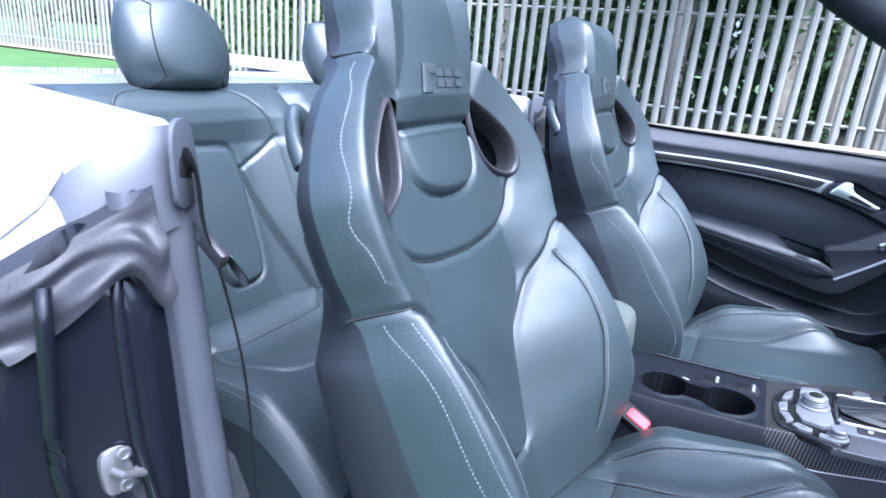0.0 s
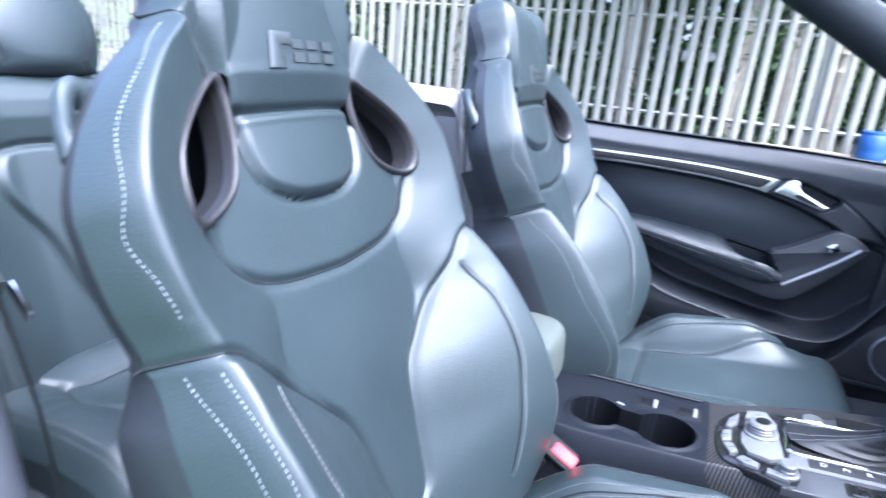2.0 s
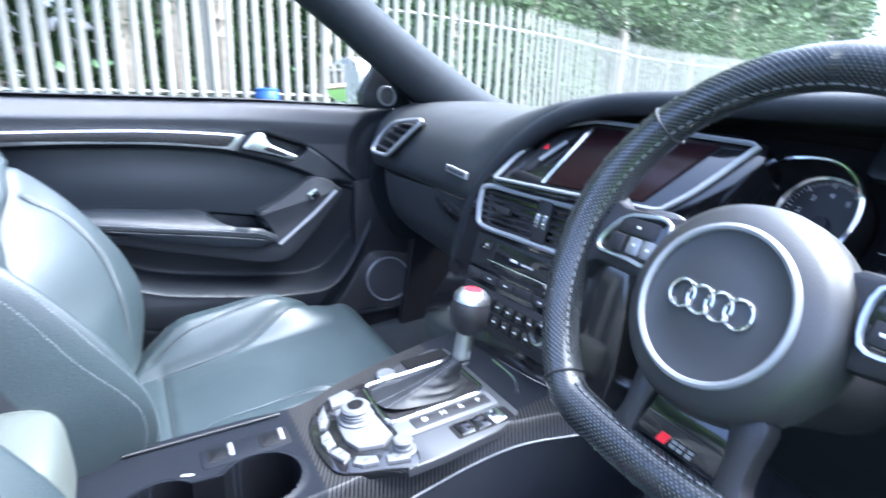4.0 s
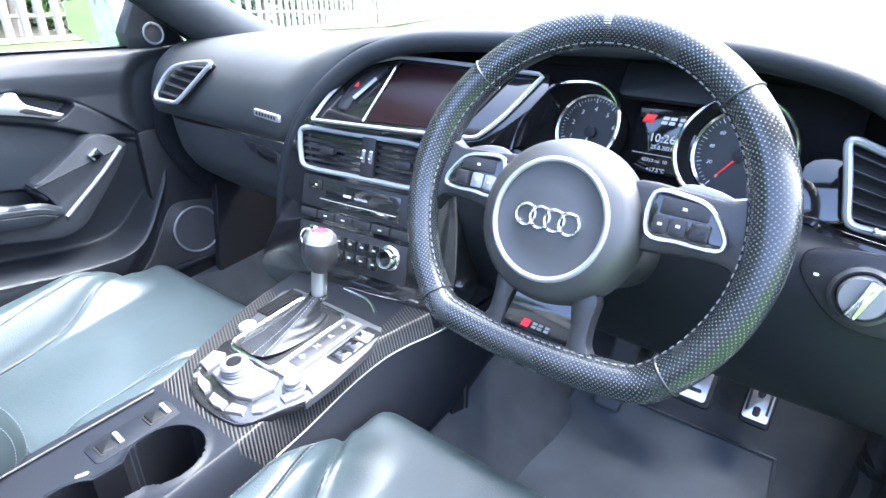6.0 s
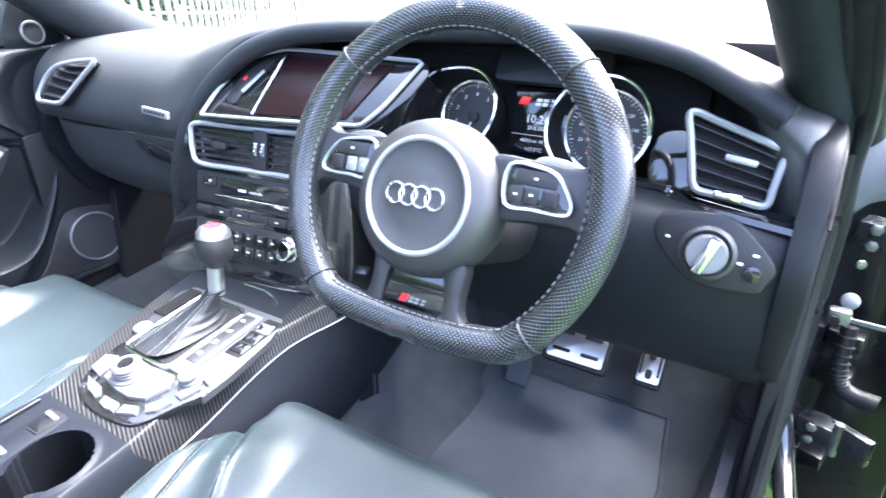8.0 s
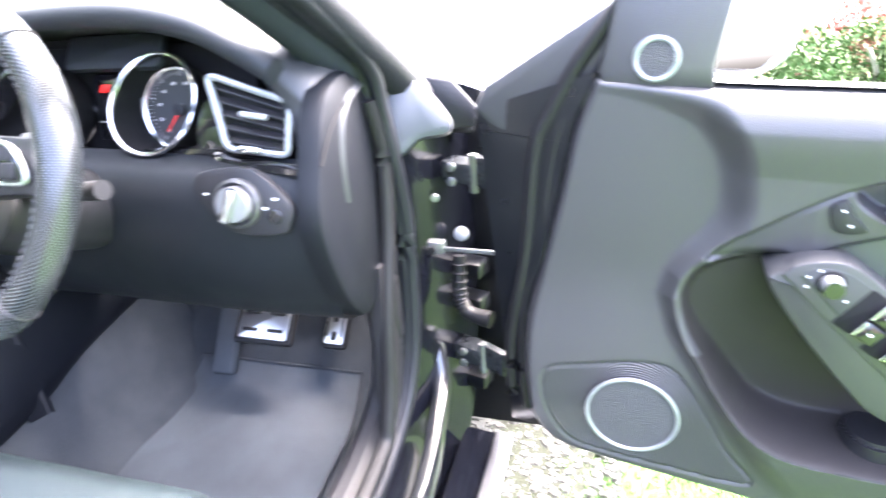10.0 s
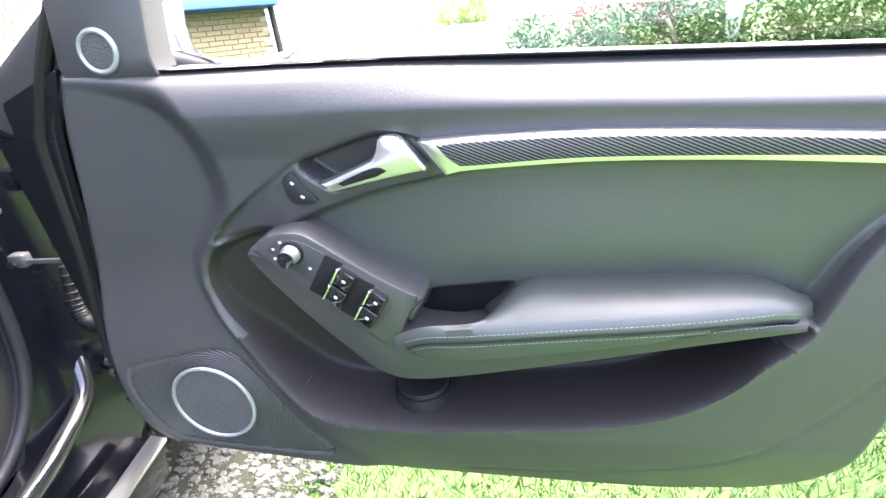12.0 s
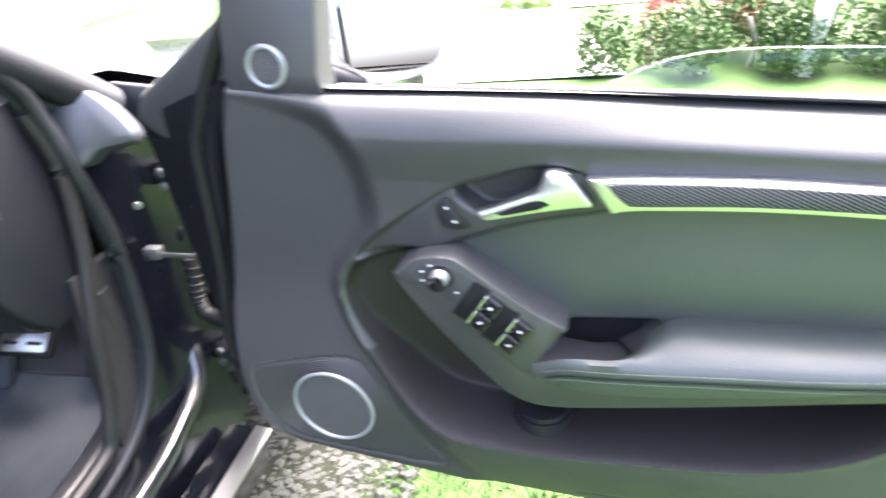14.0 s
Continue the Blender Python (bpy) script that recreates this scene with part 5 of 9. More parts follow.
loft("dash_pad", [(-0.745, ENDP), (-0.71, [(a, b) for a, b in PASS]), (-0.45, PASS), (-0.285, PASS), (-0.19, [(1.13, 1.0), (0.93, 1.02), (0.80, 1.03), (0.705, 1.015), (0.668, 0.985), (0.66, 0.94), (0.68, 0.90), (0.70, 0.87)]), (-0.10, [(1.14, 1.0), (0.94, 1.03), (0.81, 1.043), (0.72, 1.04), (0.694, 1.032), (0.70, 1.02), (0.78, 1.0), (0.84, 0.98)]), (0.05, DRIV), (0.45, [(a - 0.005, b + 0.006) for a, b in DRIV]), (0.60, [(a - 0.012, b - 0.01) for a, b in DRIV]), (0.68, [(1.12, 0.985), (0.93, 1.005), (0.80, 1.012), (0.72, 1.0), (0.70, 0.985), (0.70, 0.96), (0.71, 0.93), (0.72, 0.90)]), (0.732, [(1.10, 0.975), (0.92, 0.988), (0.80, 0.988), (0.735, 0.972), (0.705, 0.945), (0.69, 0.905), (0.685, 0.87), (0.69, 0.83)]), (0.752, [(1.10, 0.94), (0.92, 0.952), (0.80, 0.950), (0.75, 0.940), (0.725, 0.920), (0.715, 0.89), (0.71, 0.86), (0.71, 0.82)])], DASH, dash, "grained black dashboard top pad", nx=110)
# glovebox and lower passenger side
loft("glovebox_lid", [(-0.745, [(0.686, 0.842), (0.688, 0.80), (0.70, 0.75), (0.74, 0.70), (0.88, 0.66)]), (-0.66, [(0.640, 0.845), (0.645, 0.80), (0.66, 0.75), (0.71, 0.70), (0.86, 0.66)]), (-0.40, [(0.636, 0.848), (0.640, 0.80), (0.652, 0.745), (0.70, 0.69), (0.86, 0.65)]), (-0.235, [(0.646, 0.845), (0.646, 0.80), (0.655, 0.74), (0.70, 0.69), (0.86, 0.65)])], DASH, dash, "black glovebox lid", nx=40)
gm = frame_at((-0.327, 0.633, 0.820), (1, 0, -0.11), (0, -1, 0.06))
pull = plate("glovebox_pull", spline([(-0.065, 0.008), (-0.03, 0.016), (0.04, 0.013), (0.05, 0.0), (0.045, -0.014), (-0.02, -0.012)], 4, True), gm, 0.006, HARD, dash, "black glovebox latch recess", 0.002)
plate("latch_button", spline([(-0.02, 0.012), (0.04, 0.010), (0.046, -0.002), (0.04, -0.011), (-0.015, -0.008)], 3, True), gm @ pose(0, 0, 0.001), 0.004, GLOSS, pull)
bm_ = frame_at((-0.286, 0.624, 0.901), (1, 0.02, -0.06), (0, -1, 0.06))
plate("fascia_badge", rect(0.072, 0.013, 0.0015), bm_ @ pose(0, 0, 0.004), 0.006, SILVER, dash, "small silver badge with a word in bars", 0.001)
for i in range(7):
    plate("badge_bar", rect(0.0055, 0.006), bm_ @ pose(-0.026 + 0.0086 * i, 0, 0.0045), 0.001, DARK, dash, bevel=0.0003)


def air_vent(name, corners, out, slats, label, parent, bow=None):
    """A framed air outlet with slats: corners run round from the lower left, in the world."""
    c = np.array(corners, float)
    o = c.mean(0)
    m = frame_at(tuple(o), tuple(c[1] - c[0]), out)
    inv = np.array(m.inverted())
    loc = (c @ inv[:3, :3].T + inv[:3, 3])[:, :2]
    bow = bow or (0, 0, 0, 0)
    vent = thing(name, Matrix.Translation(tuple(o)), label, "air vent", "dashboard air vents")
    rows = []
    for i in range(4):
        e = loc[(i + 1) % 4] - loc[i]
        rows += [loc[i] + e * t + np.array((e[1], -e[0])) * bow[i] * 4 * t * (1 - t) for t in (0.08, 0.3, 0.5, 0.7, 0.92)]
    rim = spline(np.array(rows), 4, True)
    v, f = tube(to_world(m, rim), 0.0045, 8, True)
    mesh_object("vent_frame", v, f, SILVER, vent, "bright satin vent surround")
    plate("vent_back", rim * 0.985, m @ pose(0, 0, -0.010), 0.004, DARK, vent, bevel=0.001)
    for i in range(slats):
        t = (i + 0.7) / (slats + 0.4)
        a, b = loc[0] * (1 - t) + loc[3] * t, loc[1] * (1 - t) + loc[2] * t
        mid = (a + b) / 2
        d = (b - a) * 0.96
        if bow[3]:
            e = loc[0] - loc[3]
            a = a + np.array((e[1], -e[0])) * bow[3] * 4 * t * (1 - t) * 0.9
            mid, d = (a + b) / 2, (b - a) * 0.96
        mm = m @ Matrix.Translation((mid[0], mid[1], -0.006)) @ pose(0, 0, 0, 0, 0, math.degrees(math.atan2(d[1], d[0]))) @ pose(0, 0, 0, 38, 0, 0)
        block("slat", mm, (float(np.hypot(*d)), 0.0030, 0.011), HARD, vent, bevel=0.0008, seg=1)
    return vent, m, loc


air_vent("passenger_vent", [(-0.658, 0.606, 0.892), (-0.566, 0.605, 0.894), (-0.474, 0.645, 0.977), (-0.575, 0.642, 0.965)], (-0.02, -1, 0.5), 5, "chrome framed passenger air vent with black slats", dash, (0.02, 0.0, 0.02, 0.20))
air_vent("driver_vent", [(0.612, 0.684, 0.897), (0.690, 0.676, 0.891), (0.696, 0.696, 0.950), (0.590, 0.711, 0.980)], (0.12, -1, 0.28), 5, "chrome framed driver's air vent with black slats", dash)
block("vent_wheel", frame_at((0.650, 0.668, 0.900), (1, -0.1, -0.05), (0.1, -1, 0.3)), (0.03, 0.009, 0.008), CHROME, dash, "ribbed chrome vent wheel")
block("vent_tab", frame_at((0.655, 0.683, 0.937), (1, -0.1, -0.1), (0.1, -1, 0.3)), (0.034, 0.008, 0.012), SILVER, dash)

# centre stack
CS = frame_at((-0.03, 0.638, 0.862), (1, 0.10, 0), (0.097, -0.97, 0.25))
stack = thing("centre_stack", Matrix.Translation((-0.03, 0.70, 0.62)), "gloss black centre stack with vents, radio and climate controls", "control panel")
plate("stack_body", spline([(-0.225, -0.26), (-0.205, -0.12), (-0.188, 0.0), (-0.168, 0.045), (-0.10, 0.060), (0.12, 0.060), (0.15, 0.03), (0.15, -0.26)], 5, True), CS, 0.16, GLOSS, stack, "gloss black stack body", 0.004)


def cs_plate(name, cx, cy, w, h, mtl, label="", z=0.004, r=0.002, rot=0, depth=0.008, parent=None):
    return plate(name, rect(w, h, r), CS @ pose(cx, cy, z, 0, 0, rot), depth, mtl, parent or stack, label, min(0.0012, h * 0.2))


def cs_point(x, y, z=0.0):
    return tuple(CS @ Vector((x, y, z)))


air_vent("centre_vent", [cs_point(-0.148, -0.036, 0.006), cs_point(0.094, -0.034, 0.006), cs_point(0.096, 0.035, 0.006), cs_point(-0.160, 0.033, 0.006)], tuple(CS.to_3x3() @ Vector((0, 0, 1))), 6, "wide chrome framed centre air vents with black slats", stack, (0, 0, 0, 0.10))
cs_plate("vent_divider", -0.008, 0.002, 0.028, 0.066, HARD, "", 0.010)
for sx in (-0.0075, 0.0075):
    wh = turned("vent_wheel", [(0.002, -0.0035), (0.017, -0.0035), (0.018, -0.002), (0.018, 0.002), (0.017, 0.0035), (0.002, 0.0035)], CS @ pose(-0.008 + sx, 0.002, -0.004) @ pose(0, 0, 0, 0, 90, 0), TITAN, stack, "grey vent thumbwheel", 24)
    for a in range(-50, 51, 20):
        block("wheel_rib", CS @ pose(-0.008 + sx, 0.002, -0.004) @ pose(0, 0, 0, a, 0, 0) @ pose(0, 0, 0.0182), (0.005, 0.0022, 0.0012), CHROME, wh, bevel=0.0004, seg=1)
for sx in (-0.093, 0.064):
    cs_plate("vent_tab", sx, 0.0, 0.032, 0.012, HARD, "", 0.014, 0.004)
cs_plate("radio_panel", -0.032, -0.074, 0.238, 0.054, HARD, "black radio panel with a disc slot", 0.003)
cs_plate("radio_face", -0.016, -0.074, 0.160, 0.042, GLOSS, "", 0.0042)
cs_plate("disc_slot", -0.024, -0.0845, 0.164, 0.0022, CHROME, "", 0.0056, 0.0)
cs_plate("disc_slot_dark", -0.024, -0.0822, 0.164, 0.0018, DARK, "", 0.0054, 0.0)
cs_plate("eject_button", -0.119, -0.062, 0.030, 0.017, GLOSS, "", 0.006)
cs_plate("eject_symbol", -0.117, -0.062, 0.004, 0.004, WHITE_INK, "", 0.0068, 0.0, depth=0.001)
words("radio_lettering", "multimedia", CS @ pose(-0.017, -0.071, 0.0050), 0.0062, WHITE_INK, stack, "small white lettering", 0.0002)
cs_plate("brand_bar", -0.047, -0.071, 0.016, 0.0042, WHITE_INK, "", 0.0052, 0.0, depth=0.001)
for i in range(6):
    b = cs_plate("stack_button", -0.132 + 0.040 * i, -0.1135, 0.038, 0.014, HARD, "", 0.0045)
    if i in (1, 2, 4):
        cs_plate("button_mark", -0.132 + 0.040 * i, -0.1135, 0.007, 0.0022, WHITE_INK, "", 0.0052, 0.0, depth=0.001, parent=b)
cs_plate("climate_panel", -0.032, -0.163, 0.238, 0.066, HARD, "black climate control panel", 0.003)
for i in range(5):
    for j in range(2):
        b = cs_plate("climate_button", -0.081 + 0.0255 * i, -0.150 - 0.024 * j, 0.0235, 0.020, GLOSS, "", 0.0055)
        cs_plate("button_mark", -0.081 + 0.0255 * i, -0.150 - 0.024 * j, 0.006, 0.0024, WHITE_INK, "", 0.0062, 0.0, depth=0.001, parent=b)
for kx in (-0.116, 0.054):
    kn = turned("climate_knob", [(0.021, 0), (0.021, 0.003), (0.0175, 0.004), (0.017, 0.016), (0.0155, 0.018), (0.0125, 0.018), (0.012, 0.014), (0.001, 0.014)], CS @ pose(kx, -0.154, 0.003), CHROME, stack, "knurled chrome climate knob", 30)
    turned("knob_face", [(0.0118, 0.0), (0.0118, 0.0005), (0.0005, 0.0005)], CS @ pose(kx, -0.154, 0.0173), GLOSS, kn, "", 24)

# screen
SP = frame_at((0.03, 0.672, 0.958), (1, 0, 0.02), (0, -0.73, 0.69))
nav = thing("infotainment_screen", Matrix.Translation((0.03, 0.70, 0.90)), "switched-off infotainment screen in an aluminium frame", "screen")
FR = np.array([(-0.195, -0.066), (-0.178, -0.01), (-0.140, 0.045), (-0.085, 0.068), (-0.03, 0.072), (0.20, 0.066), (0.142, -0.046)])
plate("screen_surround", spline(np.vstack([FR, [(0.0, -0.058)]]), 4, True) * (1.02, 1.03), SP, 0.05, GLOSS, nav, "gloss black screen surround", 0.002)
lines = np.vstack([spline([(-0.190, -0.062), (-0.176, -0.01), (-0.138, 0.045), (-0.085, 0.067), (-0.03, 0.071), (0.19, 0.064)], 6), spline([(0.198, 0.060), (0.165, -0.01), (0.140, -0.045)], 5), spline([(0.13, -0.048), (0.0, -0.056), (-0.188, -0.065)], 4)])
v, f = tube(to_world(SP, np.c_[lines, np.full(len(lines), 0.004)]), 0.0034, 6, True)
mesh_object("screen_frame", v, f, SILVER, nav, "polished aluminium frame")
plate("display", [(-0.072, -0.050), (-0.060, 0.062), (0.150, 0.058), (0.105, -0.040)], SP @ pose(0, 0, 0.003), 0.004, SCREEN, nav, "dark reddish display glass", 0.001)
bar("display_edge", to_world(SP, [(-0.078, -0.052, 0.004), (-0.064, 0.064, 0.004)]), 0.0022, CHROME, nav, smooth=0)
haz = plate("hazard_panel", spline([(-0.150, -0.03), (-0.142, 0.012), (-0.112, 0.045), (-0.085, 0.05), (-0.12, -0.01), (-0.128, -0.035)], 4, True), SP @ pose(0, 0, 0.003), 0.004, HARD, nav, "hazard light switch", 0.001)
plate("hazard_triangle", [(-0.134, 0.008), (-0.124, 0.008), (-0.129, 0.018)], SP @ pose(0, 0, 0.004), 0.001, RED, haz, bevel=0.0003)
plate("hazard_button", [(-0.125, -0.012), (-0.098, 0.030), (-0.092, 0.026), (-0.118, -0.016)], SP @ pose(0, 0, 0.005), 0.002, SILVER, haz, bevel=0.0006)

# black rim that arches over screen and dials
RIM = spline([(-0.290, 0.640, 0.56), (-0.283, 0.628, 0.66), (-0.258, 0.626, 0.78), (-0.225, 0.636, 0.87), (-0.175, 0.658, 0.945), (-0.10, 0.684, 1.005), (-0.02, 0.702, 1.033), (0.08, 0.710, 1.045), (0.25, 0.716, 1.052), (0.45, 0.712, 1.056), (0.57, 0.704, 1.040), (0.64, 0.700, 1.010), (0.69, 0.690, 0.985)], 8)
v, f = tube(RIM, 0.016, 12, flat=1.0, up=(0, -1, 0.2))
mesh_object("arch_rim", v, f, SOFT, dash, "soft black arch framing screen and dials")

# instrument cluster
cluster = thing("instrument_cluster", Matrix.Translation((0.39, 0.78, 0.84)), "instrument cluster with two white-numbered dials and a centre display", "instrument cluster")
IC = frame_at((0.380, 0.775, 0.925), (1, 0, 0.0), (0, -0.97, 0.25))
plate("cluster_panel", rect(0.44, 0.20, 0.02), IC @ pose(0, -0.01, -0.004), 0.02, DARK, cluster, "matt black cluster panel")
for cx, label, r in ((-0.101, "tachometer", 0.0495), (0.101, "speedometer", 0.054)):
    m = IC @ pose(cx, 0.0, 0)
    dial = turned("dial_face", [(r, 0.0), (r, 0.002), (0.001, 0.002)], m, DIALFACE, cluster, "dark grey " + label + " dial", 40)
    v, f = tube(to_world(m, np.c_[ring(r + 0.003, 48), np.full(48, 0.006)]), 0.0045, 8, True)
    mesh_object("dial_ring", v, f, CHROME, dial, "silver dial ring")
    nums = ["0", "1", "2", "3", "4", "5", "6", "7", "8", "9"] if cx < 0 else ["0", "20", "40", "60", "80", "100", "120", "140", "160", "180"]
    n = 9 if cx < 0 else 10
    for i in range(n):
        a = radians(232 - (i + 0.0) * (284 / (n - 1)))
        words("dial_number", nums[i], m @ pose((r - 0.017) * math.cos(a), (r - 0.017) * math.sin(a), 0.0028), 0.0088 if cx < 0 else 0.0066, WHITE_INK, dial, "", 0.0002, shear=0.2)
    tv, tf = [], []
    for i in range(49):
        a = radians(232 - i * 284 / 48)
        big = i % 6 == 0
        r0, r1, hw = r - (0.008 if big else 0.0055), r - 0.002, 0.0006 if big else 0.0003
        ca, sa = math.cos(a), math.sin(a)
        k = len(tv)
        tv += [(r0 * ca - hw * sa, r0 * sa + hw * ca, 0.0026), (r1 * ca - hw * sa, r1 * sa + hw * ca, 0.0026), (r1 * ca + hw * sa, r1 * sa - hw * ca, 0.0026), (r0 * ca + hw * sa, r0 * sa - hw * ca, 0.0026)]
        tf.append((k + 3, k + 2, k + 1, k))
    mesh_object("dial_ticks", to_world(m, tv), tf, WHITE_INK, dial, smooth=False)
    turned("needle_hub", [(0.0085, 0.0), (0.0085, 0.006), (0.001, 0.007)], m @ pose(0, 0, 0.003), HARD, dial, "", 20)
    ang = 232 if cx > 0 else 250
    mm = m @ pose(0, 0, 0.006, 0, 0, ang)
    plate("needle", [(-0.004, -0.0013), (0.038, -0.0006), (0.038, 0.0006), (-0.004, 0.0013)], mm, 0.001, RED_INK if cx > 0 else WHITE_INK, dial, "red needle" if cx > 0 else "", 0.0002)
    # deep tapering pod round the dial, with a bright rim
    k = 48
    a = np.arange(k) / k * 2 * np.pi
    back = np.stack([(r + 0.006) * np.cos(a), (r + 0.006) * np.sin(a), np.full(k, 0.004)], -1)
    wide = np.where(np.cos(a) < 0, 0.118, r + 0.010) if cx < 0 else np.full(k, r + 0.012)
    frt = np.stack([wide * np.cos(a) + (0.0 if cx < 0 else 0.002), (r + 0.011) * np.sin(a) + 0.006 - (0.018 * np.clip(-np.cos(a), 0, 1) ** 2 if cx < 0 else 0), np.full(k, 0.060 - 0.02 * np.sin(a))], -1)
    mesh_object("pod", to_world(m, np.vstack([back, frt])), [(i, (i + 1) % k, k + (i + 1) % k, k + i) for i in range(k)], DARK, dial)
    v, f = tube(to_world(m, frt), 0.0032, 8, True)
    mesh_object("pod_rim", v, f, CHROME, dial, "bright rim of the dial pod")
block("cluster_hood", pose(0.31, 0.845, 0.985), (0.74, 0.06, 0.12), DARK, cluster, "dark inside of the dial hood", 0.01)
disp = plate("driver_display", rect(0.078, 0.092, 0.004), IC @ pose(0.004, 0.004, 0.012), 0.006, GLOSS, cluster, "driver display with white digits")
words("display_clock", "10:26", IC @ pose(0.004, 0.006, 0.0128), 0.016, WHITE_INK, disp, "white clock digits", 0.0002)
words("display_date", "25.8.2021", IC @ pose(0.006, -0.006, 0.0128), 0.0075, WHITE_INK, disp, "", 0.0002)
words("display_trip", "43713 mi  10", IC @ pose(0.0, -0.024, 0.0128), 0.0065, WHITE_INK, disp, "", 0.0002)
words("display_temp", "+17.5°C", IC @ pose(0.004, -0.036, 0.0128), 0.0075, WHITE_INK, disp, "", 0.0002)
badge_bars("display_badge", IC @ pose(0.014, 0.030, 0.0128), 0.014, WHITE_INK, disp, "", 0.0002, shear=0.25)
plate("display_badge_red", [(-0.028, 0.025), (-0.014, 0.025), (-0.009, 0.036), (-0.023, 0.036)], IC @ pose(0, 0, 0.0128), 0.0006, RED_INK, disp, bevel=0.0002)
bar("display_rule", to_world(IC, [(-0.032, -0.016, 0.0128), (0.04, -0.016, 0.0128)]), 0.0004, WHITE_INK, disp, smooth=0, n=4)
plate("cluster_brow", rect(0.16, 0.05, 0.01), IC @ pose(0.02, 0.078, 0.03, -20, 0, 0), 0.01, SOFT, cluster)

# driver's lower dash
loft("knee_panel", [(0.13, [(0.69, 0.895), (0.655, 0.870), (0.645, 0.82), (0.655, 0.76), (0.69, 0.68), (0.74, 0.63), (0.86, 0.62)]), (0.40, [(0.70, 0.89), (0.66, 0.868), (0.645, 0.82), (0.650, 0.76), (0.68, 0.68), (0.74, 0.63), (0.86, 0.62)]), (0.60, [(0.69, 0.885), (0.652, 0.872), (0.632, 0.83), (0.636, 0.76), (0.665, 0.69), (0.72, 0.64), (0.86, 0.62)]), (0.725, [(0.69, 0.882), (0.664, 0.868), (0.648, 0.83), (0.65, 0.76), (0.68, 0.69), (0.72, 0.64), (0.86, 0.62)])], KNEE_SHADED, dash, "grained lower dashboard panel below the wheel", nx=50)
END_COVER = material("satin_black_end_cover", (0.0045, 0.0055, 0.0078), 0.5, bump=0.15, grain=520, spec=0.2)
side = plate("dash_side_cover", spline([(0.655, 0.885), (0.678, 0.935), (0.712, 0.966), (0.77, 0.972), (0.818, 0.92), (0.815, 0.84), (0.80, 0.74), (0.778, 0.66), (0.755, 0.645), (0.715, 0.648), (0.672, 0.70), (0.640, 0.78), (0.636, 0.83)], 5, True), frame_at((0.748, 0, 0), (0, 1, 0), (1, 0, 0)), 0.03, END_COVER, dash, "black dashboard end cover", 0.012)
loft("dash_end_roll", [(0.725, [(0.69, 0.90), (0.664, 0.868), (0.645, 0.83), (0.648, 0.76), (0.68, 0.69), (0.73, 0.645)]), (0.744, [(0.70, 0.905), (0.676, 0.872), (0.660, 0.83), (0.662, 0.76), (0.69, 0.70), (0.73, 0.66)])], SOFT, dash, "", nx=6)
bar("side_cover_joint", [(0.7485, 0.655, 0.885), (0.7490, 0.700, 0.925), (0.7490, 0.755, 0.945)], 0.0018, DARK, dash, smooth=5, n=6)
plate("dash_side_cover", spline([(0.655, 0.885), (0.69, 0.925), (0.725, 0.955), (0.79, 0.94), (0.812, 0.90), (0.815, 0.84), (0.80, 0.74), (0.778, 0.66), (0.715, 0.648), (0.672, 0.70), (0.640, 0.78), (0.636, 0.83)], 5, True), frame_at((-0.752, 0, 0), (0, -1, 0), (-1, 0, 0)) @ Matrix.Diagonal((-1, 1, 1, 1)), 0.03, KNEE_SHADED, dash, "black dashboard end cover", 0.006)
strip = [(0.14, 0.700, 0.905), (0.40, 0.712, 0.878), (0.57, 0.700, 0.888), (0.60, 0.688, 0.880), (0.66, 0.675, 0.876), (0.725, 0.667, 0.872)]
bar("gloss_strip", strip, 0.012, GLOSS, dash, "gloss black strip under the dials", n=8, flat=0.7, smooth=6)
plate("cluster_side_panel", spline([(-0.02, -0.035), (0.03, -0.03), (0.028, 0.03), (0.0, 0.035), (-0.025, 0.02)], 3, True), frame_at((0.582, 0.708, 0.924), (1, -0.1, 0), (0, -1, 0.55)), 0.04, GLOSS, dash, "", 0.003)
# light switch
LS = frame_at((0.646, 0.634, 0.845), (1, 0.05, -0.06), (0.06, -1, 0.22))
ls = thing("light_switch", Matrix.Translation((0.646, 0.64, 0.83)), "rotary headlamp switch with silver grip on a black panel", "light switch")
plate("switch_plate", spline([(-0.062, 0.018), (-0.05, 0.034), (0.0, 0.042), (0.025, 0.036), (0.065, 0.002), (0.062, -0.022), (0.05, -0.034), (-0.01, -0.036), (-0.05, -0.006)], 5, True), LS, 0.012, HARD, ls, "black switch panel", 0.003)
turned("bezel_ring", [(0.030, 0.0), (0.030, 0.006), (0.026, 0.009), (0.023, 0.006), (0.023, 0.0)], LS @ pose(-0.002, 0.0, 0), WHEEL_GREY, ls, "", 36)
turned("rotary_knob", [(0.0215, 0.0), (0.0215, 0.012), (0.0200, 0.015), (0.001, 0.015)], LS @ pose(-0.002, 0.0, 0.002), TITAN, ls, "satin silver rotary knob", 36)
block("knob_grip", LS @ pose(-0.002, 0.0, 0.021, 0, 0, -18), (0.012, 0.042, 0.013), CHROME, ls, "silver grip bar", 0.003)
plate("dimmer_button", ring(0.009, 24), LS @ pose(0.046, -0.012, 0.004), 0.005, GLOSS, ls, "", 0.001)
for ix, iy, w in ((-0.045, 0.008, 0.008), (0.032, -0.004, 0.011), (0.045, 0.008, 0.011)):
    plate("switch_icon", rect(w * 0.6, 0.003, 0.001), LS @ pose(ix, iy, 0.0006), 0.001, WHITE_INK, ls, bevel=0.0002)

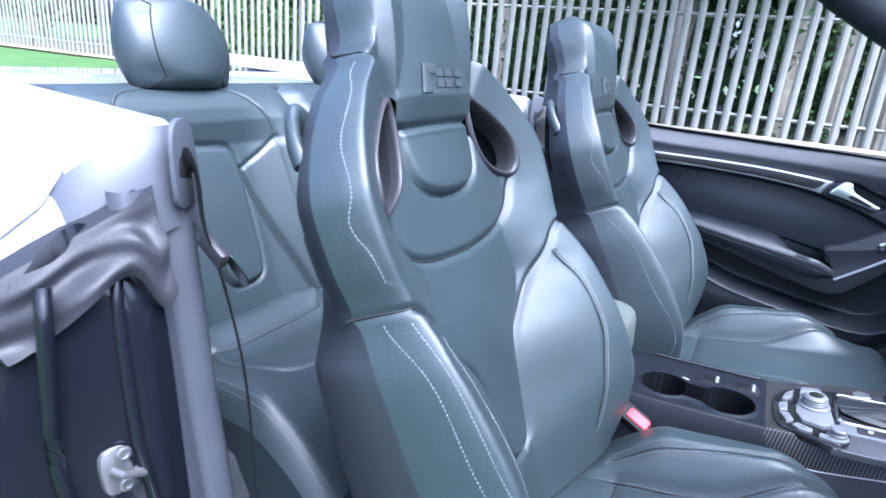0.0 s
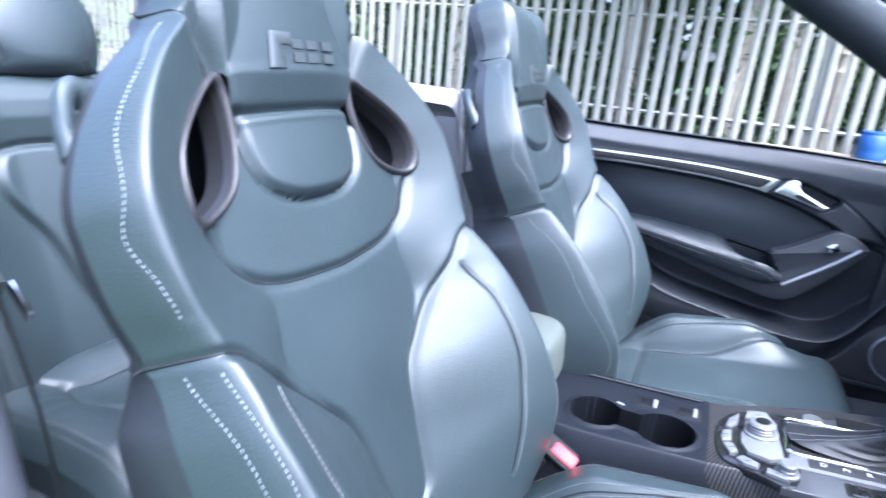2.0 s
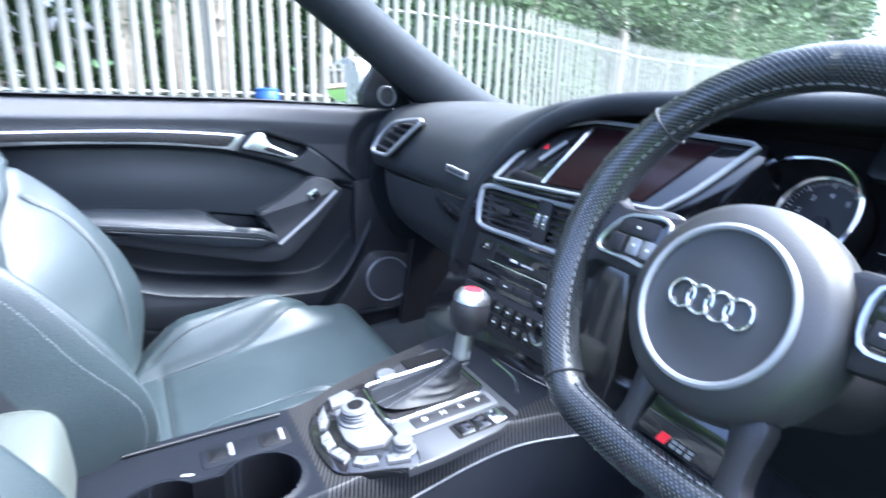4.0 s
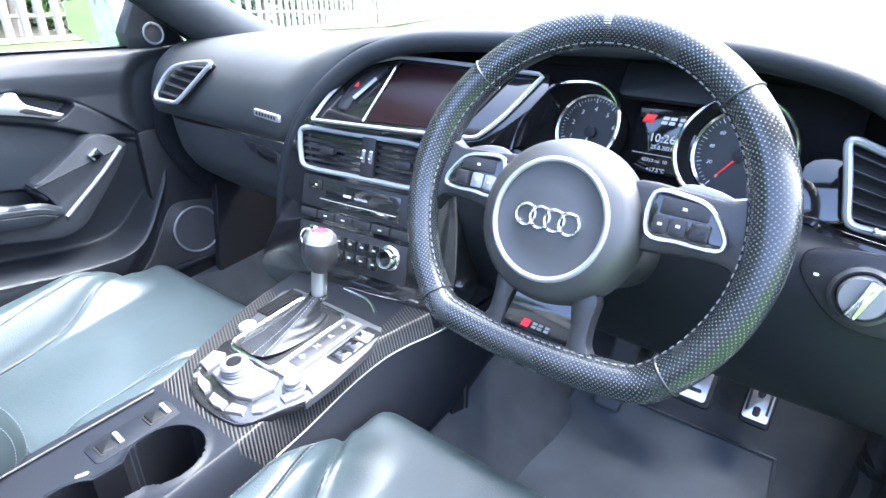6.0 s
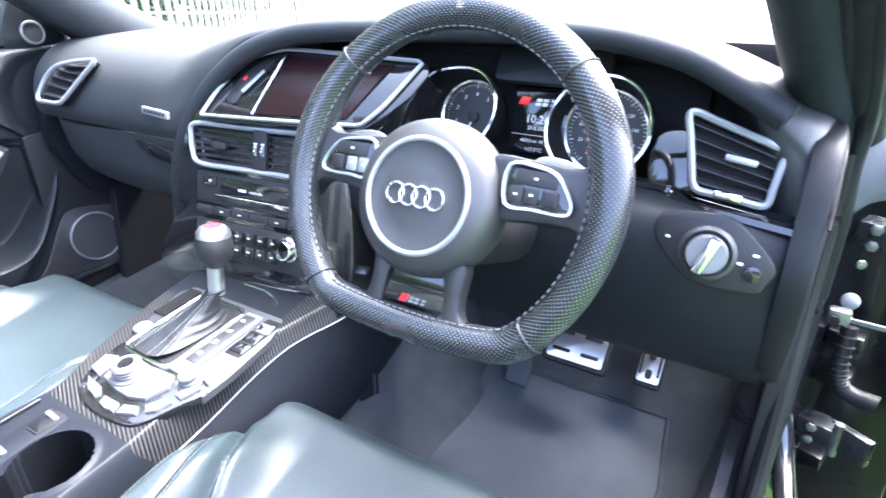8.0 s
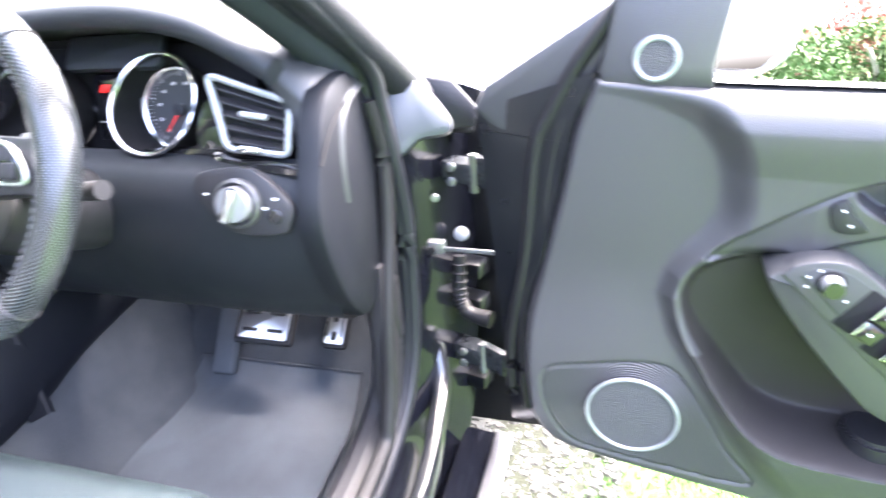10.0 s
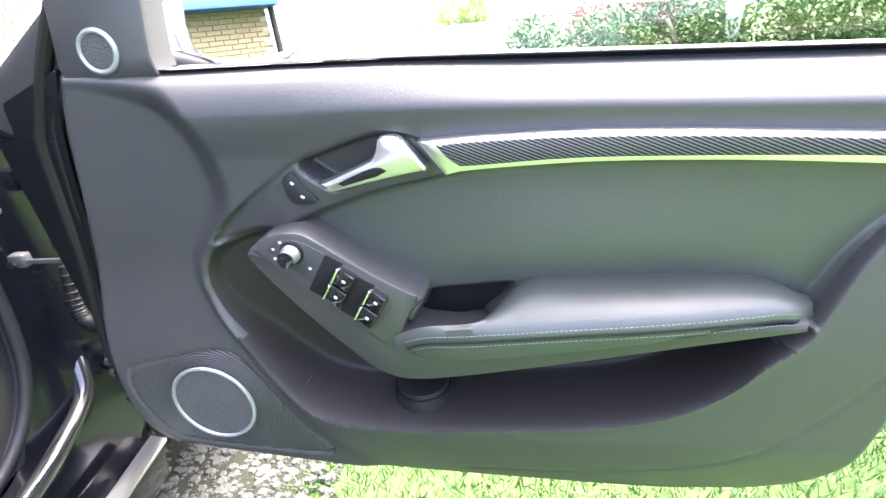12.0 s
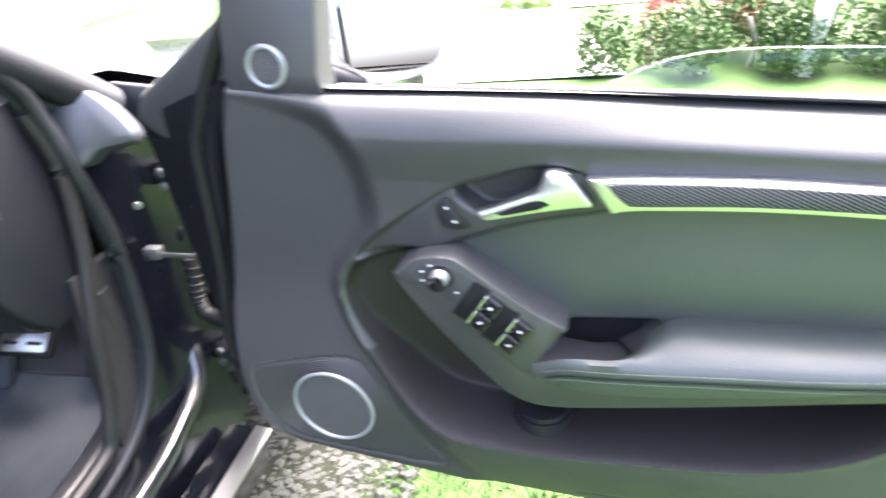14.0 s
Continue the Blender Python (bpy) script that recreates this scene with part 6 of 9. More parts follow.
# ---- steering wheel ----
HUB = Vector((0.399, 0.447, 0.925))
SWC = Matrix.Translation((0.640, -0.028, 1.143))
SW = SWC @ Matrix.Scale(1.05, 4) @ SWC.inverted() @ frame_at(HUB, (1, 0, 0), (0, -0.916, 0.401))
wheel = thing("steering_wheel", SW, "flat-bottomed black perforated leather sports steering wheel", "steering wheel")
WHEEL_THREAD = material("dull_grey_thread", (0.14, 0.145, 0.15), 0.8)
RO, RIM_C = 0.1705, (0.006, 0.013)


def rim_point(a):
    """The rim's centre line: round above, flattened below."""
    x, y = RO * math.sin(a), RO * math.cos(a)
    if y < -0.132:
        over = -0.132 - y
        y = -0.132 - 0.22 * over
        x *= 1.0 + 0.05 * over / 0.05
    return x + RIM_C[0], y + RIM_C[1]


ang = np.linspace(0, 2 * np.pi, 145)[:-1]
pts = np.array([(*rim_point(a), -0.004) for a in ang])
for _ in range(3):
    pts = (np.roll(pts, 1, 0) + 2 * pts + np.roll(pts, -1, 0)) / 4
rad = 0.0178 + 0.0025 * np.exp(-(((np.degrees(ang) - 75) / 20) ** 2)) + 0.0025 * np.exp(-(((np.degrees(ang) - 285) / 20) ** 2))
v, f = tube(to_world(SW, pts), rad, 18, True, up=tuple(SW.to_3x3() @ Vector((0, 0, 1))))
dl = np.r_[0, np.cumsum(np.linalg.norm(np.diff(pts, axis=0), axis=1))]
uvs = np.array([(d, k / 18 * 0.107) for d in dl for k in range(18)])
mesh_object("rim", v, f, PERF, wheel, "perforated black leather rim", uvs=uvs)
inner = (pts - (*RIM_C, 0)) * (0.905, 0.90, 1) + (*RIM_C, 0.009)
stitches("rim_stitching", to_world(SW, np.vstack([inner, inner[:1]])), wheel, WHEEL_THREAD, length=0.0045, gap=0.0035, r=0.0007)
for deg in (47, 133, 227, 313):
    i = int(deg / 360 * 144)
    t = pts[(i + 1) % 144] - pts[i]
    m = frame_at(tuple(to_world(SW, pts[i:i + 1])[0]), tuple(SW.to_3x3() @ Vector((0, 0, 1))), tuple(SW.to_3x3() @ Vector(t)))
    v, f = tube(to_world(m, np.c_[ring(float(rad[i]) + 0.0006, 24), np.zeros(24)]), 0.0011, 5, True)
    mesh_object("rim_seam", v, f, WHEEL_LEATHER, wheel)
# airbag boss
turned("airbag_cover", [(0.072, -0.045), (0.080, -0.02), (0.0795, -0.005), (0.076, 0.008), (0.068, 0.016), (0.056, 0.0195), (0.054, 0.0185), (0.03, 0.021), (0.001, 0.022)], SW, WHEEL_GREY, wheel, "round grained airbag cover", 56)
v, f = tube(to_world(SW, np.c_[ring(0.0555, 56), np.full(56, 0.0205)]), 0.0030, 8, True)
mesh_object("boss_ring", v, f, SILVER, wheel, "satin silver ring")
for i in range(4):
    v, f = tube(to_world(SW, np.c_[ring(0.0098, 30, cx=-0.0222 + 0.0148 * i), np.full(30, 0.0225)]), 0.0016, 8, True)
    mesh_object("emblem_ring", v, f, CHROME, wheel, "raised chrome emblem ring")
# side spokes with switch pods
for sg in (-1, 1):
    out = np.array([(0.050, 0.050), (0.10, 0.053), (0.137, 0.052), (0.158, 0.062), (0.166, 0.03), (0.160, -0.02), (0.146, -0.004), (0.118, -0.002), (0.05, -0.004)]) * (sg, 1) + (0.006, 0)
    plate("spoke", spline(out, 4, True), SW @ pose(0, 0, -0.003), 0.022, WHEEL_LEATHER, wheel, "leather covered side spoke", 0.006)
    pod = np.array([(0.076, 0.045), (0.104, 0.0465), (0.123, 0.041), (0.137, 0.024), (0.140, 0.014), (0.134, 0.0085), (0.105, 0.0085), (0.078, 0.010)]) * (sg, 1) + (0.006, 0)
    sp = plate("switch_pod", spline(pod, 4, True), SW @ pose(0, 0, 0.003), 0.012, GLOSS, wheel, "gloss black switch pod with a silver edge", 0.002)
    pl = spline(pod, 4, True)
    v, f = tube(to_world(SW, np.c_[pl, np.full(len(pl), 0.003)]), 0.0021, 6, True)
    mesh_object("pod_edge", v, f, ALU, sp)
    plate("roller", rect(0.016, 0.015, 0.002), SW @ pose(sg * 0.120 + 0.006, 0.020, 0.0065), 0.006, HARD, sp, "ribbed grey roller", 0.002)
    plate("pod_key", rect(0.040, 0.014, 0.002), SW @ pose(sg * 0.104 + 0.006, 0.036, 0.0042), 0.003, HARD, sp, "", 0.0008)
    for kx in (0.087, 0.102):
        plate("pod_key", rect(0.0135, 0.015, 0.002), SW @ pose(sg * kx + 0.006, 0.020, 0.0042), 0.003, TITAN if sg < 0 else HARD, sp, "", 0.0008)
    for ix, iy in ((0.104, 0.036), (0.087, 0.020), (0.102, 0.021)):
        plate("pod_symbol", rect(0.0035, 0.0022), SW @ pose(sg * ix + 0.006, iy, 0.0045), 0.0004, WHITE_INK, sp, bevel=0.0001)
    plate("shift_paddle", spline(np.array([(0.085, 0.045), (0.095, 0.060), (0.122, 0.060), (0.148, 0.050), (0.152, 0.038), (0.12, 0.030)]) * (sg, 1), 4, True), SW @ pose(0, 0, -0.035), 0.006, TITAN, wheel, "satin grey shift paddle", 0.002)
# lower twin spoke with badge
for sg in (-1, 1):
    plate("lower_spoke", spline(np.array([(0.026, -0.055), (0.052, -0.056), (0.0525, -0.085), (0.055, -0.104), (0.068, -0.119), (0.080, -0.135), (0.040, -0.140), (0.035, -0.118), (0.033, -0.085)]) * (sg, 1) + (0.006, 0), 4, True), SW @ pose(0, 0, 0.002), 0.016, WHEEL_LEATHER, wheel, "leather lower spoke", 0.005)
bad = plate("badge_plate", [(-0.022, -0.070), (0.036, -0.070), (0.046, -0.108), (-0.030, -0.108)], SW @ pose(0, 0, -0.002), 0.012, GLOSS, wheel, "gloss black badge plate", 0.002)
badge_bars("wheel_badge", SW @ pose(0.012, -0.102, -0.0012), 0.0085, TITAN, bad, "", 0.0003, shear=0.25)
plate("wheel_badge_red", [(-0.010, -0.106), (-0.002, -0.106), (0.001, -0.098), (-0.007, -0.098)], SW @ pose(0, 0, -0.0013), 0.0006, RED, bad, bevel=0.0002)
# column and stalks
turned("column_shroud", [(0.040, -0.26), (0.052, -0.20), (0.056, -0.10), (0.050, -0.05), (0.03, -0.045)], SW @ pose(0, -0.012, 0), HARD, wheel, "black steering column shroud", 28)
for sg, lab in ((-1, "wiper stalk"), (1, "indicator stalk")):
    bar("stalk", to_world(SW, [(0.045 * sg, 0.0, -0.075), (0.10 * sg, 0.004, -0.07), (0.165 * sg, 0.008, -0.062)]), [0.008, 0.009, 0.011], HARD, wheel, "black " + lab, n=12)
turned("ignition_collar", [(0.016, 0.0), (0.016, 0.008), (0.012, 0.009)], frame_at((0.225, 0.645, 0.80), (1, 0, 0), (0, -1, 0.1)), SILVER, wheel, "", 24)

# ---- centre console ----
con = thing("centre_console", Matrix.Translation((-0.02, 0.25, 0.30)), "centre console with cup holders, carbon trim and rotary controls", "console")


def con_z(y):
    return lerp(y, [(-0.35, 0.585), (0.0, 0.590), (0.24, 0.603), (0.45, 0.622), (0.60, 0.645), (0.66, 0.66)])


CUPS = [(0.016, 0.084, 0.045), (0.022, 0.194, 0.048)]


a1 = [(CUPS[0][0] + CUPS[0][2] * math.cos(radians(t)), CUPS[0][1] + CUPS[0][2] * math.sin(radians(t))) for t in range(125, 416, 12)]
a2 = [(CUPS[1][0] + CUPS[1][2] * math.cos(radians(t)), CUPS[1][1] + CUPS[1][2] * math.sin(radians(t))) for t in range(-55, 236, 12)]
CUPLINE = np.array(a1 + a2)
u = np.linspace(-0.185, 0.175, 190)
v = np.linspace(-0.34, 0.66, 260)
def ridge(y):
    return lerp(y, [(-0.34, 0.078), (0.256, 0.077), (0.33, 0.071), (0.40, 0.070), (0.46, 0.074), (0.50, 0.082), (0.545, 0.095), (0.58, 0.108), (0.66, 0.128)])


def fall(y):
    """Depth of the carbon panel's lower edge under the ridge."""
    return lerp(y, [(-0.34, 0.045), (0.33, 0.050), (0.40, 0.042), (0.46, 0.032), (0.52, 0.024), (0.58, 0.027), (0.66, 0.036)])


cf = Field(u, v, [(CUPLINE, True), (np.array([(float(ridge(y_)) + 0.02, y_) for y_ in np.linspace(0.27, 0.65, 40)]), False)], 0.6)
left = lerp(cf.v, [(-0.34, -0.130), (0.20, -0.118), (0.264, -0.112), (0.347, -0.142), (0.425, -0.164), (0.505, -0.176), (0.66, -0.178)])
side = np.clip((cf.u - ridge(cf.v)) / 0.02, 0, 2)
drop = fall(cf.v) * np.where(side < 1, side**1.35, 1 + 2.2 * (side - 1)) + 0.05 * np.clip((left - cf.u) / 0.02, 0, 1) ** 1.3
cz = con_z(cf.v) - drop
dcup, _, _ = dist_to(cf.u, cf.v, CUPLINE, True)
cz = cz + 0.0035 * np.exp(-((dcup / 0.005) ** 2))
cxyz = np.stack([cf.u, cf.v, cz], -1)
cup = inside(cf.cu, cf.cv, CUPLINE)
carbon = ~cup & (cf.cv > 0.258) & (cf.cv < 0.62) & (cf.cu < np.minimum(ridge(cf.cv) + 0.02, 0.084 + 0.45 * (cf.cv - 0.256))) & ((cf.cv < 0.50) | (cf.cu > 0.068))
kept = cf.cu < ridge(cf.cv) + 0.0202
CONSOLE_SKIN = material("fine_grained_console_skin", (0.0048, 0.0059, 0.0086), 0.48, bump=0.14, grain=620, scale=5, spec=0.15)
cf.cut("console_top", cxyz, kept & ~cup & ~carbon & (cf.cv < 0.4), CONSOLE_SKIN, con, "grained black console top", skirt=(0, 0, -0.22))
cf.cut("console_front", cxyz, kept & ~cup & ~carbon & (cf.cv > 0.4), CONSOLE_SKIN, con, "grained black console front", skirt=(0, 0, -0.22))
cf.cut("carbon_panel", cxyz, carbon, CARBON, con, "lacquered carbon fibre console panel", skirt=(-0.001, 0, -0.008))
MENU_SILVER = material("satin_silver_keys", (0.095, 0.099, 0.106), 0.45, metal=0.2, vary=0.06)
CUP_BLACK = material("black_cup_liner", (0.0022, 0.0026, 0.0036), 0.5, scale=12, spec=0.15)
k = len(CUPLINE)
cv_ = np.vstack([np.c_[CUPLINE, con_z(CUPLINE[:, 1]) + 0.002], np.c_[CUPLINE * (0.93, 1) + (0, 0), np.full(k, 0.50)]])
mesh_object("cup_holder", cv_, [(i, k + i, k + (i + 1) % k, (i + 1) % k) for i in range(k)] + [tuple(range(k, 2 * k))], CUP_BLACK, con, "deep double cup holder")
for cx, cy, a in ((-0.033, 0.118, -20), (-0.03, 0.222, -40), (0.050, 0.132, 150)):
    block("cup_spring", pose(cx, cy, 0.585, 0, 0, a), (0.006, 0.016, 0.022), SILVER, con, "small silver cup spring", 0.002)
plate("switch_bezel", rect(0.044, 0.130, 0.008), pose(-0.053, 0.200, float(con_z(0.20)) + 0.0008, 3, 0, 0), 0.004, CONSOLE_SKIN, con, "raised bezel round the roof switches", 0.0015)
for sy in (0.166, 0.230):
    w_ = plate("side_switch_well", rect(0.045, 0.026, 0.003), pose(-0.053, sy, float(con_z(sy)) + 0.0012, 0, 0, 90), 0.004, DARK, con)
    plate("side_switch", rect(0.018, 0.022, 0.002), pose(-0.053, sy - 0.010, float(con_z(sy)) + 0.003, 4, 0, 90), 0.004, CUP_BLACK, w_, "black roof switch", 0.001)
    plate("switch_lip", rect(0.007, 0.022, 0.002), pose(-0.053, sy + 0.006, float(con_z(sy)) + 0.006, 12, 0, 90), 0.005, MENU_SILVER, w_)
bar("console_edge_line", [(-0.104, -0.01, 0.5935), (-0.104, 0.1, 0.598), (-0.100, 0.245, 0.607)], 0.0018, HARD, con, smooth=4)

CZ = frame_at((-0.02, 0.40, float(con_z(0.40)) + 0.002), (1, 0, 0), (0, -0.095, 1))
CO = CZ @ Matrix.Translation((0.02, -0.40, 0))


def flat(pts, closed=True, n=4):
    return spline(pts, n, closed)


SURROUND = material("satin_graphite_plastic", (0.030, 0.032, 0.036), 0.42, metal=0.1, vary=0.06)
gate = plate("selector_surround", [(-0.092, 0.351), (-0.118, 0.400), (-0.138, 0.455), (-0.150, 0.509), (-0.140, 0.530), (-0.115, 0.540), (0.019, 0.562), (0.060, 0.550), (0.080, 0.524), (0.092, 0.484), (0.099, 0.400), (0.098, 0.353)], CO @ pose(0, 0, 0.002), 0.012, SURROUND, con, "satin grey selector surround", 0.003)
mmi = plate("menu_panel", flat([(-0.107, 0.378), (-0.104, 0.344), (-0.090, 0.301), (-0.055, 0.276), (-0.015, 0.268), (0.035, 0.270), (0.064, 0.282), (0.083, 0.325), (0.098, 0.364), (0.072, 0.378), (0.024, 0.382), (-0.042, 0.379)]), CO @ pose(0, 0, 0.0035), 0.012, GLOSS, con, "gloss black menu control panel", 0.002)
for key in ([(-0.096, 0.312), (-0.104, 0.345), (-0.080, 0.353), (-0.069, 0.340), (-0.066, 0.308)], [(-0.084, 0.304), (-0.062, 0.301), (-0.043, 0.300), (-0.024, 0.288), (-0.026, 0.280), (-0.056, 0.286)], [(-0.016, 0.278), (-0.022, 0.292), (0.014, 0.292), (0.019, 0.277), (0.002, 0.274)], [(0.023, 0.276), (0.018, 0.293), (0.042, 0.301), (0.052, 0.288)], [(0.046, 0.304), (0.060, 0.330), (0.075, 0.327), (0.070, 0.305), (0.058, 0.294)], [(0.064, 0.335), (0.071, 0.367), (0.090, 0.363), (0.080, 0.332)]):
    key = np.mean(key, axis=0) + (np.asarray(key) - np.mean(key, axis=0)) * 0.86
    k_ = plate("menu_button", key, CO @ pose(0, 0, 0.0085), 0.007, MENU_SILVER, mmi, "silver menu button", 0.002)
    c_ = np.mean(key, axis=0)
    plate("button_mark", rect(0.0012, 0.009), CO @ pose(c_[0], c_[1], 0.0088, 0, 0, 20), 0.001, DARK, k_, bevel=0.0002)
plate("menu_pad", [(-0.057, 0.312), (-0.065, 0.343), (-0.050, 0.356), (0.033, 0.361), (0.046, 0.342), (0.037, 0.312), (0.013, 0.303), (-0.018, 0.304)], CO @ pose(0, 0, 0.0095), 0.009, MENU_SILVER, mmi, "silver pad round the rotary control", 0.003)
RC = CO @ pose(-0.024, 0.332, 0.008)
turned("rotary_control", [(0.0255, 0.0), (0.0250, 0.004), (0.0215, 0.006), (0.021, 0.010), (0.0200, 0.011), (0.0205, 0.014), (0.0195, 0.015), (0.020, 0.019), (0.017, 0.0225), (0.0125, 0.0235), (0.0105, 0.021), (0.001, 0.021)], RC, MENU_SILVER, mmi, "ridged silver rotary control", 40)
turned("rotary_top", [(0.0105, 0.0), (0.0105, 0.002), (0.001, 0.002)], RC @ pose(0, 0, 0.0212), GLOSS, mmi, "", 24)
# selector gate
GF = CO @ pose(-0.046, 0.443, 0.0035)
fr = rect(0.106, 0.150, 0.014)
vv, ff = tube(to_world(GF, np.c_[fr, np.zeros(len(fr))]), 0.0036, 8, True)
mesh_object("gate_frame", vv, ff, CHROME, gate, "chrome selector frame")
plate("gate_floor", rect(0.100, 0.144, 0.012), GF @ pose(0, 0, 0.0008), 0.003, DARK, gate)
plate("gate_plate", rect(0.036, 0.150, 0.006), GF @ pose(0.073, 0.0, 0.0022), 0.004, MENU_SILVER, gate, "satin silver selector plate", 0.0015)
plate("gate_scale", rect(0.022, 0.118, 0.002), GF @ pose(0.072, 0.008, 0.0036), 0.004, HARD, gate, "black selector scale with silver letters", 0.001)
for i, ch in enumerate("PRND"):
    words("gate_letter", ch, GF @ pose(0.072, 0.052 - 0.028 * i, 0.0042, 0, 0, 90), 0.012, WHITE_INK, gate, "", 0.0002)
turned("start_button", [(0.0145, 0), (0.0145, 0.005), (0.0125, 0.0065), (0.001, 0.006)], CO @ pose(-0.112, 0.412, 0.002), ALU, gate, "silver engine start button", 28)
turned("volume_knob", [(0.0165, 0), (0.0165, 0.003), (0.0135, 0.0045), (0.013, 0.009), (0.012, 0.010), (0.0125, 0.017), (0.0105, 0.019), (0.001, 0.0185)], CO @ pose(0.064, 0.362, 0.003), MENU_SILVER, gate, "ridged chrome volume knob", 28)
pk = plate("parking_brake_well", rect(0.032, 0.090, 0.004), CO @ pose(0.066, 0.477, 0.003), 0.006, DARK, gate)
for i, mt in enumerate((GLOSS, GLOSS, CHROME)):
    plate("parking_brake_switch", rect(0.028, 0.022, 0.002), CO @ pose(0.066, 0.449 + 0.024 * i, 0.005, 8 * i, 0, 0), 0.005, mt, pk)
for i in range(5):
    block("vent_rib", CO @ pose(-0.134 + 0.006 * i, 0.485, 0.004), (0.003, 0.075, 0.004), DARK, gate, bevel=0.0006)
bar("front_chrome_line", to_world(CO, [(-0.06, 0.575, 0.003), (0.0, 0.572, 0.003), (0.038, 0.553, 0.003)]), 0.003, CHROME, gate)
bar("carbon_edge", [(float(ridge(y_)) + 0.0205, y_, float(con_z(y_) - fall(y_)) + 0.0004) for y_ in np.linspace(0.30, 0.615, 18)], 0.0010, TITAN, con, "bright line along the carbon panel's foot", smooth=0)
plate("front_tray", rect(0.19, 0.07, 0.01), CO @ pose(-0.02, 0.612, 0.003), 0.01, GLOSS, con, "gloss black tray lid")
# lower flank of the console beside the driver
yy = np.linspace(-0.34, 1.0, 40)
foot_z = lerp(yy, [(-0.34, 0.41), (0.60, 0.445), (0.68, 0.462), (0.75, 0.488), (1.0, 0.53)])
top_z = np.where(yy < 0.64, con_z(np.minimum(yy, 0.66)) - fall(np.minimum(yy, 0.66)) - 0.001, 0.612)
top_x = np.minimum(ridge(np.minimum(yy, 0.66)) + 0.0205, 0.136)
section = [np.c_[top_x * (1 - a) + 0.142 * a + 0.012 * math.sin(math.pi * a), yy, top_z * (1 - a) + foot_z * a] for a in np.linspace(0, 1, 7)] + [np.c_[0 * yy + 0.134, yy, foot_z - 0.012]]
n_ = len(yy)
mesh_object("console_flank", np.vstack(section), [(i * n_ + j, i * n_ + j + 1, (i + 1) * n_ + j + 1, (i + 1) * n_ + j) for i in range(7) for j in range(n_ - 1)], CONSOLE_SKIN, con, "dark smooth console side", sharp=50)
section = [np.c_[0 * yy + x_, yy, np.maximum(foot_z * k_ + (0.285 + 0.05 * np.clip((yy - 0.3) / 0.6, 0, 1)) * (1 - k_), 0)] for x_, k_ in ((0.128, 0.97), (0.150, 0.78), (0.172, 0.52), (0.198, 0.25), (0.225, 0.07), (0.262, -0.02))]
mesh_object("tunnel_carpet", np.vstack(section), [(i * n_ + j, i * n_ + j + 1, (i + 1) * n_ + j + 1, (i + 1) * n_ + j) for i in range(5) for j in range(n_ - 1)], CARPET, con, "charcoal carpet over the tunnel's side", sharp=80)
loft("console_flank", [(-0.165, [(-0.34, 0.27), (0.1, 0.27), (0.35, 0.28), (0.6, 0.29), (0.72, 0.30)]), (-0.158, [(-0.34, 0.40), (0.1, 0.42), (0.35, 0.44), (0.55, 0.47), (0.66, 0.49)]), (-0.152, [(-0.34, 0.545), (0.1, 0.552), (0.35, 0.575), (0.55, 0.60), (0.66, 0.62)])], CONSOLE_SKIN, con, "dark padded console side", nx=14)
block("tunnel", pose(-0.01, 0.70, 0.42), (0.22, 0.28, 0.36), CARPET, con, bevel=0.03)

# gear lever
lever = thing("gear_lever", Matrix.Translation((-0.03, 0.45, 0.63)), "gear selector with leather gaiter, aluminium stem and ball-shaped knob", "gear lever")
base = [to_world(GF, [(x, y, 0.002)])[0] for x, y in ((0.0, 0.0),)][0]
rows = []
topc = np.array((-0.030, 0.496, 0.676))
for i in range(22):
    t = i / 21
    c = base * (1 - t) + topc * t
    hw, hl = 0.026 * (1 - t) ** 2.4 + 0.0135 + 0.003 * (1 - t), 0.056 * (1 - t) ** 2.6 + 0.0145 + 0.006 * (1 - t)
    ring_ = []
    for j in range(48):
        a = 2 * math.pi * j / 48
        cx, sy = math.cos(a), math.sin(a)
        wob = 1 + 0.05 * math.sin(6 * a + 6 * t) * (1 - t) * min(1, 6 * t) + 0.06 * math.sin(30 * t + 2 * math.cos(a)) * (1 - t) * min(1, 5 * t)
        ring_.append((c[0] + hw * wob * math.copysign(abs(cx) ** 0.7, cx), c[1] + hl * wob * math.copysign(abs(sy) ** 0.7, sy), c[2]))
    rows.append(ring_)
GAITER = material("soft_black_gaiter_leather", (0.008, 0.009, 0.011), 0.5, bump=0.25, grain=260, spec=0.3)
mesh_object("gaiter", np.array(rows).reshape(-1, 3), [(i * 48 + j, i * 48 + (j + 1) % 48, (i + 1) * 48 + (j + 1) % 48, (i + 1) * 48 + j) for i in range(21) for j in range(48)], GAITER, lever, "black leather gaiter with pale stitching")
for k_ in (40, 37, 32, 29):
    stitches("stitching", [tuple(np.array(r[k_]) + (np.array(r[k_]) - np.mean(r, 0)) * 0.02) for r in rows], lever)
bar("stem", [(-0.030, 0.495, 0.668), (-0.030, 0.503, 0.722)], 0.0125, ALU, lever, "aluminium stem", n=20, smooth=0)
turned("knob", [(0.013, -0.040), (0.0205, -0.034), (0.0265, -0.022), (0.0285, -0.008), (0.027, 0.006), (0.0255, 0.010)], frame_at((-0.030, 0.508, 0.752), (1, 0, 0), (0, 0.12, 1)), WHEEL_LEATHER, lever, "perforated leather knob", 32)
turned("knob_cap", [(0.0262, 0.0), (0.025, 0.008), (0.019, 0.015), (0.015, 0.0165)], frame_at((-0.030, 0.5092, 0.762), (1, 0, 0), (0, 0.12, 1)), ALU, lever, "aluminium knob cap", 32)
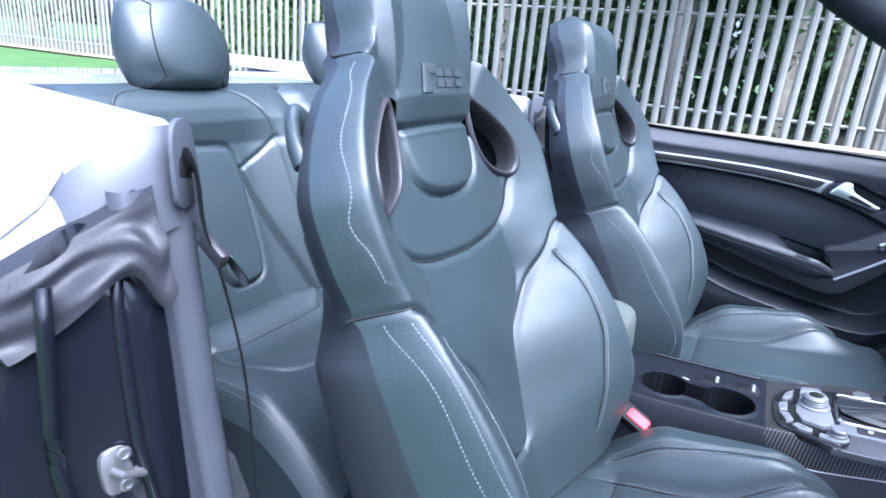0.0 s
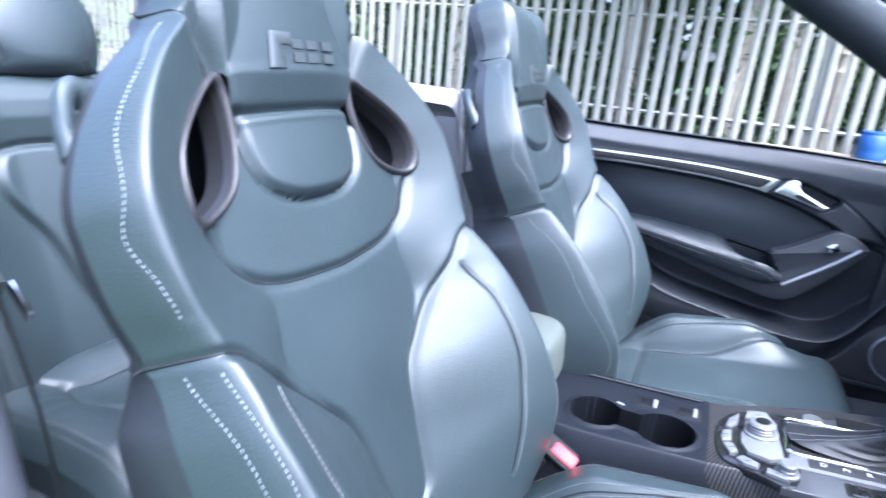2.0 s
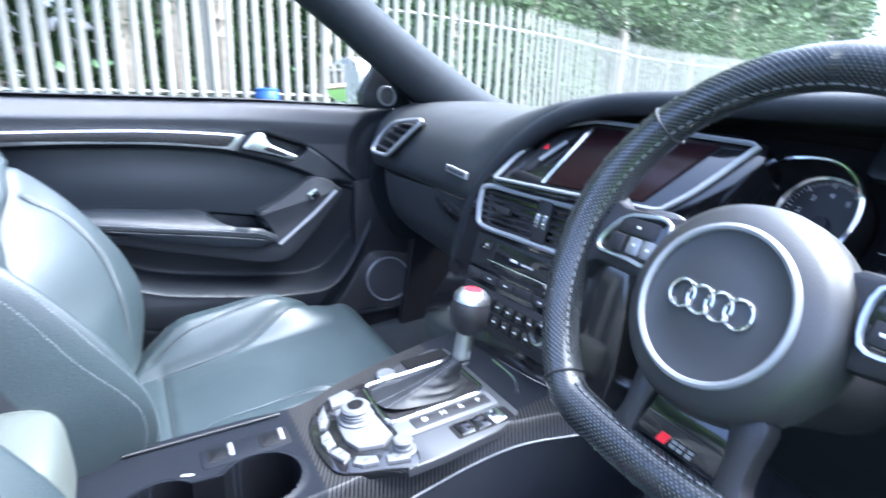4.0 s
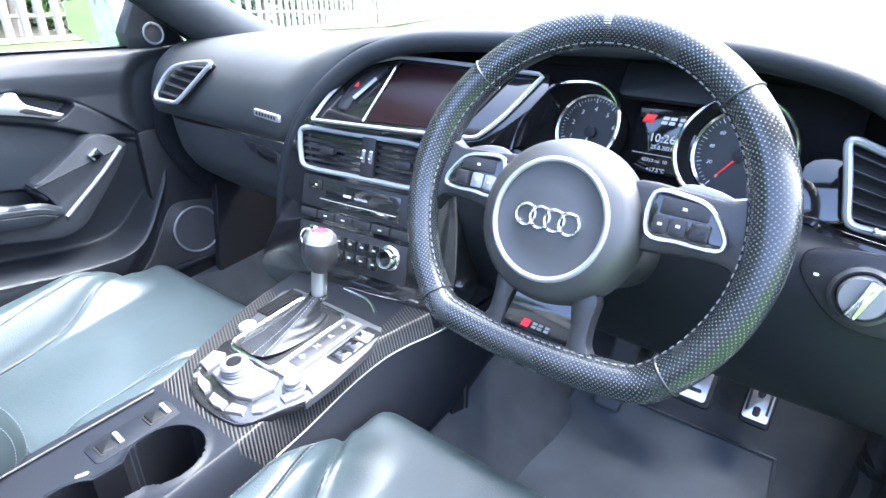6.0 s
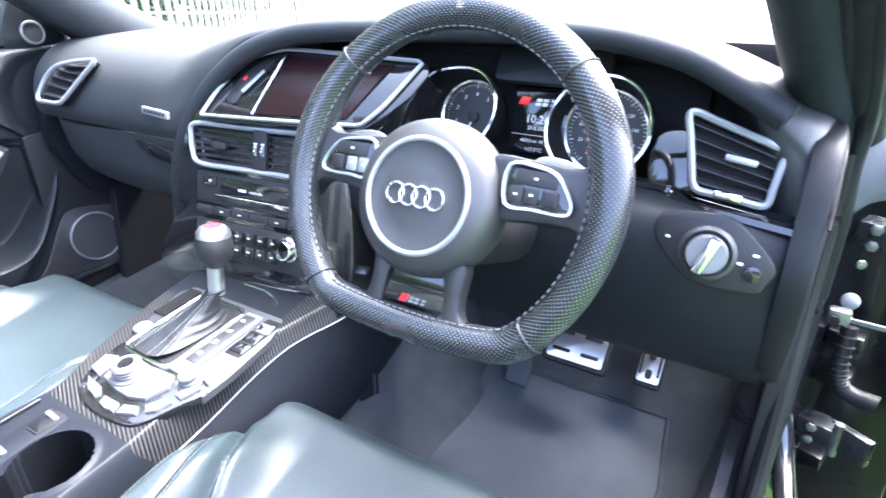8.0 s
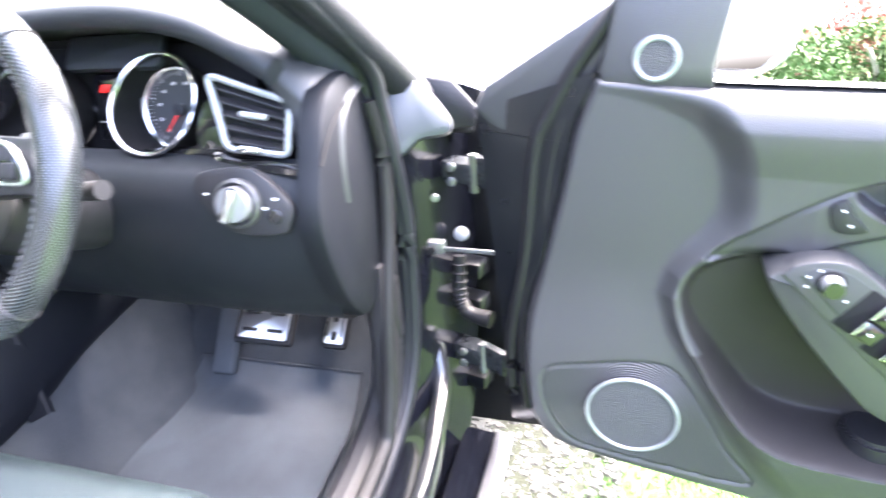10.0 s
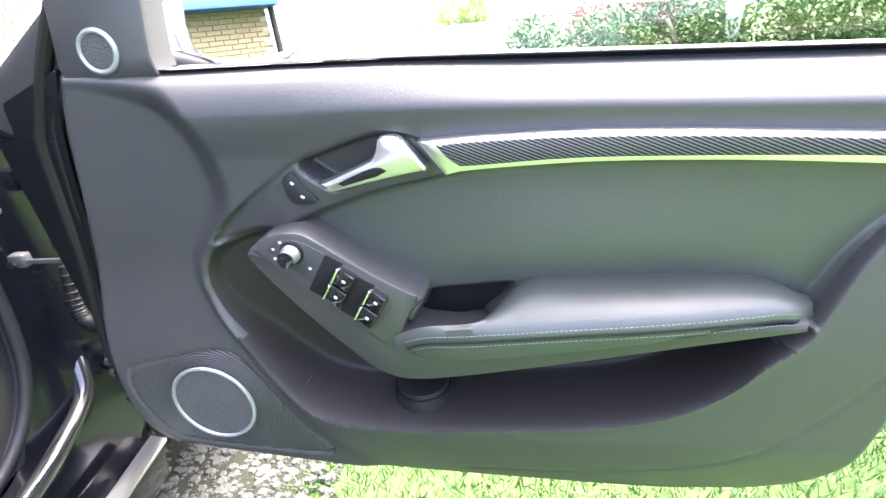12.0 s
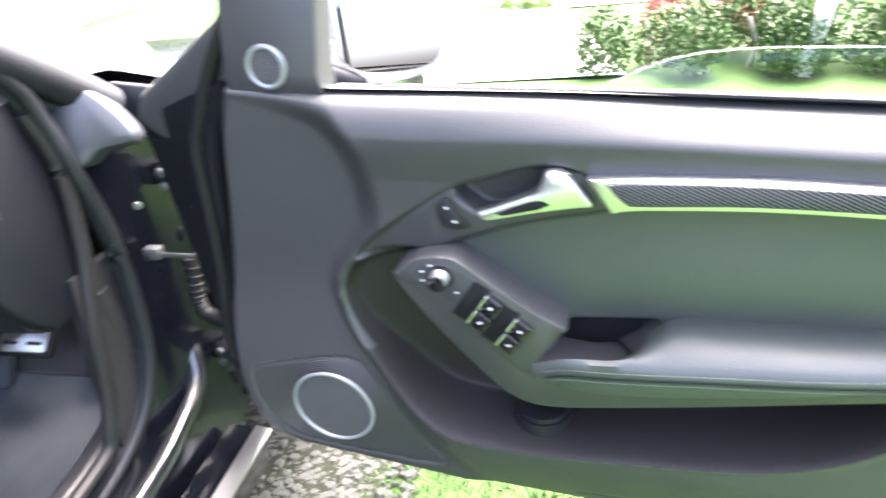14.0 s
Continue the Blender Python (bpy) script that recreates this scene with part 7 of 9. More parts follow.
turned("knob_badge", [(0.0120, 0.0), (0.0115, 0.001), (0.001, 0.0015)], frame_at((-0.030, 0.5112, 0.7785), (1, 0, 0), (0, 0.12, 1)), RED, lever, "small red emblem", 20)

# centre armrest between the seats
arm = thing("centre_armrest", Matrix.Translation((-0.01, -0.16, 0.58)), "grey-green leather folding centre armrest", "armrest")
ARMLEATHER = material("grey_green_leather", (0.05, 0.058, 0.052), 0.5, bump=0.2, grain=420, vary=0.12)
bm = bmesh.new()
bmesh.ops.create_uvsphere(bm, u_segments=48, v_segments=28, radius=1.0)
for x in bm.verts:
    c0 = x.co
    x.co = Vector([math.copysign(abs(c) ** e, c) * s for c, e, s in zip(c0, (0.42, 0.30, 0.40), (0.0825, 0.18, 0.06))])
bmesh.ops.transform(bm, matrix=pose(-0.012, -0.175, 0.640, 4, 0, 0), verts=bm.verts)
part("armrest_pad", bm, ARMLEATHER, arm)
block("armrest_base", pose(-0.012, -0.2, 0.575), (0.10, 0.24, 0.05), HARD, arm)

# belt buckle
bk = thing("belt_buckle", Matrix.Translation((0.128, 0.06, 0.50)), "seat belt buckle with a red release button beside the seat", "belt buckle")
BK = frame_at((0.128, 0.062, 0.570), (0.2, 0.95, -0.3), (0.55, 0.25, 0.8))
block("buckle_body", BK @ pose(-0.02, 0, -0.012), (0.075, 0.034, 0.022), DARK, bk)
plate("release_button", rect(0.042, 0.020, 0.004), BK @ pose(0.0, 0, 0.002), 0.006, RED, bk, "red release button", 0.002)
bar("buckle_stalk", [(0.125, 0.03, 0.555), (0.13, 0.0, 0.50), (0.135, -0.02, 0.44)], 0.012, DARK, bk)

# ---- floor, mats, pedals ----
fl = Field(np.linspace(-0.76, 0.74, 60), np.linspace(-1.0, 1.25, 120))
fz = 0.27 + 0.10 * np.clip((fl.v - 0.85) / 0.12, 0, 1) * np.clip((fl.v - 0.85) / 0.4, 0, 1) * 2.6 + 0.05 * np.clip((fl.v - 0.3) / 0.6, 0, 1) + 0.15 * np.exp(-((fl.u / 0.09) ** 4)) * np.clip((1.3 - fl.v), 0, 1) * np.clip((fl.v + 0.55) / 0.1, 0, 1) + 0.10 * np.clip((np.abs(fl.u) - 0.68) / 0.06, 0, 1) + 0.20 * np.clip((-fl.v - 0.45) / 0.1, 0, 1)
tagged(fl.cut("cabin_floor", np.stack([fl.u, fl.v, fz], -1), np.ones(fl.cu.shape, bool), CARPET, None, uv=False), "charcoal carpet over the car's floor and toeboard", "floor", kind="structure")


def floor_z(x, y):
    return 0.27 + 0.05 * np.clip((y - 0.3) / 0.6, 0, 1) + 0.26 * np.clip((y - 0.85) / 0.12, 0, 1) * np.clip((y - 0.85) / 0.4, 0, 1)


for sx in (1, -1):
    mt = Field(np.linspace(-0.205, 0.205, 40), np.linspace(0.36, 0.93, 60))
    mz = floor_z(mt.u, mt.v) + 0.014 + 0.003 * np.sin(mt.u * 14 + mt.v * 9) * np.sin(mt.v * 17)
    mx = (0.425 if sx > 0 else -0.43) + mt.u * (1 - 0.12 * np.clip((mt.v - 0.8) / 0.15, 0, 1))
    ob = thing("floor_mat", Matrix.Translation((0.43 * sx, 0.65, 0.30)), "charcoal velour floor mat, slightly worn", "floor mat", "floor mats")
    mt.cut("mat_surface", np.stack([mx, mt.v, mz], -1), np.ones(mt.cu.shape, bool), MATM, ob, skirt=(0, 0, -0.012))
    for ex in (0, -1):
        bar("mat_binding", np.stack([mx[:, ex], mt.v[:, ex], mz[:, ex]], -1), 0.0035, CARPET, ob, smooth=0, n=6)
    bar("mat_binding", np.stack([mx[-1], mt.v[-1], mz[-1]], -1), 0.0035, CARPET, ob, smooth=0, n=6)


def pedal(cx, y, z, w, h, lean, label, holes):
    p = thing("pedal", Matrix.Translation((cx, y, z)), label, "pedal", "pedals")
    m = frame_at((cx, y, z), (1, 0, 0), (0, -math.cos(lean), math.sin(lean)))
    plate("pedal_pad", rect(w, h, 0.008), m, 0.012, RUBBER, p, "black rubber pad", 0.003)
    pl = plate("pedal_plate", rect(w * 0.86, h * 0.80, 0.006), m @ pose(0, 0, 0.003), 0.003, ALU, p, "brushed steel pedal plate", 0.001)
    for hx, hy, hw, hh in holes:
        plate("pedal_stud", rect(hw, hh, min(hw, hh) * 0.4), m @ pose(hx, hy, 0.0048), 0.003, RUBBER, pl, bevel=0.001)
    bar("pedal_arm", [(cx, y + 0.02, z), (cx + 0.01, y + 0.09, z + 0.12), (cx + 0.01, y + 0.12, z + 0.26)], 0.011, DARK, p)
    return p


pedal(0.434, 0.905, 0.487, 0.124, 0.086, 0.75, "steel-faced brake pedal with rubber slots", [(sx * 0.027, sy * 0.017, 0.034, 0.007) for sx in (-1, 1) for sy in (-1, 1)])
pedal(0.562, 0.945, 0.462, 0.048, 0.084, 0.75, "steel-faced accelerator pedal with rubber slots", [(0, 0.018, 0.012, 0.018), (0, -0.018, 0.012, 0.018), (-0.016, 0, 0.004, 0.04), (0.016, 0, 0.004, 0.04)])
fr_ = thing("foot_rest", Matrix.Translation((0.30, 0.95, 0.36)), "dark carpeted foot rest beside the brake", "foot rest")
block("rest_pad", pose(0.315, 0.955, 0.445, 55, 0, 0), (0.052, 0.22, 0.024), MATM, fr_, bevel=0.009, seg=3)

# ---- body shell ----
HINGE = material("lacquered_hinge_steel", (0.028, 0.031, 0.034), 0.28, metal=0.3, vary=0.25, scale=20)
SEAL_GREY = material("weathered_black_rubber", (0.0075, 0.0085, 0.0115), 0.5, bump=0.25, grain=220, scale=7, vary=0.3, spec=0.3)
FOOT_TRIM = material("blue_grey_pillar_foot", (0.032, 0.036, 0.046), 0.42, vary=0.15, scale=6, bump=0.1, grain=520, spec=0.5)
STRIKER = material("dull_zinc_steel", (0.17, 0.175, 0.18), 0.4, metal=0.8, vary=0.2, scale=30)
FOLD_RUBBER = material("crumpled_grey_rubber", (0.010, 0.011, 0.014), 0.5, bump=0.3, grain=200, spec=0.25)
body = thing("car_body", Matrix.Translation((0, 0, 0.2)), "black convertible car body with the roof folded away", "car")
for sg in (1, -1):
    if sg > 0:
        bar("windscreen_pillar", [(0.600, 0.22, 1.365), (0.645, 0.45, 1.235), (0.690, 0.68, 1.08), (0.715, 0.79, 1.0), (0.735, 0.88, 0.945)], [0.042, 0.045, 0.046, 0.046, 0.05], VINYL, body, "dark grained windscreen pillar trim", n=18, flat=0.75, up=(0.9, 0, 0.5))
        for off, rr, nm in ((0.0, 0.0125, "black rubber door seal"), (0.023, 0.0115, "outer lip of the door seal")):
            bar("pillar_seal", [(0.636 + off, 0.18, 1.362), (0.680 + off, 0.42, 1.225), (0.718 + off, 0.64, 1.083), (0.741 + off * 0.9, 0.78, 0.985), (0.750 + off * 0.6, 0.815, 0.91), (0.757 + off * 0.5, 0.825, 0.85), (0.762 + off * 0.4, 0.845, 0.70), (0.757 + off * 0.4, 0.82, 0.50), (0.748 + off * 0.4, 0.715, 0.395), (0.742 + off * 0.4, 0.5, 0.372), (0.742 + off * 0.4, -0.2, 0.372)], rr, SEAL_GREY, body, nm, n=12)
        bar("pillar_outer", [(0.660, 0.22, 1.352), (0.700, 0.46, 1.215), (0.735, 0.68, 1.078), (0.758, 0.82, 0.983), (0.772, 0.93, 0.905)], [0.026, 0.028, 0.030, 0.031, 0.030], SEAL_GREY, body, "black edging of the windscreen frame", n=14)
        plate("wing_corner", [(0.0, 0.0), (0.055, -0.006), (0.098, -0.048), (0.092, -0.075), (0.0, -0.09)], frame_at((0.772, 0.945, 0.937), (0.95, -0.3, 0), (0.3, -0.95, 0.15)), 0.02, SEAL_GREY, body, "black corner moulding at the pillar's foot", 0.005)
    else:
        bar("windscreen_pillar", [(-0.575, 0.22, 1.375), (-0.622, 0.45, 1.245), (-0.665, 0.68, 1.10), (-0.705, 0.88, 0.985), (-0.72, 1.0, 0.93)], [0.045, 0.05, 0.055, 0.066, 0.075], VINYL, body, "grey fabric covered windscreen pillar", n=16, flat=0.75, up=(-0.9, 0, 0.5))
        bar("pillar_seal", [(-0.612, 0.18, 1.372), (-0.660, 0.42, 1.235), (-0.705, 0.64, 1.085), (-0.745, 0.80, 0.975)], 0.014, RUBBER, body, "black rubber door seal", n=12)
        bar("pillar_outer", [(-0.63, 0.25, 1.385), (-0.69, 0.52, 1.245), (-0.735, 0.75, 1.095), (-0.785, 0.95, 0.975), (-0.81, 1.10, 0.93)], [0.030, 0.034, 0.04, 0.045, 0.05], PAINT, body, "gloss black painted pillar skin", n=14)
    # hinge pillar
    sg > 0 and loft("hinge_pillar", [(a * sg, p) for a, p in ((0.752, [(0.80, 0.89), (0.84, 0.80), (0.83, 0.60), (0.78, 0.42), (0.60, 0.355), (-0.40, 0.345)]), (0.775, [(0.88, 0.885), (0.89, 0.80), (0.88, 0.60), (0.83, 0.40), (0.62, 0.335), (-0.40, 0.33)]), (0.80, [(0.97, 0.88), (0.965, 0.80), (0.95, 0.60), (0.90, 0.37), (0.64, 0.30), (-0.40, 0.30)]), (0.83, [(1.05, 0.875), (1.05, 0.80), (1.03, 0.60), (0.97, 0.33), (0.66, 0.24), (-0.40, 0.24)]))][::sg], JAMB_GLOSS, body, "black painted door aperture and sill", nx=24, sharp=50)
    sg > 0 and bar("footwell_trim", [(0.735 * sg, 0.80, 0.66), (0.728 * sg, 0.81, 0.50), (0.715 * sg, 0.74, 0.405), (0.712 * sg, 0.5, 0.375), (0.712 * sg, -0.15, 0.375)], 0.028, HARD, body, "black plastic sill and footwell trim", n=10)
    sg > 0 and block("sill_strip", pose(0.905, 0.26, 0.322, 0, 14, 0), (0.030, 1.22, 0.008), ALU, body, "aluminium sill strip", 0.002)
    sg > 0 and block("sill_cover", pose(0.862, 0.26, 0.275, 0, 8, 0), (0.075, 1.24, 0.09), JAMB_GLOSS, body, "gloss black outer sill", 0.012)
    sg > 0 and bar("sill_lip", [(0.775, 0.915, 0.47), (0.792, 0.88, 0.415), (0.805, 0.80, 0.392), (0.822, 0.67, 0.382), (0.828, 0.40, 0.378), (0.828, -0.36, 0.378)], 0.017, PAINT, body, "polished painted lip of the sill", n=14)
    loft("front_wing", [(a * sg, p) for a, p in ((0.83, [(1.10, 0.875), (1.14, 0.80), (1.14, 0.5), (1.12, 0.24)]), (0.88, [(1.13, 0.87), (1.18, 0.80), (1.18, 0.5), (1.16, 0.22)]), (0.90, [(1.6, 0.86), (1.6, 0.80), (1.6, 0.75), (1.6, 0.72)]))][::sg], PAINT, body, "gloss black front wing", nx=14)
    # footwell side wall
    plate("kick_panel", [(0.72, 0.38), (1.08, 0.38), (1.08, 0.70), (0.76, 0.70)], frame_at((0.735 * sg, 0, 0), (0, 1, 0), (-sg, 0, 0)) if sg < 0 else frame_at((0.735, 0, 0), (0, -1, 0), (-1, 0, 0)) @ Matrix.Diagonal((-1, 1, 1, 1)), 0.02, HARD, body, "dark kick panel", 0.005)
plate("kick_panel", [(0.60, 0.28), (1.20, 0.28), (1.20, 0.82), (0.60, 0.80)], frame_at((-0.765, 0, 0), (0, 1, 0), (1, 0, 0)) @ Matrix.Diagonal((1, 1, 1, 1)), 0.02, HARD, body, "dark passenger kick panel", 0.005)
plate("firewall", [(-0.76, 0.30), (0.76, 0.30), (0.76, 0.83), (-0.76, 0.83)], frame_at((0, 1.24, 0), (1, 0, 0), (0, -1, 0)), 0.03, CARPET, body, "dark bulkhead behind the dashboard")
bar("screen_header", [(-0.60, 0.20, 1.375), (-0.3, 0.15, 1.40), (0, 0.135, 1.405), (0.3, 0.15, 1.40), (0.60, 0.20, 1.375)], 0.045, VINYL, body, "windscreen header rail", n=12, flat=0.55)
ws = np.array([(x * (0.60 + 0.10 * t), 0.20 + 0.9 * t - 0.05 * (1 - abs(x)) * (1 - t) + 0.16 * t * (1 - x * x), 1.375 - 0.42 * t + 0.03 * (1 - x * x)) for t in np.linspace(0, 1, 8) for x in np.linspace(-1, 1, 12)])
w_ = mesh_object("windscreen", ws, [(i * 12 + j, i * 12 + j + 1, (i + 1) * 12 + j + 1, (i + 1) * 12 + j) for i in range(7) for j in range(11)], WINDOW, body, "clear windscreen glass")
w_.visible_shadow = False
bon = Field(np.linspace(-0.88, 0.88, 24), np.linspace(1.13, 2.55, 24))
bz = 0.945 - 0.17 * ((bon.v - 1.13) / 1.42) ** 1.8 - 0.085 * (np.abs(bon.u) / 0.88) ** 4
bon.cut("bonnet", np.stack([bon.u, bon.v, bz], -1), np.ones(bon.cu.shape, bool), PAINT, body, "gloss black bonnet", skirt=(0, 0, -0.35))
# hinges and check strap
for sg in (1, -1):
    plate("wing_closing_panel", [(0.79, 0.20), (0.97, 0.20), (0.96, 0.60), (0.93, 0.855), (0.79, 0.86)], frame_at((0, 1.035, 0), (1, 0, 0), (0, -1, 0)) @ Matrix.Diagonal((sg, 1, sg, 1)), 0.012, JAMB, body, "painted panel behind the door hinges", 0.003)
    sg > 0 and plate("pillar_foot", spline([(0.030, 0.130), (0.053, 0.098), (0.074, 0.060), (0.086, 0.020), (0.074, 0.003), (0.034, 0.008), (0.004, -0.003), (-0.021, 0.008), (-0.023, 0.044), (-0.015, 0.090), (0.005, 0.124)], 5, True), frame_at((0.778, 0.830, 0.846), (0.065, 0.032, 0.018), (0.37, -0.89, 0.26)), 0.05, FOOT_TRIM, body, "blue-grey moulded foot of the windscreen pillar", 0.013)
    sg > 0 and bar("inner_seal", [(0.752 * sg, 0.80, 0.93), (0.757 * sg, 0.815, 0.85), (0.757 * sg, 0.80, 0.74), (0.757 * sg, 0.765, 0.63), (0.757 * sg, 0.72, 0.47), (0.755 * sg, 0.65, 0.42), (0.755 * sg, 0.3, 0.405)], 0.012, RUBBER, body, "soft rubber edging along the door aperture", n=10)
for z in (0.60, 0.53, 0.36):
    block("jamb_bracket", pose(0.835, 0.975, z, 0, 0, -15), (0.05, 0.04, 0.03), JAMB, body, "", 0.005)
for z in (0.786, 0.437):
    block("door_hinge", pose(0.835, 0.950, z, 0, 0, -20), (0.06, 0.040, 0.036), HINGE, body, "painted door hinge", 0.006)
    block("hinge_leaf", pose(0.880, 0.925, z + 0.004, 0, 0, -30), (0.055, 0.016, 0.050), HINGE, body, "painted hinge leaf on the door", 0.005)
    bar("hinge_pin", [(0.858, 0.930, z - 0.030), (0.858, 0.930, z + 0.032)], 0.0075, STRIKER, body, smooth=0)
    for dz in (-0.012, 0.012):
        turned("hinge_bolt", [(0.008, 0.0), (0.008, 0.005), (0.006, 0.006), (0.001, 0.006)], frame_at((0.822, 0.929, z + dz), (1, 0, 0), (0, -1, 0)), STRIKER, body, "", 6)
clip_ = block("wing_clip", pose(0.828, 0.995, 0.858), (0.036, 0.02, 0.045), HINGE, body, "grey wing fixing clip with two pale marks", 0.006)
for dz in (-0.006, 0.006):
    block("clip_mark", pose(0.828, 0.984, 0.858 + dz), (0.016, 0.003, 0.005), SILVER, clip_, bevel=0.001)
turned("cover_plug", [(0.013, 0.0), (0.012, 0.005), (0.006, 0.008), (0.001, 0.008)], frame_at((0.823, 0.962, 0.668), (1, 0, 0), (0, -1, 0.4)), PALE_TRIM, body, "pale rubber plug", 20)
turned("pillar_screw", [(0.0065, 0.0), (0.006, 0.003), (0.001, 0.004)], frame_at((0.810, 0.872, 0.767), (1, 0, 0), (0.4, -0.9, 0)), STRIKER, body, "", 12)
block("check_strap", pose(0.860, 0.870, 0.682, 0, 0, -3), (0.13, 0.004, 0.008), STRIKER, body, "steel door check strap", 0.002)
block("strap_bracket", pose(0.805, 0.876, 0.684), (0.028, 0.018, 0.022), STRIKER, body, "", 0.004)
turned("strap_bolt", [(0.007, 0.0), (0.007, 0.004), (0.001, 0.005)], frame_at((0.800, 0.864, 0.682), (1, 0, 0), (0, -1, 0)), DARK, body, "", 6)
block("strap_housing", pose(0.918, 0.872, 0.684, 0, 0, -8), (0.034, 0.03, 0.075), HARD, body, "black check strap housing", 0.008)
gait = [(0.828, 0.925, 0.645), (0.828, 0.912, 0.59), (0.834, 0.905, 0.56), (0.852, 0.90, 0.547), (0.885, 0.892, 0.545)]
bar("wiring_gaiter", gait, [0.011, 0.011, 0.012, 0.013, 0.015], RUBBER, body, "ribbed rubber wiring gaiter", n=12)
gp = spline(gait, 8)
for q_ in range(2, 20, 2):
    d_ = gp[q_ + 1] - gp[q_ - 1]
    m_ = frame_at(tuple(gp[q_]), (d_[1], -d_[0] + 0.01, 0.3), tuple(d_))
    v_, f_ = tube(to_world(m_, np.c_[ring(0.0115, 18), np.zeros(18)]), 0.0022, 6, True)
    mesh_object("gaiter_rib", v_, f_, RUBBER, body)

# rear quarter: trim, belt slot, tonneau deck
for sg in (1, -1):
    rows = [(0.606, 1.035), (0.609, 1.060), (0.620, 1.076), (0.650, 1.076), (0.70, 1.056), (0.74, 1.024), (0.755, 1.000), (0.765, 0.985), (0.82, 0.945), (0.87, 0.86), (0.895, 0.72)]
    nose = [(0.050, -0.125), (0.042, -0.075), (0.034, -0.042), (0.024, -0.018), (0.012, -0.005)]
    ys = np.r_[[-0.52 + dy for dy, _ in nose], np.linspace(-0.52, -1.75, 22)]
    dn = np.r_[[dz for _, dz in nose], np.zeros(22)]
    vv = np.array([(x * sg * (1 - 0.05 * (max(0, -y - 0.5) / 1.25) ** 2), y - 0.22 * max(0, x - 0.66) - (0.03 * float(np.clip((x - 0.725) / 0.05, 0, 1)) if k < 5 else 0), z + 0.04 * np.sin(max(0, -y - 0.5) * 1.1) - 0.02 + dn[k] * (1.0 - 0.8 * float(np.clip((x - 0.725) / 0.05, 0, 1)))) for k, y in enumerate(ys) for x, z in rows])
    kk = len(rows)
    quads = [(i * kk + j, i * kk + j + 1, (i + 1) * kk + j + 1, (i + 1) * kk + j) for i in range(26) for j in range(kk - 1)]
    cap = [n_ for n_ in range(len(quads)) if n_ % (kk - 1) < 6]
    # quarter panel and cap carry the sky's reflection as pale colour
    for nm, qs_, mt, lb in (("quarter_panel", [q for n_, q in enumerate(quads) if n_ not in cap], PAINT_SKYLIT, "glossy painted rear quarter panel"), ("pillar_top_trim", [quads[n_] for n_ in cap if n_ // (kk - 1) < 4], PILLAR_TRIM, "slate grained top of the pillar trim"), ("corner_cap", [quads[n_] for n_ in cap if n_ // (kk - 1) >= 4], PALE_TRIM, "light grey trim cap on the quarter corner, whitened with painted sky sheen")):
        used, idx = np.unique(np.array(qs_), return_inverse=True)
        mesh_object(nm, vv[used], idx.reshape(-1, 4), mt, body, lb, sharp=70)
    plate("quarter_trim", spline([(-0.36, 0.40), (-0.41, 0.70), (-0.47, 0.95), (-0.49, 1.05), (-0.56, 1.06), (-0.75, 1.04), (-1.10, 1.02), (-1.15, 0.8), (-1.05, 0.40)], 5, True), frame_at((0.612 * sg, 0, 0), (0, 1 * sg, 0), (-sg, 0, 0)) @ Matrix.Diagonal((sg, 1, 1, 1)), 0.05, SOFT, body, "grained dark rear side trim", 0.012)
    loft("lock_pillar", [(a * sg, p) for a, p in ((0.69, [(-0.40, 0.36), (-0.425, 0.60), (-0.45, 0.85), (-0.50, 0.945)]), (0.72, [(-0.395, 0.34), (-0.42, 0.60), (-0.445, 0.84), (-0.495, 0.94)]), (0.76, [(-0.41, 0.32), (-0.435, 0.60), (-0.46, 0.83), (-0.49, 0.955)]), (0.90, [(-0.45, 0.26), (-0.475, 0.50), (-0.50, 0.66), (-0.53, 0.76)]))][::sg], JAMB_GLOSS, body, "gloss navy-black lock pillar", nx=20)
    for xr, r_ in ((0.742, 0.008), (0.822, 0.009)):
        bar("jamb_rib", [((xr - 0.010) * sg, -0.470, 0.90), (xr * sg, -0.458, 0.85), ((xr + 0.006) * sg, -0.436 - 0.3 * (xr - 0.742), 0.70), ((xr - 0.006) * sg, -0.425 - 0.3 * (xr - 0.742), 0.58), ((xr - 0.026) * sg, -0.412 - 0.25 * (xr - 0.742), 0.36)], r_, JAMB_GLOSS, body, "pressed rib in the lock pillar", n=12)
    prof = [(0.600, -0.075), (0.604, -0.035), (0.611, -0.010), (0.622, 0.0), (0.636, -0.001), (0.650, -0.008), (0.656, -0.013), (0.662, -0.008), (0.684, 0.004), (0.708, 0.010), (0.718, 0.004), (0.722, -0.012)]
    zs_ = np.linspace(0.34, 0.985, 24)
    y0_ = np.interp(zs_, [0.34, 0.514, 0.654, 0.955, 1.0], [-0.395, -0.423, -0.443, -0.472, -0.482])
    vv = np.array([(x * sg + 0.003 * sg * math.sin(z * 9), y + dy, z) for z, y in zip(zs_, y0_) for x, dy in prof])
    kp = len(prof)
    mesh_object("lock_pillar_trim", vv, [(i * kp + j, i * kp + j + 1, (i + 1) * kp + j + 1, (i + 1) * kp + j)[::-sg] for i in range(23) for j in range(kp - 1)], PILLAR_TRIM, body, "slate grained lock pillar trim", sharp=0)
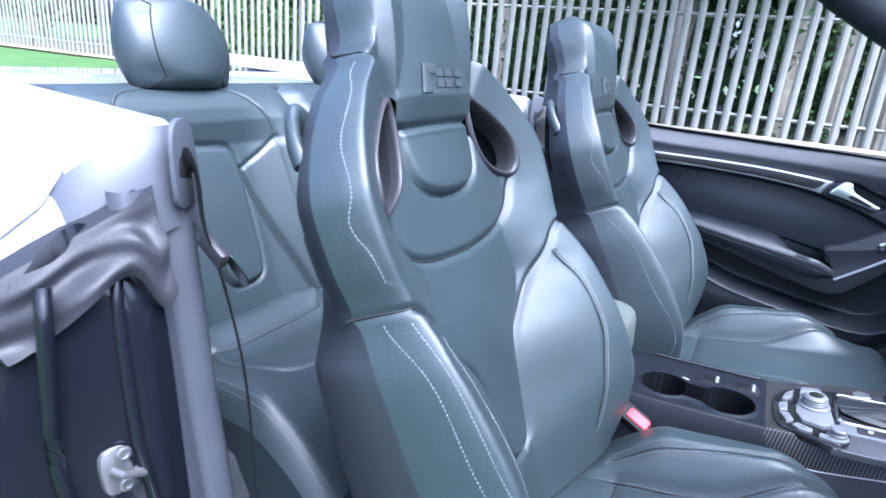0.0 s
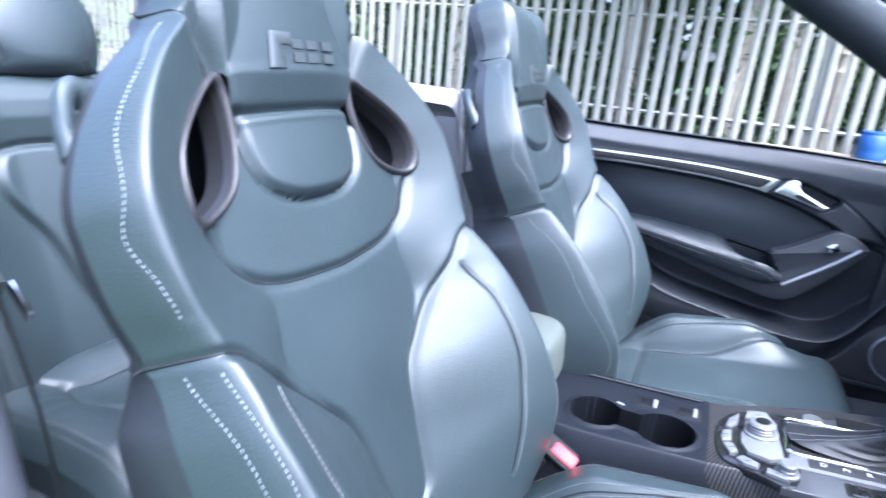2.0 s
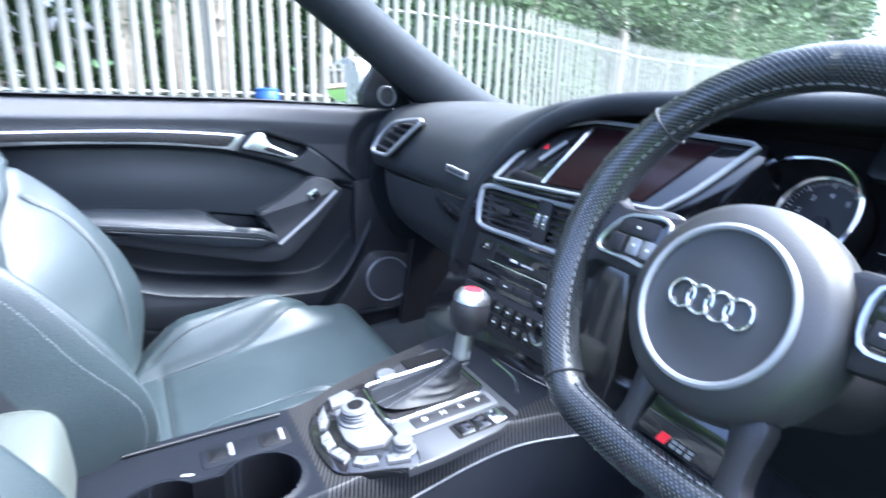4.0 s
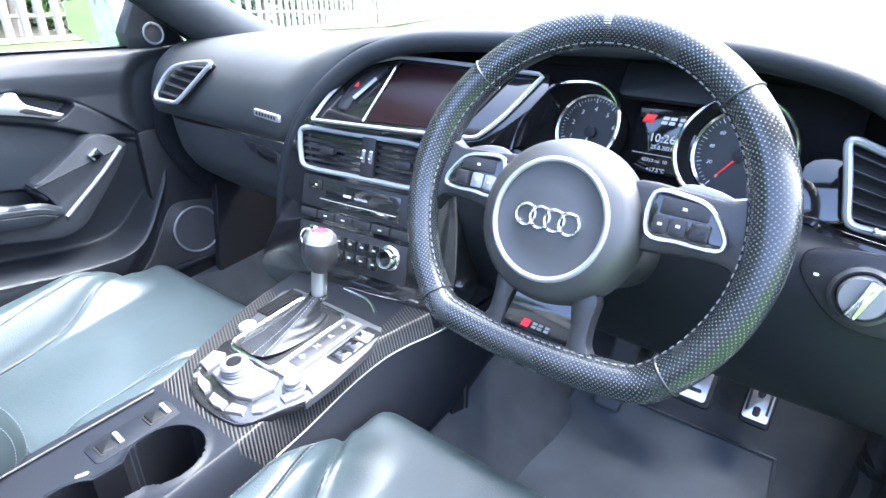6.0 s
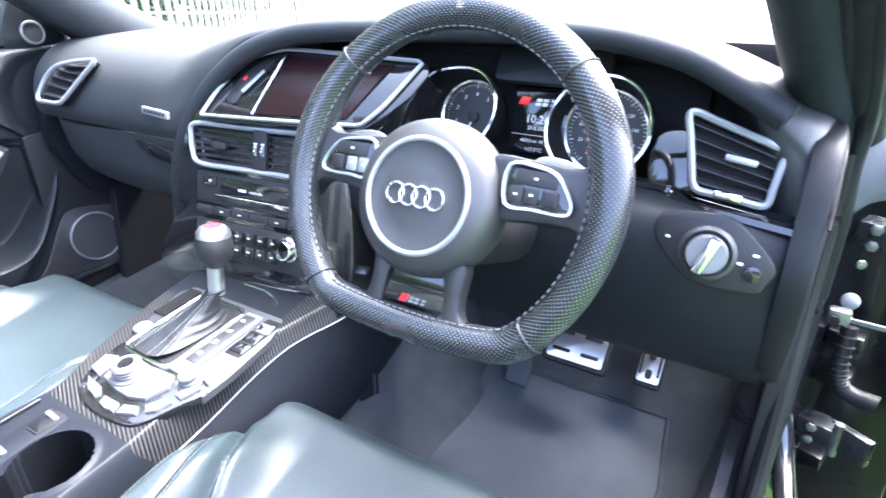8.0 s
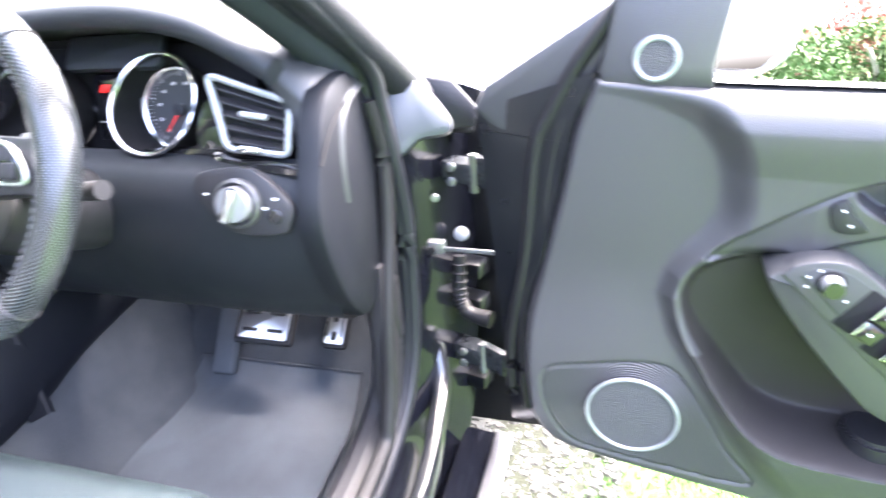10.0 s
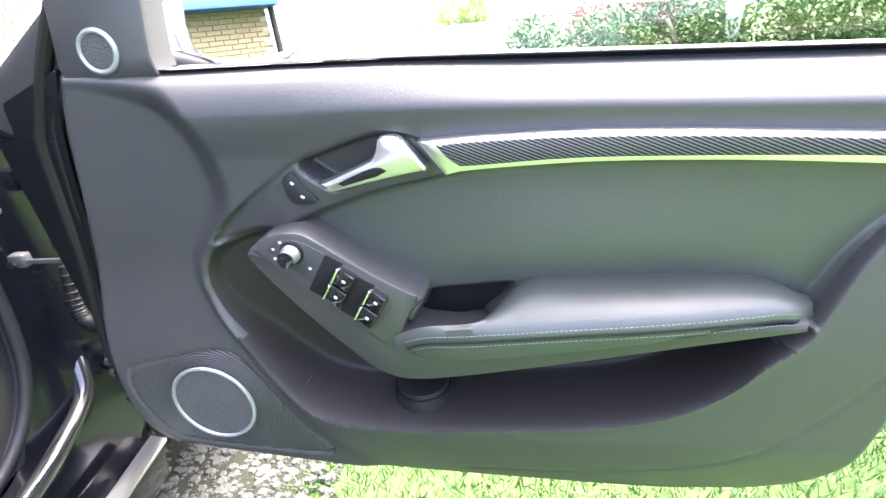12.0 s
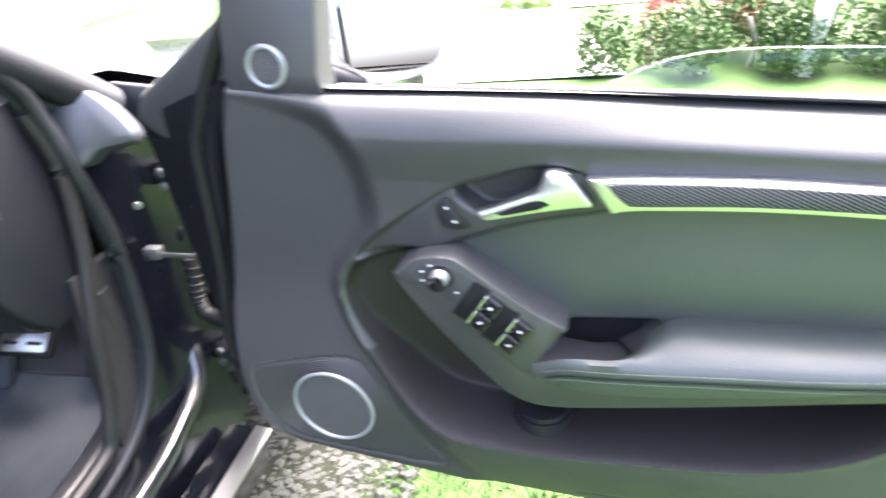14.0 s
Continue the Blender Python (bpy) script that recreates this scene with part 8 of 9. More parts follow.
    plate("striker_plate", spline([(-0.03, 0.045), (0.03, 0.045), (0.04, 0.0), (0.03, -0.045), (-0.03, -0.045), (-0.04, 0.0)], 4, True) * 0.62, frame_at((0.766 * sg, -0.440, 0.658), (1, 0, 0), (0.1 * sg, 1, 0.15)), 0.008, STRIKER, body, "zinc-plated lock striker plate", 0.003)
    for dz in (-0.022, 0.022):
        turned("striker_screw", [(0.009, 0.0), (0.009, 0.004), (0.006, 0.005), (0.005, 0.002), (0.001, 0.002)], frame_at((0.766 * sg, -0.439, 0.658 + dz), (1, 0, 0), (0.1 * sg, 1, 0.15)), STRIKER, body, "", 20)
    bar("striker_loop", [(0.751 * sg, -0.437, 0.650), (0.754 * sg, -0.420, 0.652), (0.779 * sg, -0.420, 0.666), (0.781 * sg, -0.437, 0.665)], 0.0045, STRIKER, body, "steel striker loop", n=10, smooth=0)
    sx_, sz_ = np.meshgrid(np.linspace(0.690, 0.850, 60), np.linspace(0, 1, 26))
    fold = 0.0045 * np.sin(sx_ * 70 + 4 * sz_) * (0.3 + sz_) + 0.004 * np.sin(sx_ * 33 - 7 * sz_ + 1) + 0.003 * np.sin(sz_ * 13 + sx_ * 30)
    fold = fold * np.clip(sz_ * 3.5, 0, 1) - 0.004 * (1 - np.clip(sz_ * 3.5, 0, 1))
    drop_ = (0.070 + 0.010 * np.sin((sx_ - 0.63) * 40.0) + 0.055 * np.exp(-(((sx_ - 0.700) / 0.016) ** 2))) * sz_
    flap = Field(np.arange(60), np.arange(26))
    flap.cut("roof_seal", np.stack([sx_ * sg, -0.448 - 0.40 * np.clip(sx_ - 0.68, 0, 1) + fold + 0.03 * sz_, 1.0 - 0.55 * np.clip(sx_ - 0.66, 0, 1) - drop_ + 0.3 * fold], -1), np.ones(flap.cu.shape, bool), FOLD_RUBBER, body, "crumpled grey rubber roof seal", skirt=(0, -0.04, 0), flip=sg > 0)
deck = Field(np.linspace(-0.66, 0.66, 30), np.linspace(-1.85, -1.02, 20))
dz_ = 1.03 + 0.02 * np.clip((-deck.v - 1.02) / 0.2, 0, 1) - 0.05 * np.clip((-deck.v - 1.4) / 0.45, 0, 1) ** 2
deck.cut("roof_cover", np.stack([deck.u, deck.v, dz_], -1), np.ones(deck.cu.shape, bool), PAINT_SKYLIT, body, "closed painted roof cover behind the rear seats", skirt=(0, 0, -0.3))
block("rear_bulkhead", pose(0, -1.06, 0.80), (1.2, 0.05, 0.44), SOFT, body, bevel=0.02)
block("rear_sill_pad", pose(0, -1.04, 1.03), (1.26, 0.09, 0.035), SOFT, body, bevel=0.012)

# road wheels and lower flanks
for sg in (1, -1):
    for wy in (1.86, -0.98):
        wm = frame_at((0.76 * sg, wy, 0.325), (0, 1, 0), (sg, 0, 0))
        tyre = turned("wheel", [(0.21, -0.10), (0.30, -0.10), (0.322, -0.07), (0.325, 0.05), (0.30, 0.085), (0.225, 0.09)], wm, RUBBER, body, "black road tyre", 40)
        turned("rim_disc", [(0.225, 0.085), (0.215, 0.05), (0.06, 0.04), (0.05, 0.06), (0.001, 0.06)], wm, ALU, tyre, "alloy wheel rim", 40)
    loft("rear_flank", [(a * sg, p) for a, p in ((0.72, [(-0.62, 0.22), (-1.2, 0.22), (-1.75, 0.30)]), (0.885, [(-0.50, 0.26), (-1.2, 0.26), (-1.76, 0.34)]))][::sg], JAMB, body, "", nx=4)
    plate("flank_panel", [(-0.52, 0.26), (-0.62, 0.26), (-0.66, 0.42), (-0.80, 0.62), (-0.98, 0.68), (-1.16, 0.62), (-1.30, 0.42), (-1.34, 0.28), (-1.78, 0.34), (-1.78, 0.78), (-0.62, 0.78), (-0.54, 0.70)], frame_at((0.885 * sg, 0, 0), (0, 1 * sg, 0), (sg, 0, 0)) @ Matrix.Diagonal((sg, 1, 1, 1)), 0.02, PAINT, body, "black painted rear flank", 0.004)
    plate("wing_panel", [(1.10, 0.24), (1.46, 0.24), (1.52, 0.46), (1.68, 0.64), (1.86, 0.69), (2.04, 0.64), (2.20, 0.46), (2.26, 0.28), (2.52, 0.32), (2.52, 0.74), (1.14, 0.855)], frame_at((0.885 * sg, 0, 0), (0, 1 * sg, 0), (sg, 0, 0)) @ Matrix.Diagonal((sg, 1, 1, 1)), 0.02, PAINT, body, "black painted front wing", 0.004)
block("rear_panel", pose(0, -1.82, 0.66), (1.60, 0.06, 0.66), PAINT_SKYLIT, body, "painted tail panel", 0.03)
block("nose_panel", pose(0, 2.53, 0.50), (1.66, 0.06, 0.40), PAINT, body, "painted nose panel", 0.03)
block("underbody", pose(0, 0.3, 0.22), (1.45, 4.0, 0.05), DARK, body, "", 0.02)

# seat belts
for sg in (1, -1):
    belt = thing("seat_belt", Matrix.Translation((0.60 * sg, -0.40, 0.5)), "black seat belt hanging from its pillar slot", "seat belt", "seat belts")
    plate("belt_slot", spline([(-0.032, 0.045), (0.02, 0.05), (0.03, 0.01), (0.022, -0.050), (-0.02, -0.054), (-0.034, -0.01)], 4, True), frame_at((0.630 * sg, -0.470, 1.006), (0.89, 0.45 * sg, 0), (-0.45 * sg, 0.89, 0.05)), 0.006, PILLAR_TRIM, belt, "oval belt slot surround", 0.003)
    plate("belt_slot_opening", rect(0.036, 0.026, 0.006), frame_at((0.631 * sg, -0.4685, 1.004), (0.89, 0.45 * sg, 0.2), (-0.45 * sg, 0.89, 0.05)), 0.004, DARK, belt)
    pts = spline([(0.634 * sg, -0.470, 1.015), (0.630 * sg, -0.452, 1.0), (0.628 * sg, -0.444, 0.93), (0.620 * sg, -0.425, 0.864), (0.612 * sg, -0.40, 0.74), (0.612 * sg, -0.385, 0.60), (0.62 * sg, -0.36, 0.36)], 6)
    v, f = tube(pts, np.interp(pts[:, 2], [0.36, 0.80, 0.92, 1.0], [0.010, 0.012, 0.020, 0.022]), 8, flat=0.11, up=(-0.83 * sg, 0.55, 0))
    mesh_object("webbing", v, f, RUBBER, belt, "black belt webbing")
    tg = block("belt_tongue", frame_at((0.628 * sg, -0.430, 0.905), (0.1, 1, -0.55), (-sg, 0.1, 0)), (0.05, 0.022, 0.014), HARD, belt, "black belt tongue grip", 0.004)
    plate("tongue_blade", rect(0.045, 0.014, 0.003), frame_at((0.615 * sg, -0.400, 0.880), (0.1, 1, -0.75), (-sg, 0.1, 0)), 0.003, CHROME, tg, "bright steel tongue", 0.001)

# rear-view mirror
rv = thing("rear_view_mirror", Matrix.Translation((0, 0.30, 1.30)), "black interior rear-view mirror under the header", "mirror")
block("mirror_housing", pose(0.0, 0.30, 1.315, 12, 0, 0), (0.24, 0.035, 0.06), HARD, rv, bevel=0.014, seg=3)
plate("mirror_face", rect(0.225, 0.05, 0.012), frame_at((0, 0.279, 1.311), (1, 0, 0), (0, -1, -0.2)), 0.003, MIRROR, rv, "mirror glass")
bar("mirror_stem", [(0, 0.31, 1.33), (0, 0.27, 1.37), (0, 0.24, 1.39)], 0.012, HARD, rv)

build_mirror((-0.985, 0.665, 1.035), (-1, 0.05, 0), (0.22, -1, -0.035), 0.30, 0.14, "satin silver passenger door mirror reflecting grass", (0.66, 0.84))
build_mirror((1.205, 0.985, 0.975), (0.98, 0.42, 0), (0.4293, -1, 0.1099), 0.19, 0.135, "satin silver driver's door mirror reflecting a brick wall", (0.88, 0.94))
bar("mirror_arm", [(1.07, 0.90, 0.950), (1.11, 0.925, 0.937), (1.16, 0.955, 0.915), (1.19, 0.985, 0.905)], [0.022, 0.018, 0.014, 0.012], HARD, next(o for o in bpy.data.objects if o.name == "door_mirror.001"), "black mirror arm", n=12)

# ---- outside ----
GRASS = material("mown_grass", (0.033, 0.068, 0.018), 0.9, vary=0.45, scale=1.3, bump=1.0, grain=60, spec=0.15)
LEAFY = material("green_foliage", (0.050, 0.095, 0.026), 0.6, vary=0.6, scale=2.5, spec=0.3)
LEAF_RED = material("coppery_foliage", (0.22, 0.07, 0.05), 0.6, vary=0.5, scale=3)
LEAF_LIGHT = material("light_green_foliage", (0.13, 0.22, 0.05), 0.6, vary=0.5, scale=3)
FENCE_STEEL = material("weathered_galvanised_steel", (0.18, 0.176, 0.156), 0.65, metal=0.15, vary=0.25, scale=5)
BOARD = material("weathered_brown_board", (0.24, 0.19, 0.13), 0.85, vary=0.3, scale=6, bump=0.4, grain=60)
BARK = material("grey_bark", (0.33, 0.295, 0.235), 0.9, vary=0.4, scale=12, bump=0.8, grain=40)
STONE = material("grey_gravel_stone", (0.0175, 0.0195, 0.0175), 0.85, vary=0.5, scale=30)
BRICK = material("buff_brick", (0.085, 0.076, 0.044), 0.85, vary=0.25, scale=12, bump=0.5, grain=90)
MORTAR = material("pale_mortar", (0.17, 0.155, 0.115), 0.9)
BLUE = material("blue_painted_fascia", (0.008, 0.045, 0.17), 0.5)
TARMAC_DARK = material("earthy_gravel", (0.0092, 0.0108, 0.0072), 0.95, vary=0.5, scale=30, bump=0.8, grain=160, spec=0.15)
PALE_CONCRETE = material("pale_concrete", (0.62, 0.61, 0.58), 0.85, vary=0.08, scale=3, bump=0.3, grain=120)
GRASS_BLADE = material("grass_blade", (0.055, 0.105, 0.03), 0.6, vary=0.4, scale=5)
FENCE_X = -7.0


def fence_x(y):
    """The fence's line: straight beside the car, swinging away ahead of it."""
    return FENCE_X - 0.35 * np.maximum(0, np.asarray(y, float) - 5.5)


def ground_height(x, y):
    """The verge rises a little towards the fence."""
    t = np.clip((-x - 1.5) / 5.0, 0, 1)
    return t * t * (3 - 2 * t) * lerp(np.asarray(y, float), [(-30, 0.46), (1.5, 0.46), (4.8, 0.36), (9.5, 0.06), (14, 0.0), (60, 0.0)])


gx = np.r_[-400, -120, -40, np.linspace(-14, 8, 90), 20, 60, 400]
gy = np.r_[-400, -120, -40, np.linspace(-14, 16, 110), 30, 60, 120, 400]
g = Field(np.arange(len(gx)), np.arange(len(gy)))
U, V = np.meshgrid(gx, gy)
Z = ground_height(U, V) + 0.012 * np.sin(U * 2.1) * np.sin(V * 1.7) * (np.abs(U) < 20) - 0.012
tagged(g.cut("ground", np.stack([U, V, Z], -1), np.ones(g.cu.shape, bool), GRASS, None, uv=False), "mown green grass verge rising gently to the fence", "ground", kind="structure")

wf = Field(np.linspace(-40, -7.12, 30), np.linspace(-30, 62, 90))
wf.u = wf.u + (fence_x(wf.v) - FENCE_X)
EARTH = material("leaf_littered_earth", (0.030, 0.032, 0.016), 0.95, vary=0.6, scale=4, bump=1.0, grain=40)
tagged(wf.cut("woodland_floor", np.stack([wf.u, wf.v, ground_height(wf.u, wf.v) + 0.012 + 0.012 * np.sin(wf.u * 2.1) * np.sin(wf.v * 1.7)], -1), np.ones(wf.cu.shape, bool), EARTH, None, uv=False), "dark leaf-littered earth under the trees behind the fence", "ground", kind="structure")

# fence of upright steel pales
PALE = 0.165
fence = thing("palisade_fence", Matrix.Translation((FENCE_X, 0, 0.3)), "tall galvanised steel palisade fence with pointed pales", "fence")


def pale_mesh():
    h, w, d = 1.59, 0.088, 0.024
    prof = [(-w / 2, -d * 0.6), (-w * 0.18, d * 0.4), (w * 0.18, d * 0.4), (w / 2, -d * 0.6)]
    v = [(y, x, 0.06) for x, y in prof] + [(y, x, h) for x, y in prof] + [(prof[1][1], 0, h + 0.09)]
    f = [(i, i + 1, i + 5, i + 4) for i in range(3)] + [(4, 5, 8), (5, 6, 8), (6, 7, 8)]
    me = bpy.data.meshes.new("pale")
    me.from_pydata([(a, b, c) for a, b, c in v], [], f)
    me.materials.append(FENCE_STEEL)
    return me


PALE_ME = pale_mesh()
for i in range(-120, 170):
    y = i * PALE
    ob = new("pale", PALE_ME)
    ob.parent = fence
    ob.location = (float(fence_x(y)) - FENCE_X + random.uniform(-0.006, 0.006), y, float(ground_height(np.array(FENCE_X), np.array(y))) - 0.3 + random.uniform(-0.01, 0.01))
    ob.rotation_euler = (radians(random.uniform(-0.7, 0.7)), 0, radians(random.uniform(-4, 4) + (19 if y > 5.5 else 0)))
for y0 in np.arange(-20.9, 30, 2.75):
    z0, z1 = (float(ground_height(np.array(FENCE_X), np.array(y))) for y in (y0, y0 + 2.75))
    f0, f1 = float(fence_x(y0)), float(fence_x(y0 + 2.75))
    for zz in (0.28, 1.40):
        bar("rail", [(f0 - 0.03, y0, z0 + zz), (f1 - 0.03, y0 + 2.75, z1 + zz)], 0.024, FENCE_STEEL, fence, n=4, smooth=0)
    bar("gravel_board", [(f0 + 0.05, y0, z0 + 0.03), (f1 + 0.05, y0 + 2.75, z1 + 0.03)], 0.045, BOARD, fence, "weathered brown board along the fence foot", n=4, smooth=0)
    block("post", pose(f0 - 0.08, y0, z0 + 0.76), (0.05, 0.10, 1.6), FENCE_STEEL, fence, bevel=0.004)


def leaf_cloud(name, centres, radii, count, size, mtl, parent=None, label="", seed=1):
    """Many small leaves scattered about given clumps."""
    r = np.random.RandomState(seed)
    centres, radii = np.asarray(centres, float), np.asarray(radii, float)
    k = r.randint(0, len(centres), count)
    d = r.normal(size=(count, 3))
    d /= np.linalg.norm(d, axis=1)[:, None]
    p = centres[k] + d * radii[k] * (r.uniform(0.35, 1.0, (count, 1)) ** 0.5)
    a = r.normal(size=(count, 3))
    a /= np.linalg.norm(a, axis=1)[:, None]
    b = np.cross(a, r.normal(size=(count, 3)))
    b /= np.linalg.norm(b, axis=1)[:, None]
    s = size * r.uniform(0.6, 1.4, (count, 1))
    v = np.stack([p - a * s, p + b * s * 0.45, p + a * s, p - b * s * 0.45], 1).reshape(-1, 3)
    f = np.arange(count * 4).reshape(-1, 4)
    return mesh_object(name, v, f, mtl, parent, label, False)


def trunk_tree(x, y, h, r, seed, thin=False):
    rr = random.Random(seed)
    tree = thing("tree", Matrix.Translation((x, y, 0)), "slim woodland tree with a grey trunk behind the fence", "tree", "trees behind the fence")
    pts = [(x + rr.uniform(-0.1, 0.1) * k, y + rr.uniform(-0.12, 0.12) * k, h * k / 5) for k in range(6)]
    bar("trunk", pts, [r, r * 0.85, r * 0.7, r * 0.5, r * 0.3], BARK, tree, n=9)
    cs = []
    for i in range(6):
        k = rr.uniform(0.35, 0.95)
        a = rr.uniform(0, 6.28)
        e = (x + math.cos(a) * rr.uniform(0.8, 2.0), y + math.sin(a) * rr.uniform(0.8, 2.2), h * k + rr.uniform(0.3, 1.2))
        bar("limb", [(x, y, h * k * 0.85), ((x + e[0]) / 2, (y + e[1]) / 2, h * k), e], [r * 0.4, r * 0.25, r * 0.1], BARK, tree, n=6, smooth=4)
        cs.append(e)
    leaf_cloud("crown", cs, [(1.3, 1.3, 0.9)] * len(cs), 3600, 0.13, LEAFY, tree, "dark green crown of small leaves", seed)
    return tree


for i, (x, y, h, r) in enumerate([(-7.75, 0.29, 8, 0.12), (-7.75, 1.36, 8, 0.12), (-7.85, -1.08, 7, 0.09), (-8.0, 2.7, 8, 0.10), (-9.2, -4.4, 7, 0.13), (-8.6, 0.9, 8, 0.15), (-8.9, 3.6, 8, 0.12), (-10.2, -1.4, 8, 0.16), (-9.6, 6.0, 9, 0.17), (-10.5, 9.0, 9, 0.16), (-9.8, 12.5, 9, 0.18), (-10.5, 17, 10, 0.2), (-10, 22, 10, 0.2), (-12, -7.5, 8, 0.16), (-12.5, 4.8, 10, 0.2), (-12, 27, 11, 0.22), (-9, 34, 10, 0.2)]):
    trunk_tree(x + float(fence_x(y)) - FENCE_X, y, h, r, 10 + i)

rs = np.random.RandomState(5)
cs = np.stack([rs.uniform(-11.5, -7.7, 230), rs.uniform(-12, 34, 230), rs.uniform(0.3, 3.4, 230)], -1)
cs[:, 0] += fence_x(cs[:, 1]) - FENCE_X
tagged(leaf_cloud("undergrowth", cs, np.stack([rs.uniform(0.5, 0.8, 230), rs.uniform(0.5, 1.0, 230), rs.uniform(0.4, 0.8, 230)], -1), 95000, 0.058, LEAFY, seed=7), "dense green bushes and brambles behind the fence", "undergrowth", kind="stuff")
cs = np.stack([rs.uniform(-17, -11.5, 300), rs.uniform(-26, 60, 300), rs.uniform(0.5, 12.5, 300)], -1)
cs[:, 0] += fence_x(cs[:, 1]) - FENCE_X
tagged(leaf_cloud("woodland", cs, np.full((300, 3), 2.0), 130000, 0.23, LEAFY, seed=9), "dense dark green woodland in the distance", "woodland", kind="stuff")

# gravel under the car, pale drive, hedge, post, house
gv = Field(np.linspace(-1.6, 1.08, 30), np.linspace(-6, 4.6, 60))
edge_x = gv.u + 0.05 * np.sin(gv.v * 5.0) * (gv.u > 0.9)
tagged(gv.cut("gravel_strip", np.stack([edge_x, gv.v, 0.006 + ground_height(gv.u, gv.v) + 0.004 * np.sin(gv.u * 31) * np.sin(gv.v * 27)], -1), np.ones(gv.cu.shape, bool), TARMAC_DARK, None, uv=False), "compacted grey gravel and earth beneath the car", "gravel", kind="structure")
rs = np.random.RandomState(3)
cnt = 6000
sx, sy = rs.uniform(0.55, 1.12, cnt), rs.uniform(0.55, 2.2, cnt)
tv, tf = [], []
for i in range(cnt):
    r = 0.005 + 0.014 * rs.uniform(0, 1) ** 2.5
    a0 = rs.uniform(0, 6.28)
    ringp = [(sx[i] + r * rs.uniform(0.7, 1.1) * math.cos(a0 + k * 1.0472), sy[i] + r * rs.uniform(0.7, 1.1) * math.sin(a0 + k * 1.0472), 0.004) for k in range(6)]
    topp = [(sx[i] + (q[0] - sx[i]) * 0.6, sy[i] + (q[1] - sy[i]) * 0.6, 0.006 + r * 0.3) for q in ringp]
    b0 = len(tv)
    tv += ringp + topp
    tf += [(b0 + k, b0 + (k + 1) % 6, b0 + 6 + (k + 1) % 6, b0 + 6 + k) for k in range(6)] + [tuple(range(b0 + 6, b0 + 12))]
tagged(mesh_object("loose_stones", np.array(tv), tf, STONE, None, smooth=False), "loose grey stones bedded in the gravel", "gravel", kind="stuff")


def blades(name, n, x0, x1, y0, y1, h, mtl, label, seed):
    r = np.random.RandomState(seed)
    p = np.stack([r.uniform(x0, x1, n), r.uniform(y0, y1, n)], -1)
    z = ground_height(p[:, 0], p[:, 1]) - 0.012
    a = r.uniform(0, 6.28, n)
    w = 0.0022
    hh = h * r.uniform(0.5, 1.3, n)
    lean = r.normal(0, 0.5, (n, 2)) * hh[:, None]
    q = np.stack([np.c_[p[:, 0] - w * np.cos(a), p[:, 1] - w * np.sin(a), z], np.c_[p[:, 0] + w * np.cos(a), p[:, 1] + w * np.sin(a), z], np.c_[p[:, 0] + lean[:, 0], p[:, 1] + lean[:, 1], z + hh]], 1).reshape(-1, 3)
    return tagged(mesh_object(name, q, np.arange(n * 3).reshape(-1, 3), mtl, None, smooth=False), label, "grass", kind="stuff")


blades("grass_blades", 42000, 1.0, 2.9, 0.7, 2.4, 0.035, GRASS_BLADE, "short fresh green grass blades on the verge", 4)
blades("grass_tufts", 1500, 0.8, 1.1, 0.8, 2.2, 0.02, GRASS_BLADE, "sparse grass growing through the gravel", 6)

dr = Field(np.linspace(0, 1, 14), np.linspace(0, 1, 14))
dx = -1.3 + 3.0 * dr.u + 0.15 * dr.v * 26 * 0 - 2.5 * dr.v
tagged(dr.cut("driveway", np.stack([dx + 0.2, 5.0 + 24 * dr.v, 0.012 + 0 * dr.u], -1), np.ones(dr.cu.shape, bool), PALE_CONCRETE, None, uv=False), "pale concrete driveway bright under the sky", "driveway", kind="structure")
tagged(dr.cut("car_park", np.stack([0.2 + 17 * dr.u, 9.5 + 15.5 * dr.v, 0.016 + 0 * dr.u], -1), np.ones(dr.cu.shape, bool), PALE_CONCRETE, None, uv=False), "pale concrete car park beyond the drive", "pavement", kind="structure")


def hedge(name, pts, wide, tall, count, mtl, label, seed):
    rr = np.random.RandomState(seed)
    p = np.asarray(pts, float)
    cs = []
    for (a, b) in zip(p[:-1], p[1:]):
        n = max(2, int(np.linalg.norm(b - a) / 0.22))
        for t in np.linspace(0, 1, n):
            for _ in range(2):
                cs.append((*(a * (1 - t) + b * t + rr.uniform(-wide / 2, wide / 2, 2)), rr.uniform(0.12, tall - 0.15)))
    cs = np.array(cs)
    ob = thing("hedge", Matrix.Translation((*p.mean(0), 0)), label, "hedge", "hedges")
    leaf_cloud("foliage", cs, np.full((len(cs), 3), 0.24), count, 0.022, mtl, ob, "", seed)
    for t in np.linspace(0.03, 0.97, 9):
        q = p[0] * (1 - t) + p[-1] * t
        bar("stem", [(q[0], q[1], 0), (q[0] + 0.03, q[1], tall * 0.4), (q[0] - 0.04, q[1] + 0.03, tall * 0.75)], 0.018, BARK, ob, n=6, smooth=3)
    return ob


hedge("hedge", [(2.0, 5.35), (3.2, 4.9), (5.0, 4.25)], 0.6, 0.48, 30000, LEAFY, "clipped green garden hedge beside the drive", 21)
hedge("hedge", [(2.45, 5.9), (3.15, 5.7)], 0.5, 0.62, 9000, LEAF_RED, "coppery red shrub behind the hedge", 22)
hedge("hedge", [(3.9, 5.4), (6.4, 4.5)], 0.6, 0.56, 14000, LEAF_LIGHT, "light green hedge further along", 23)
hedge("hedge", [(0.45, 9.9), (1.15, 9.7)], 0.5, 0.30, 7000, LEAF_LIGHT, "small light green shrub across the drive", 24)
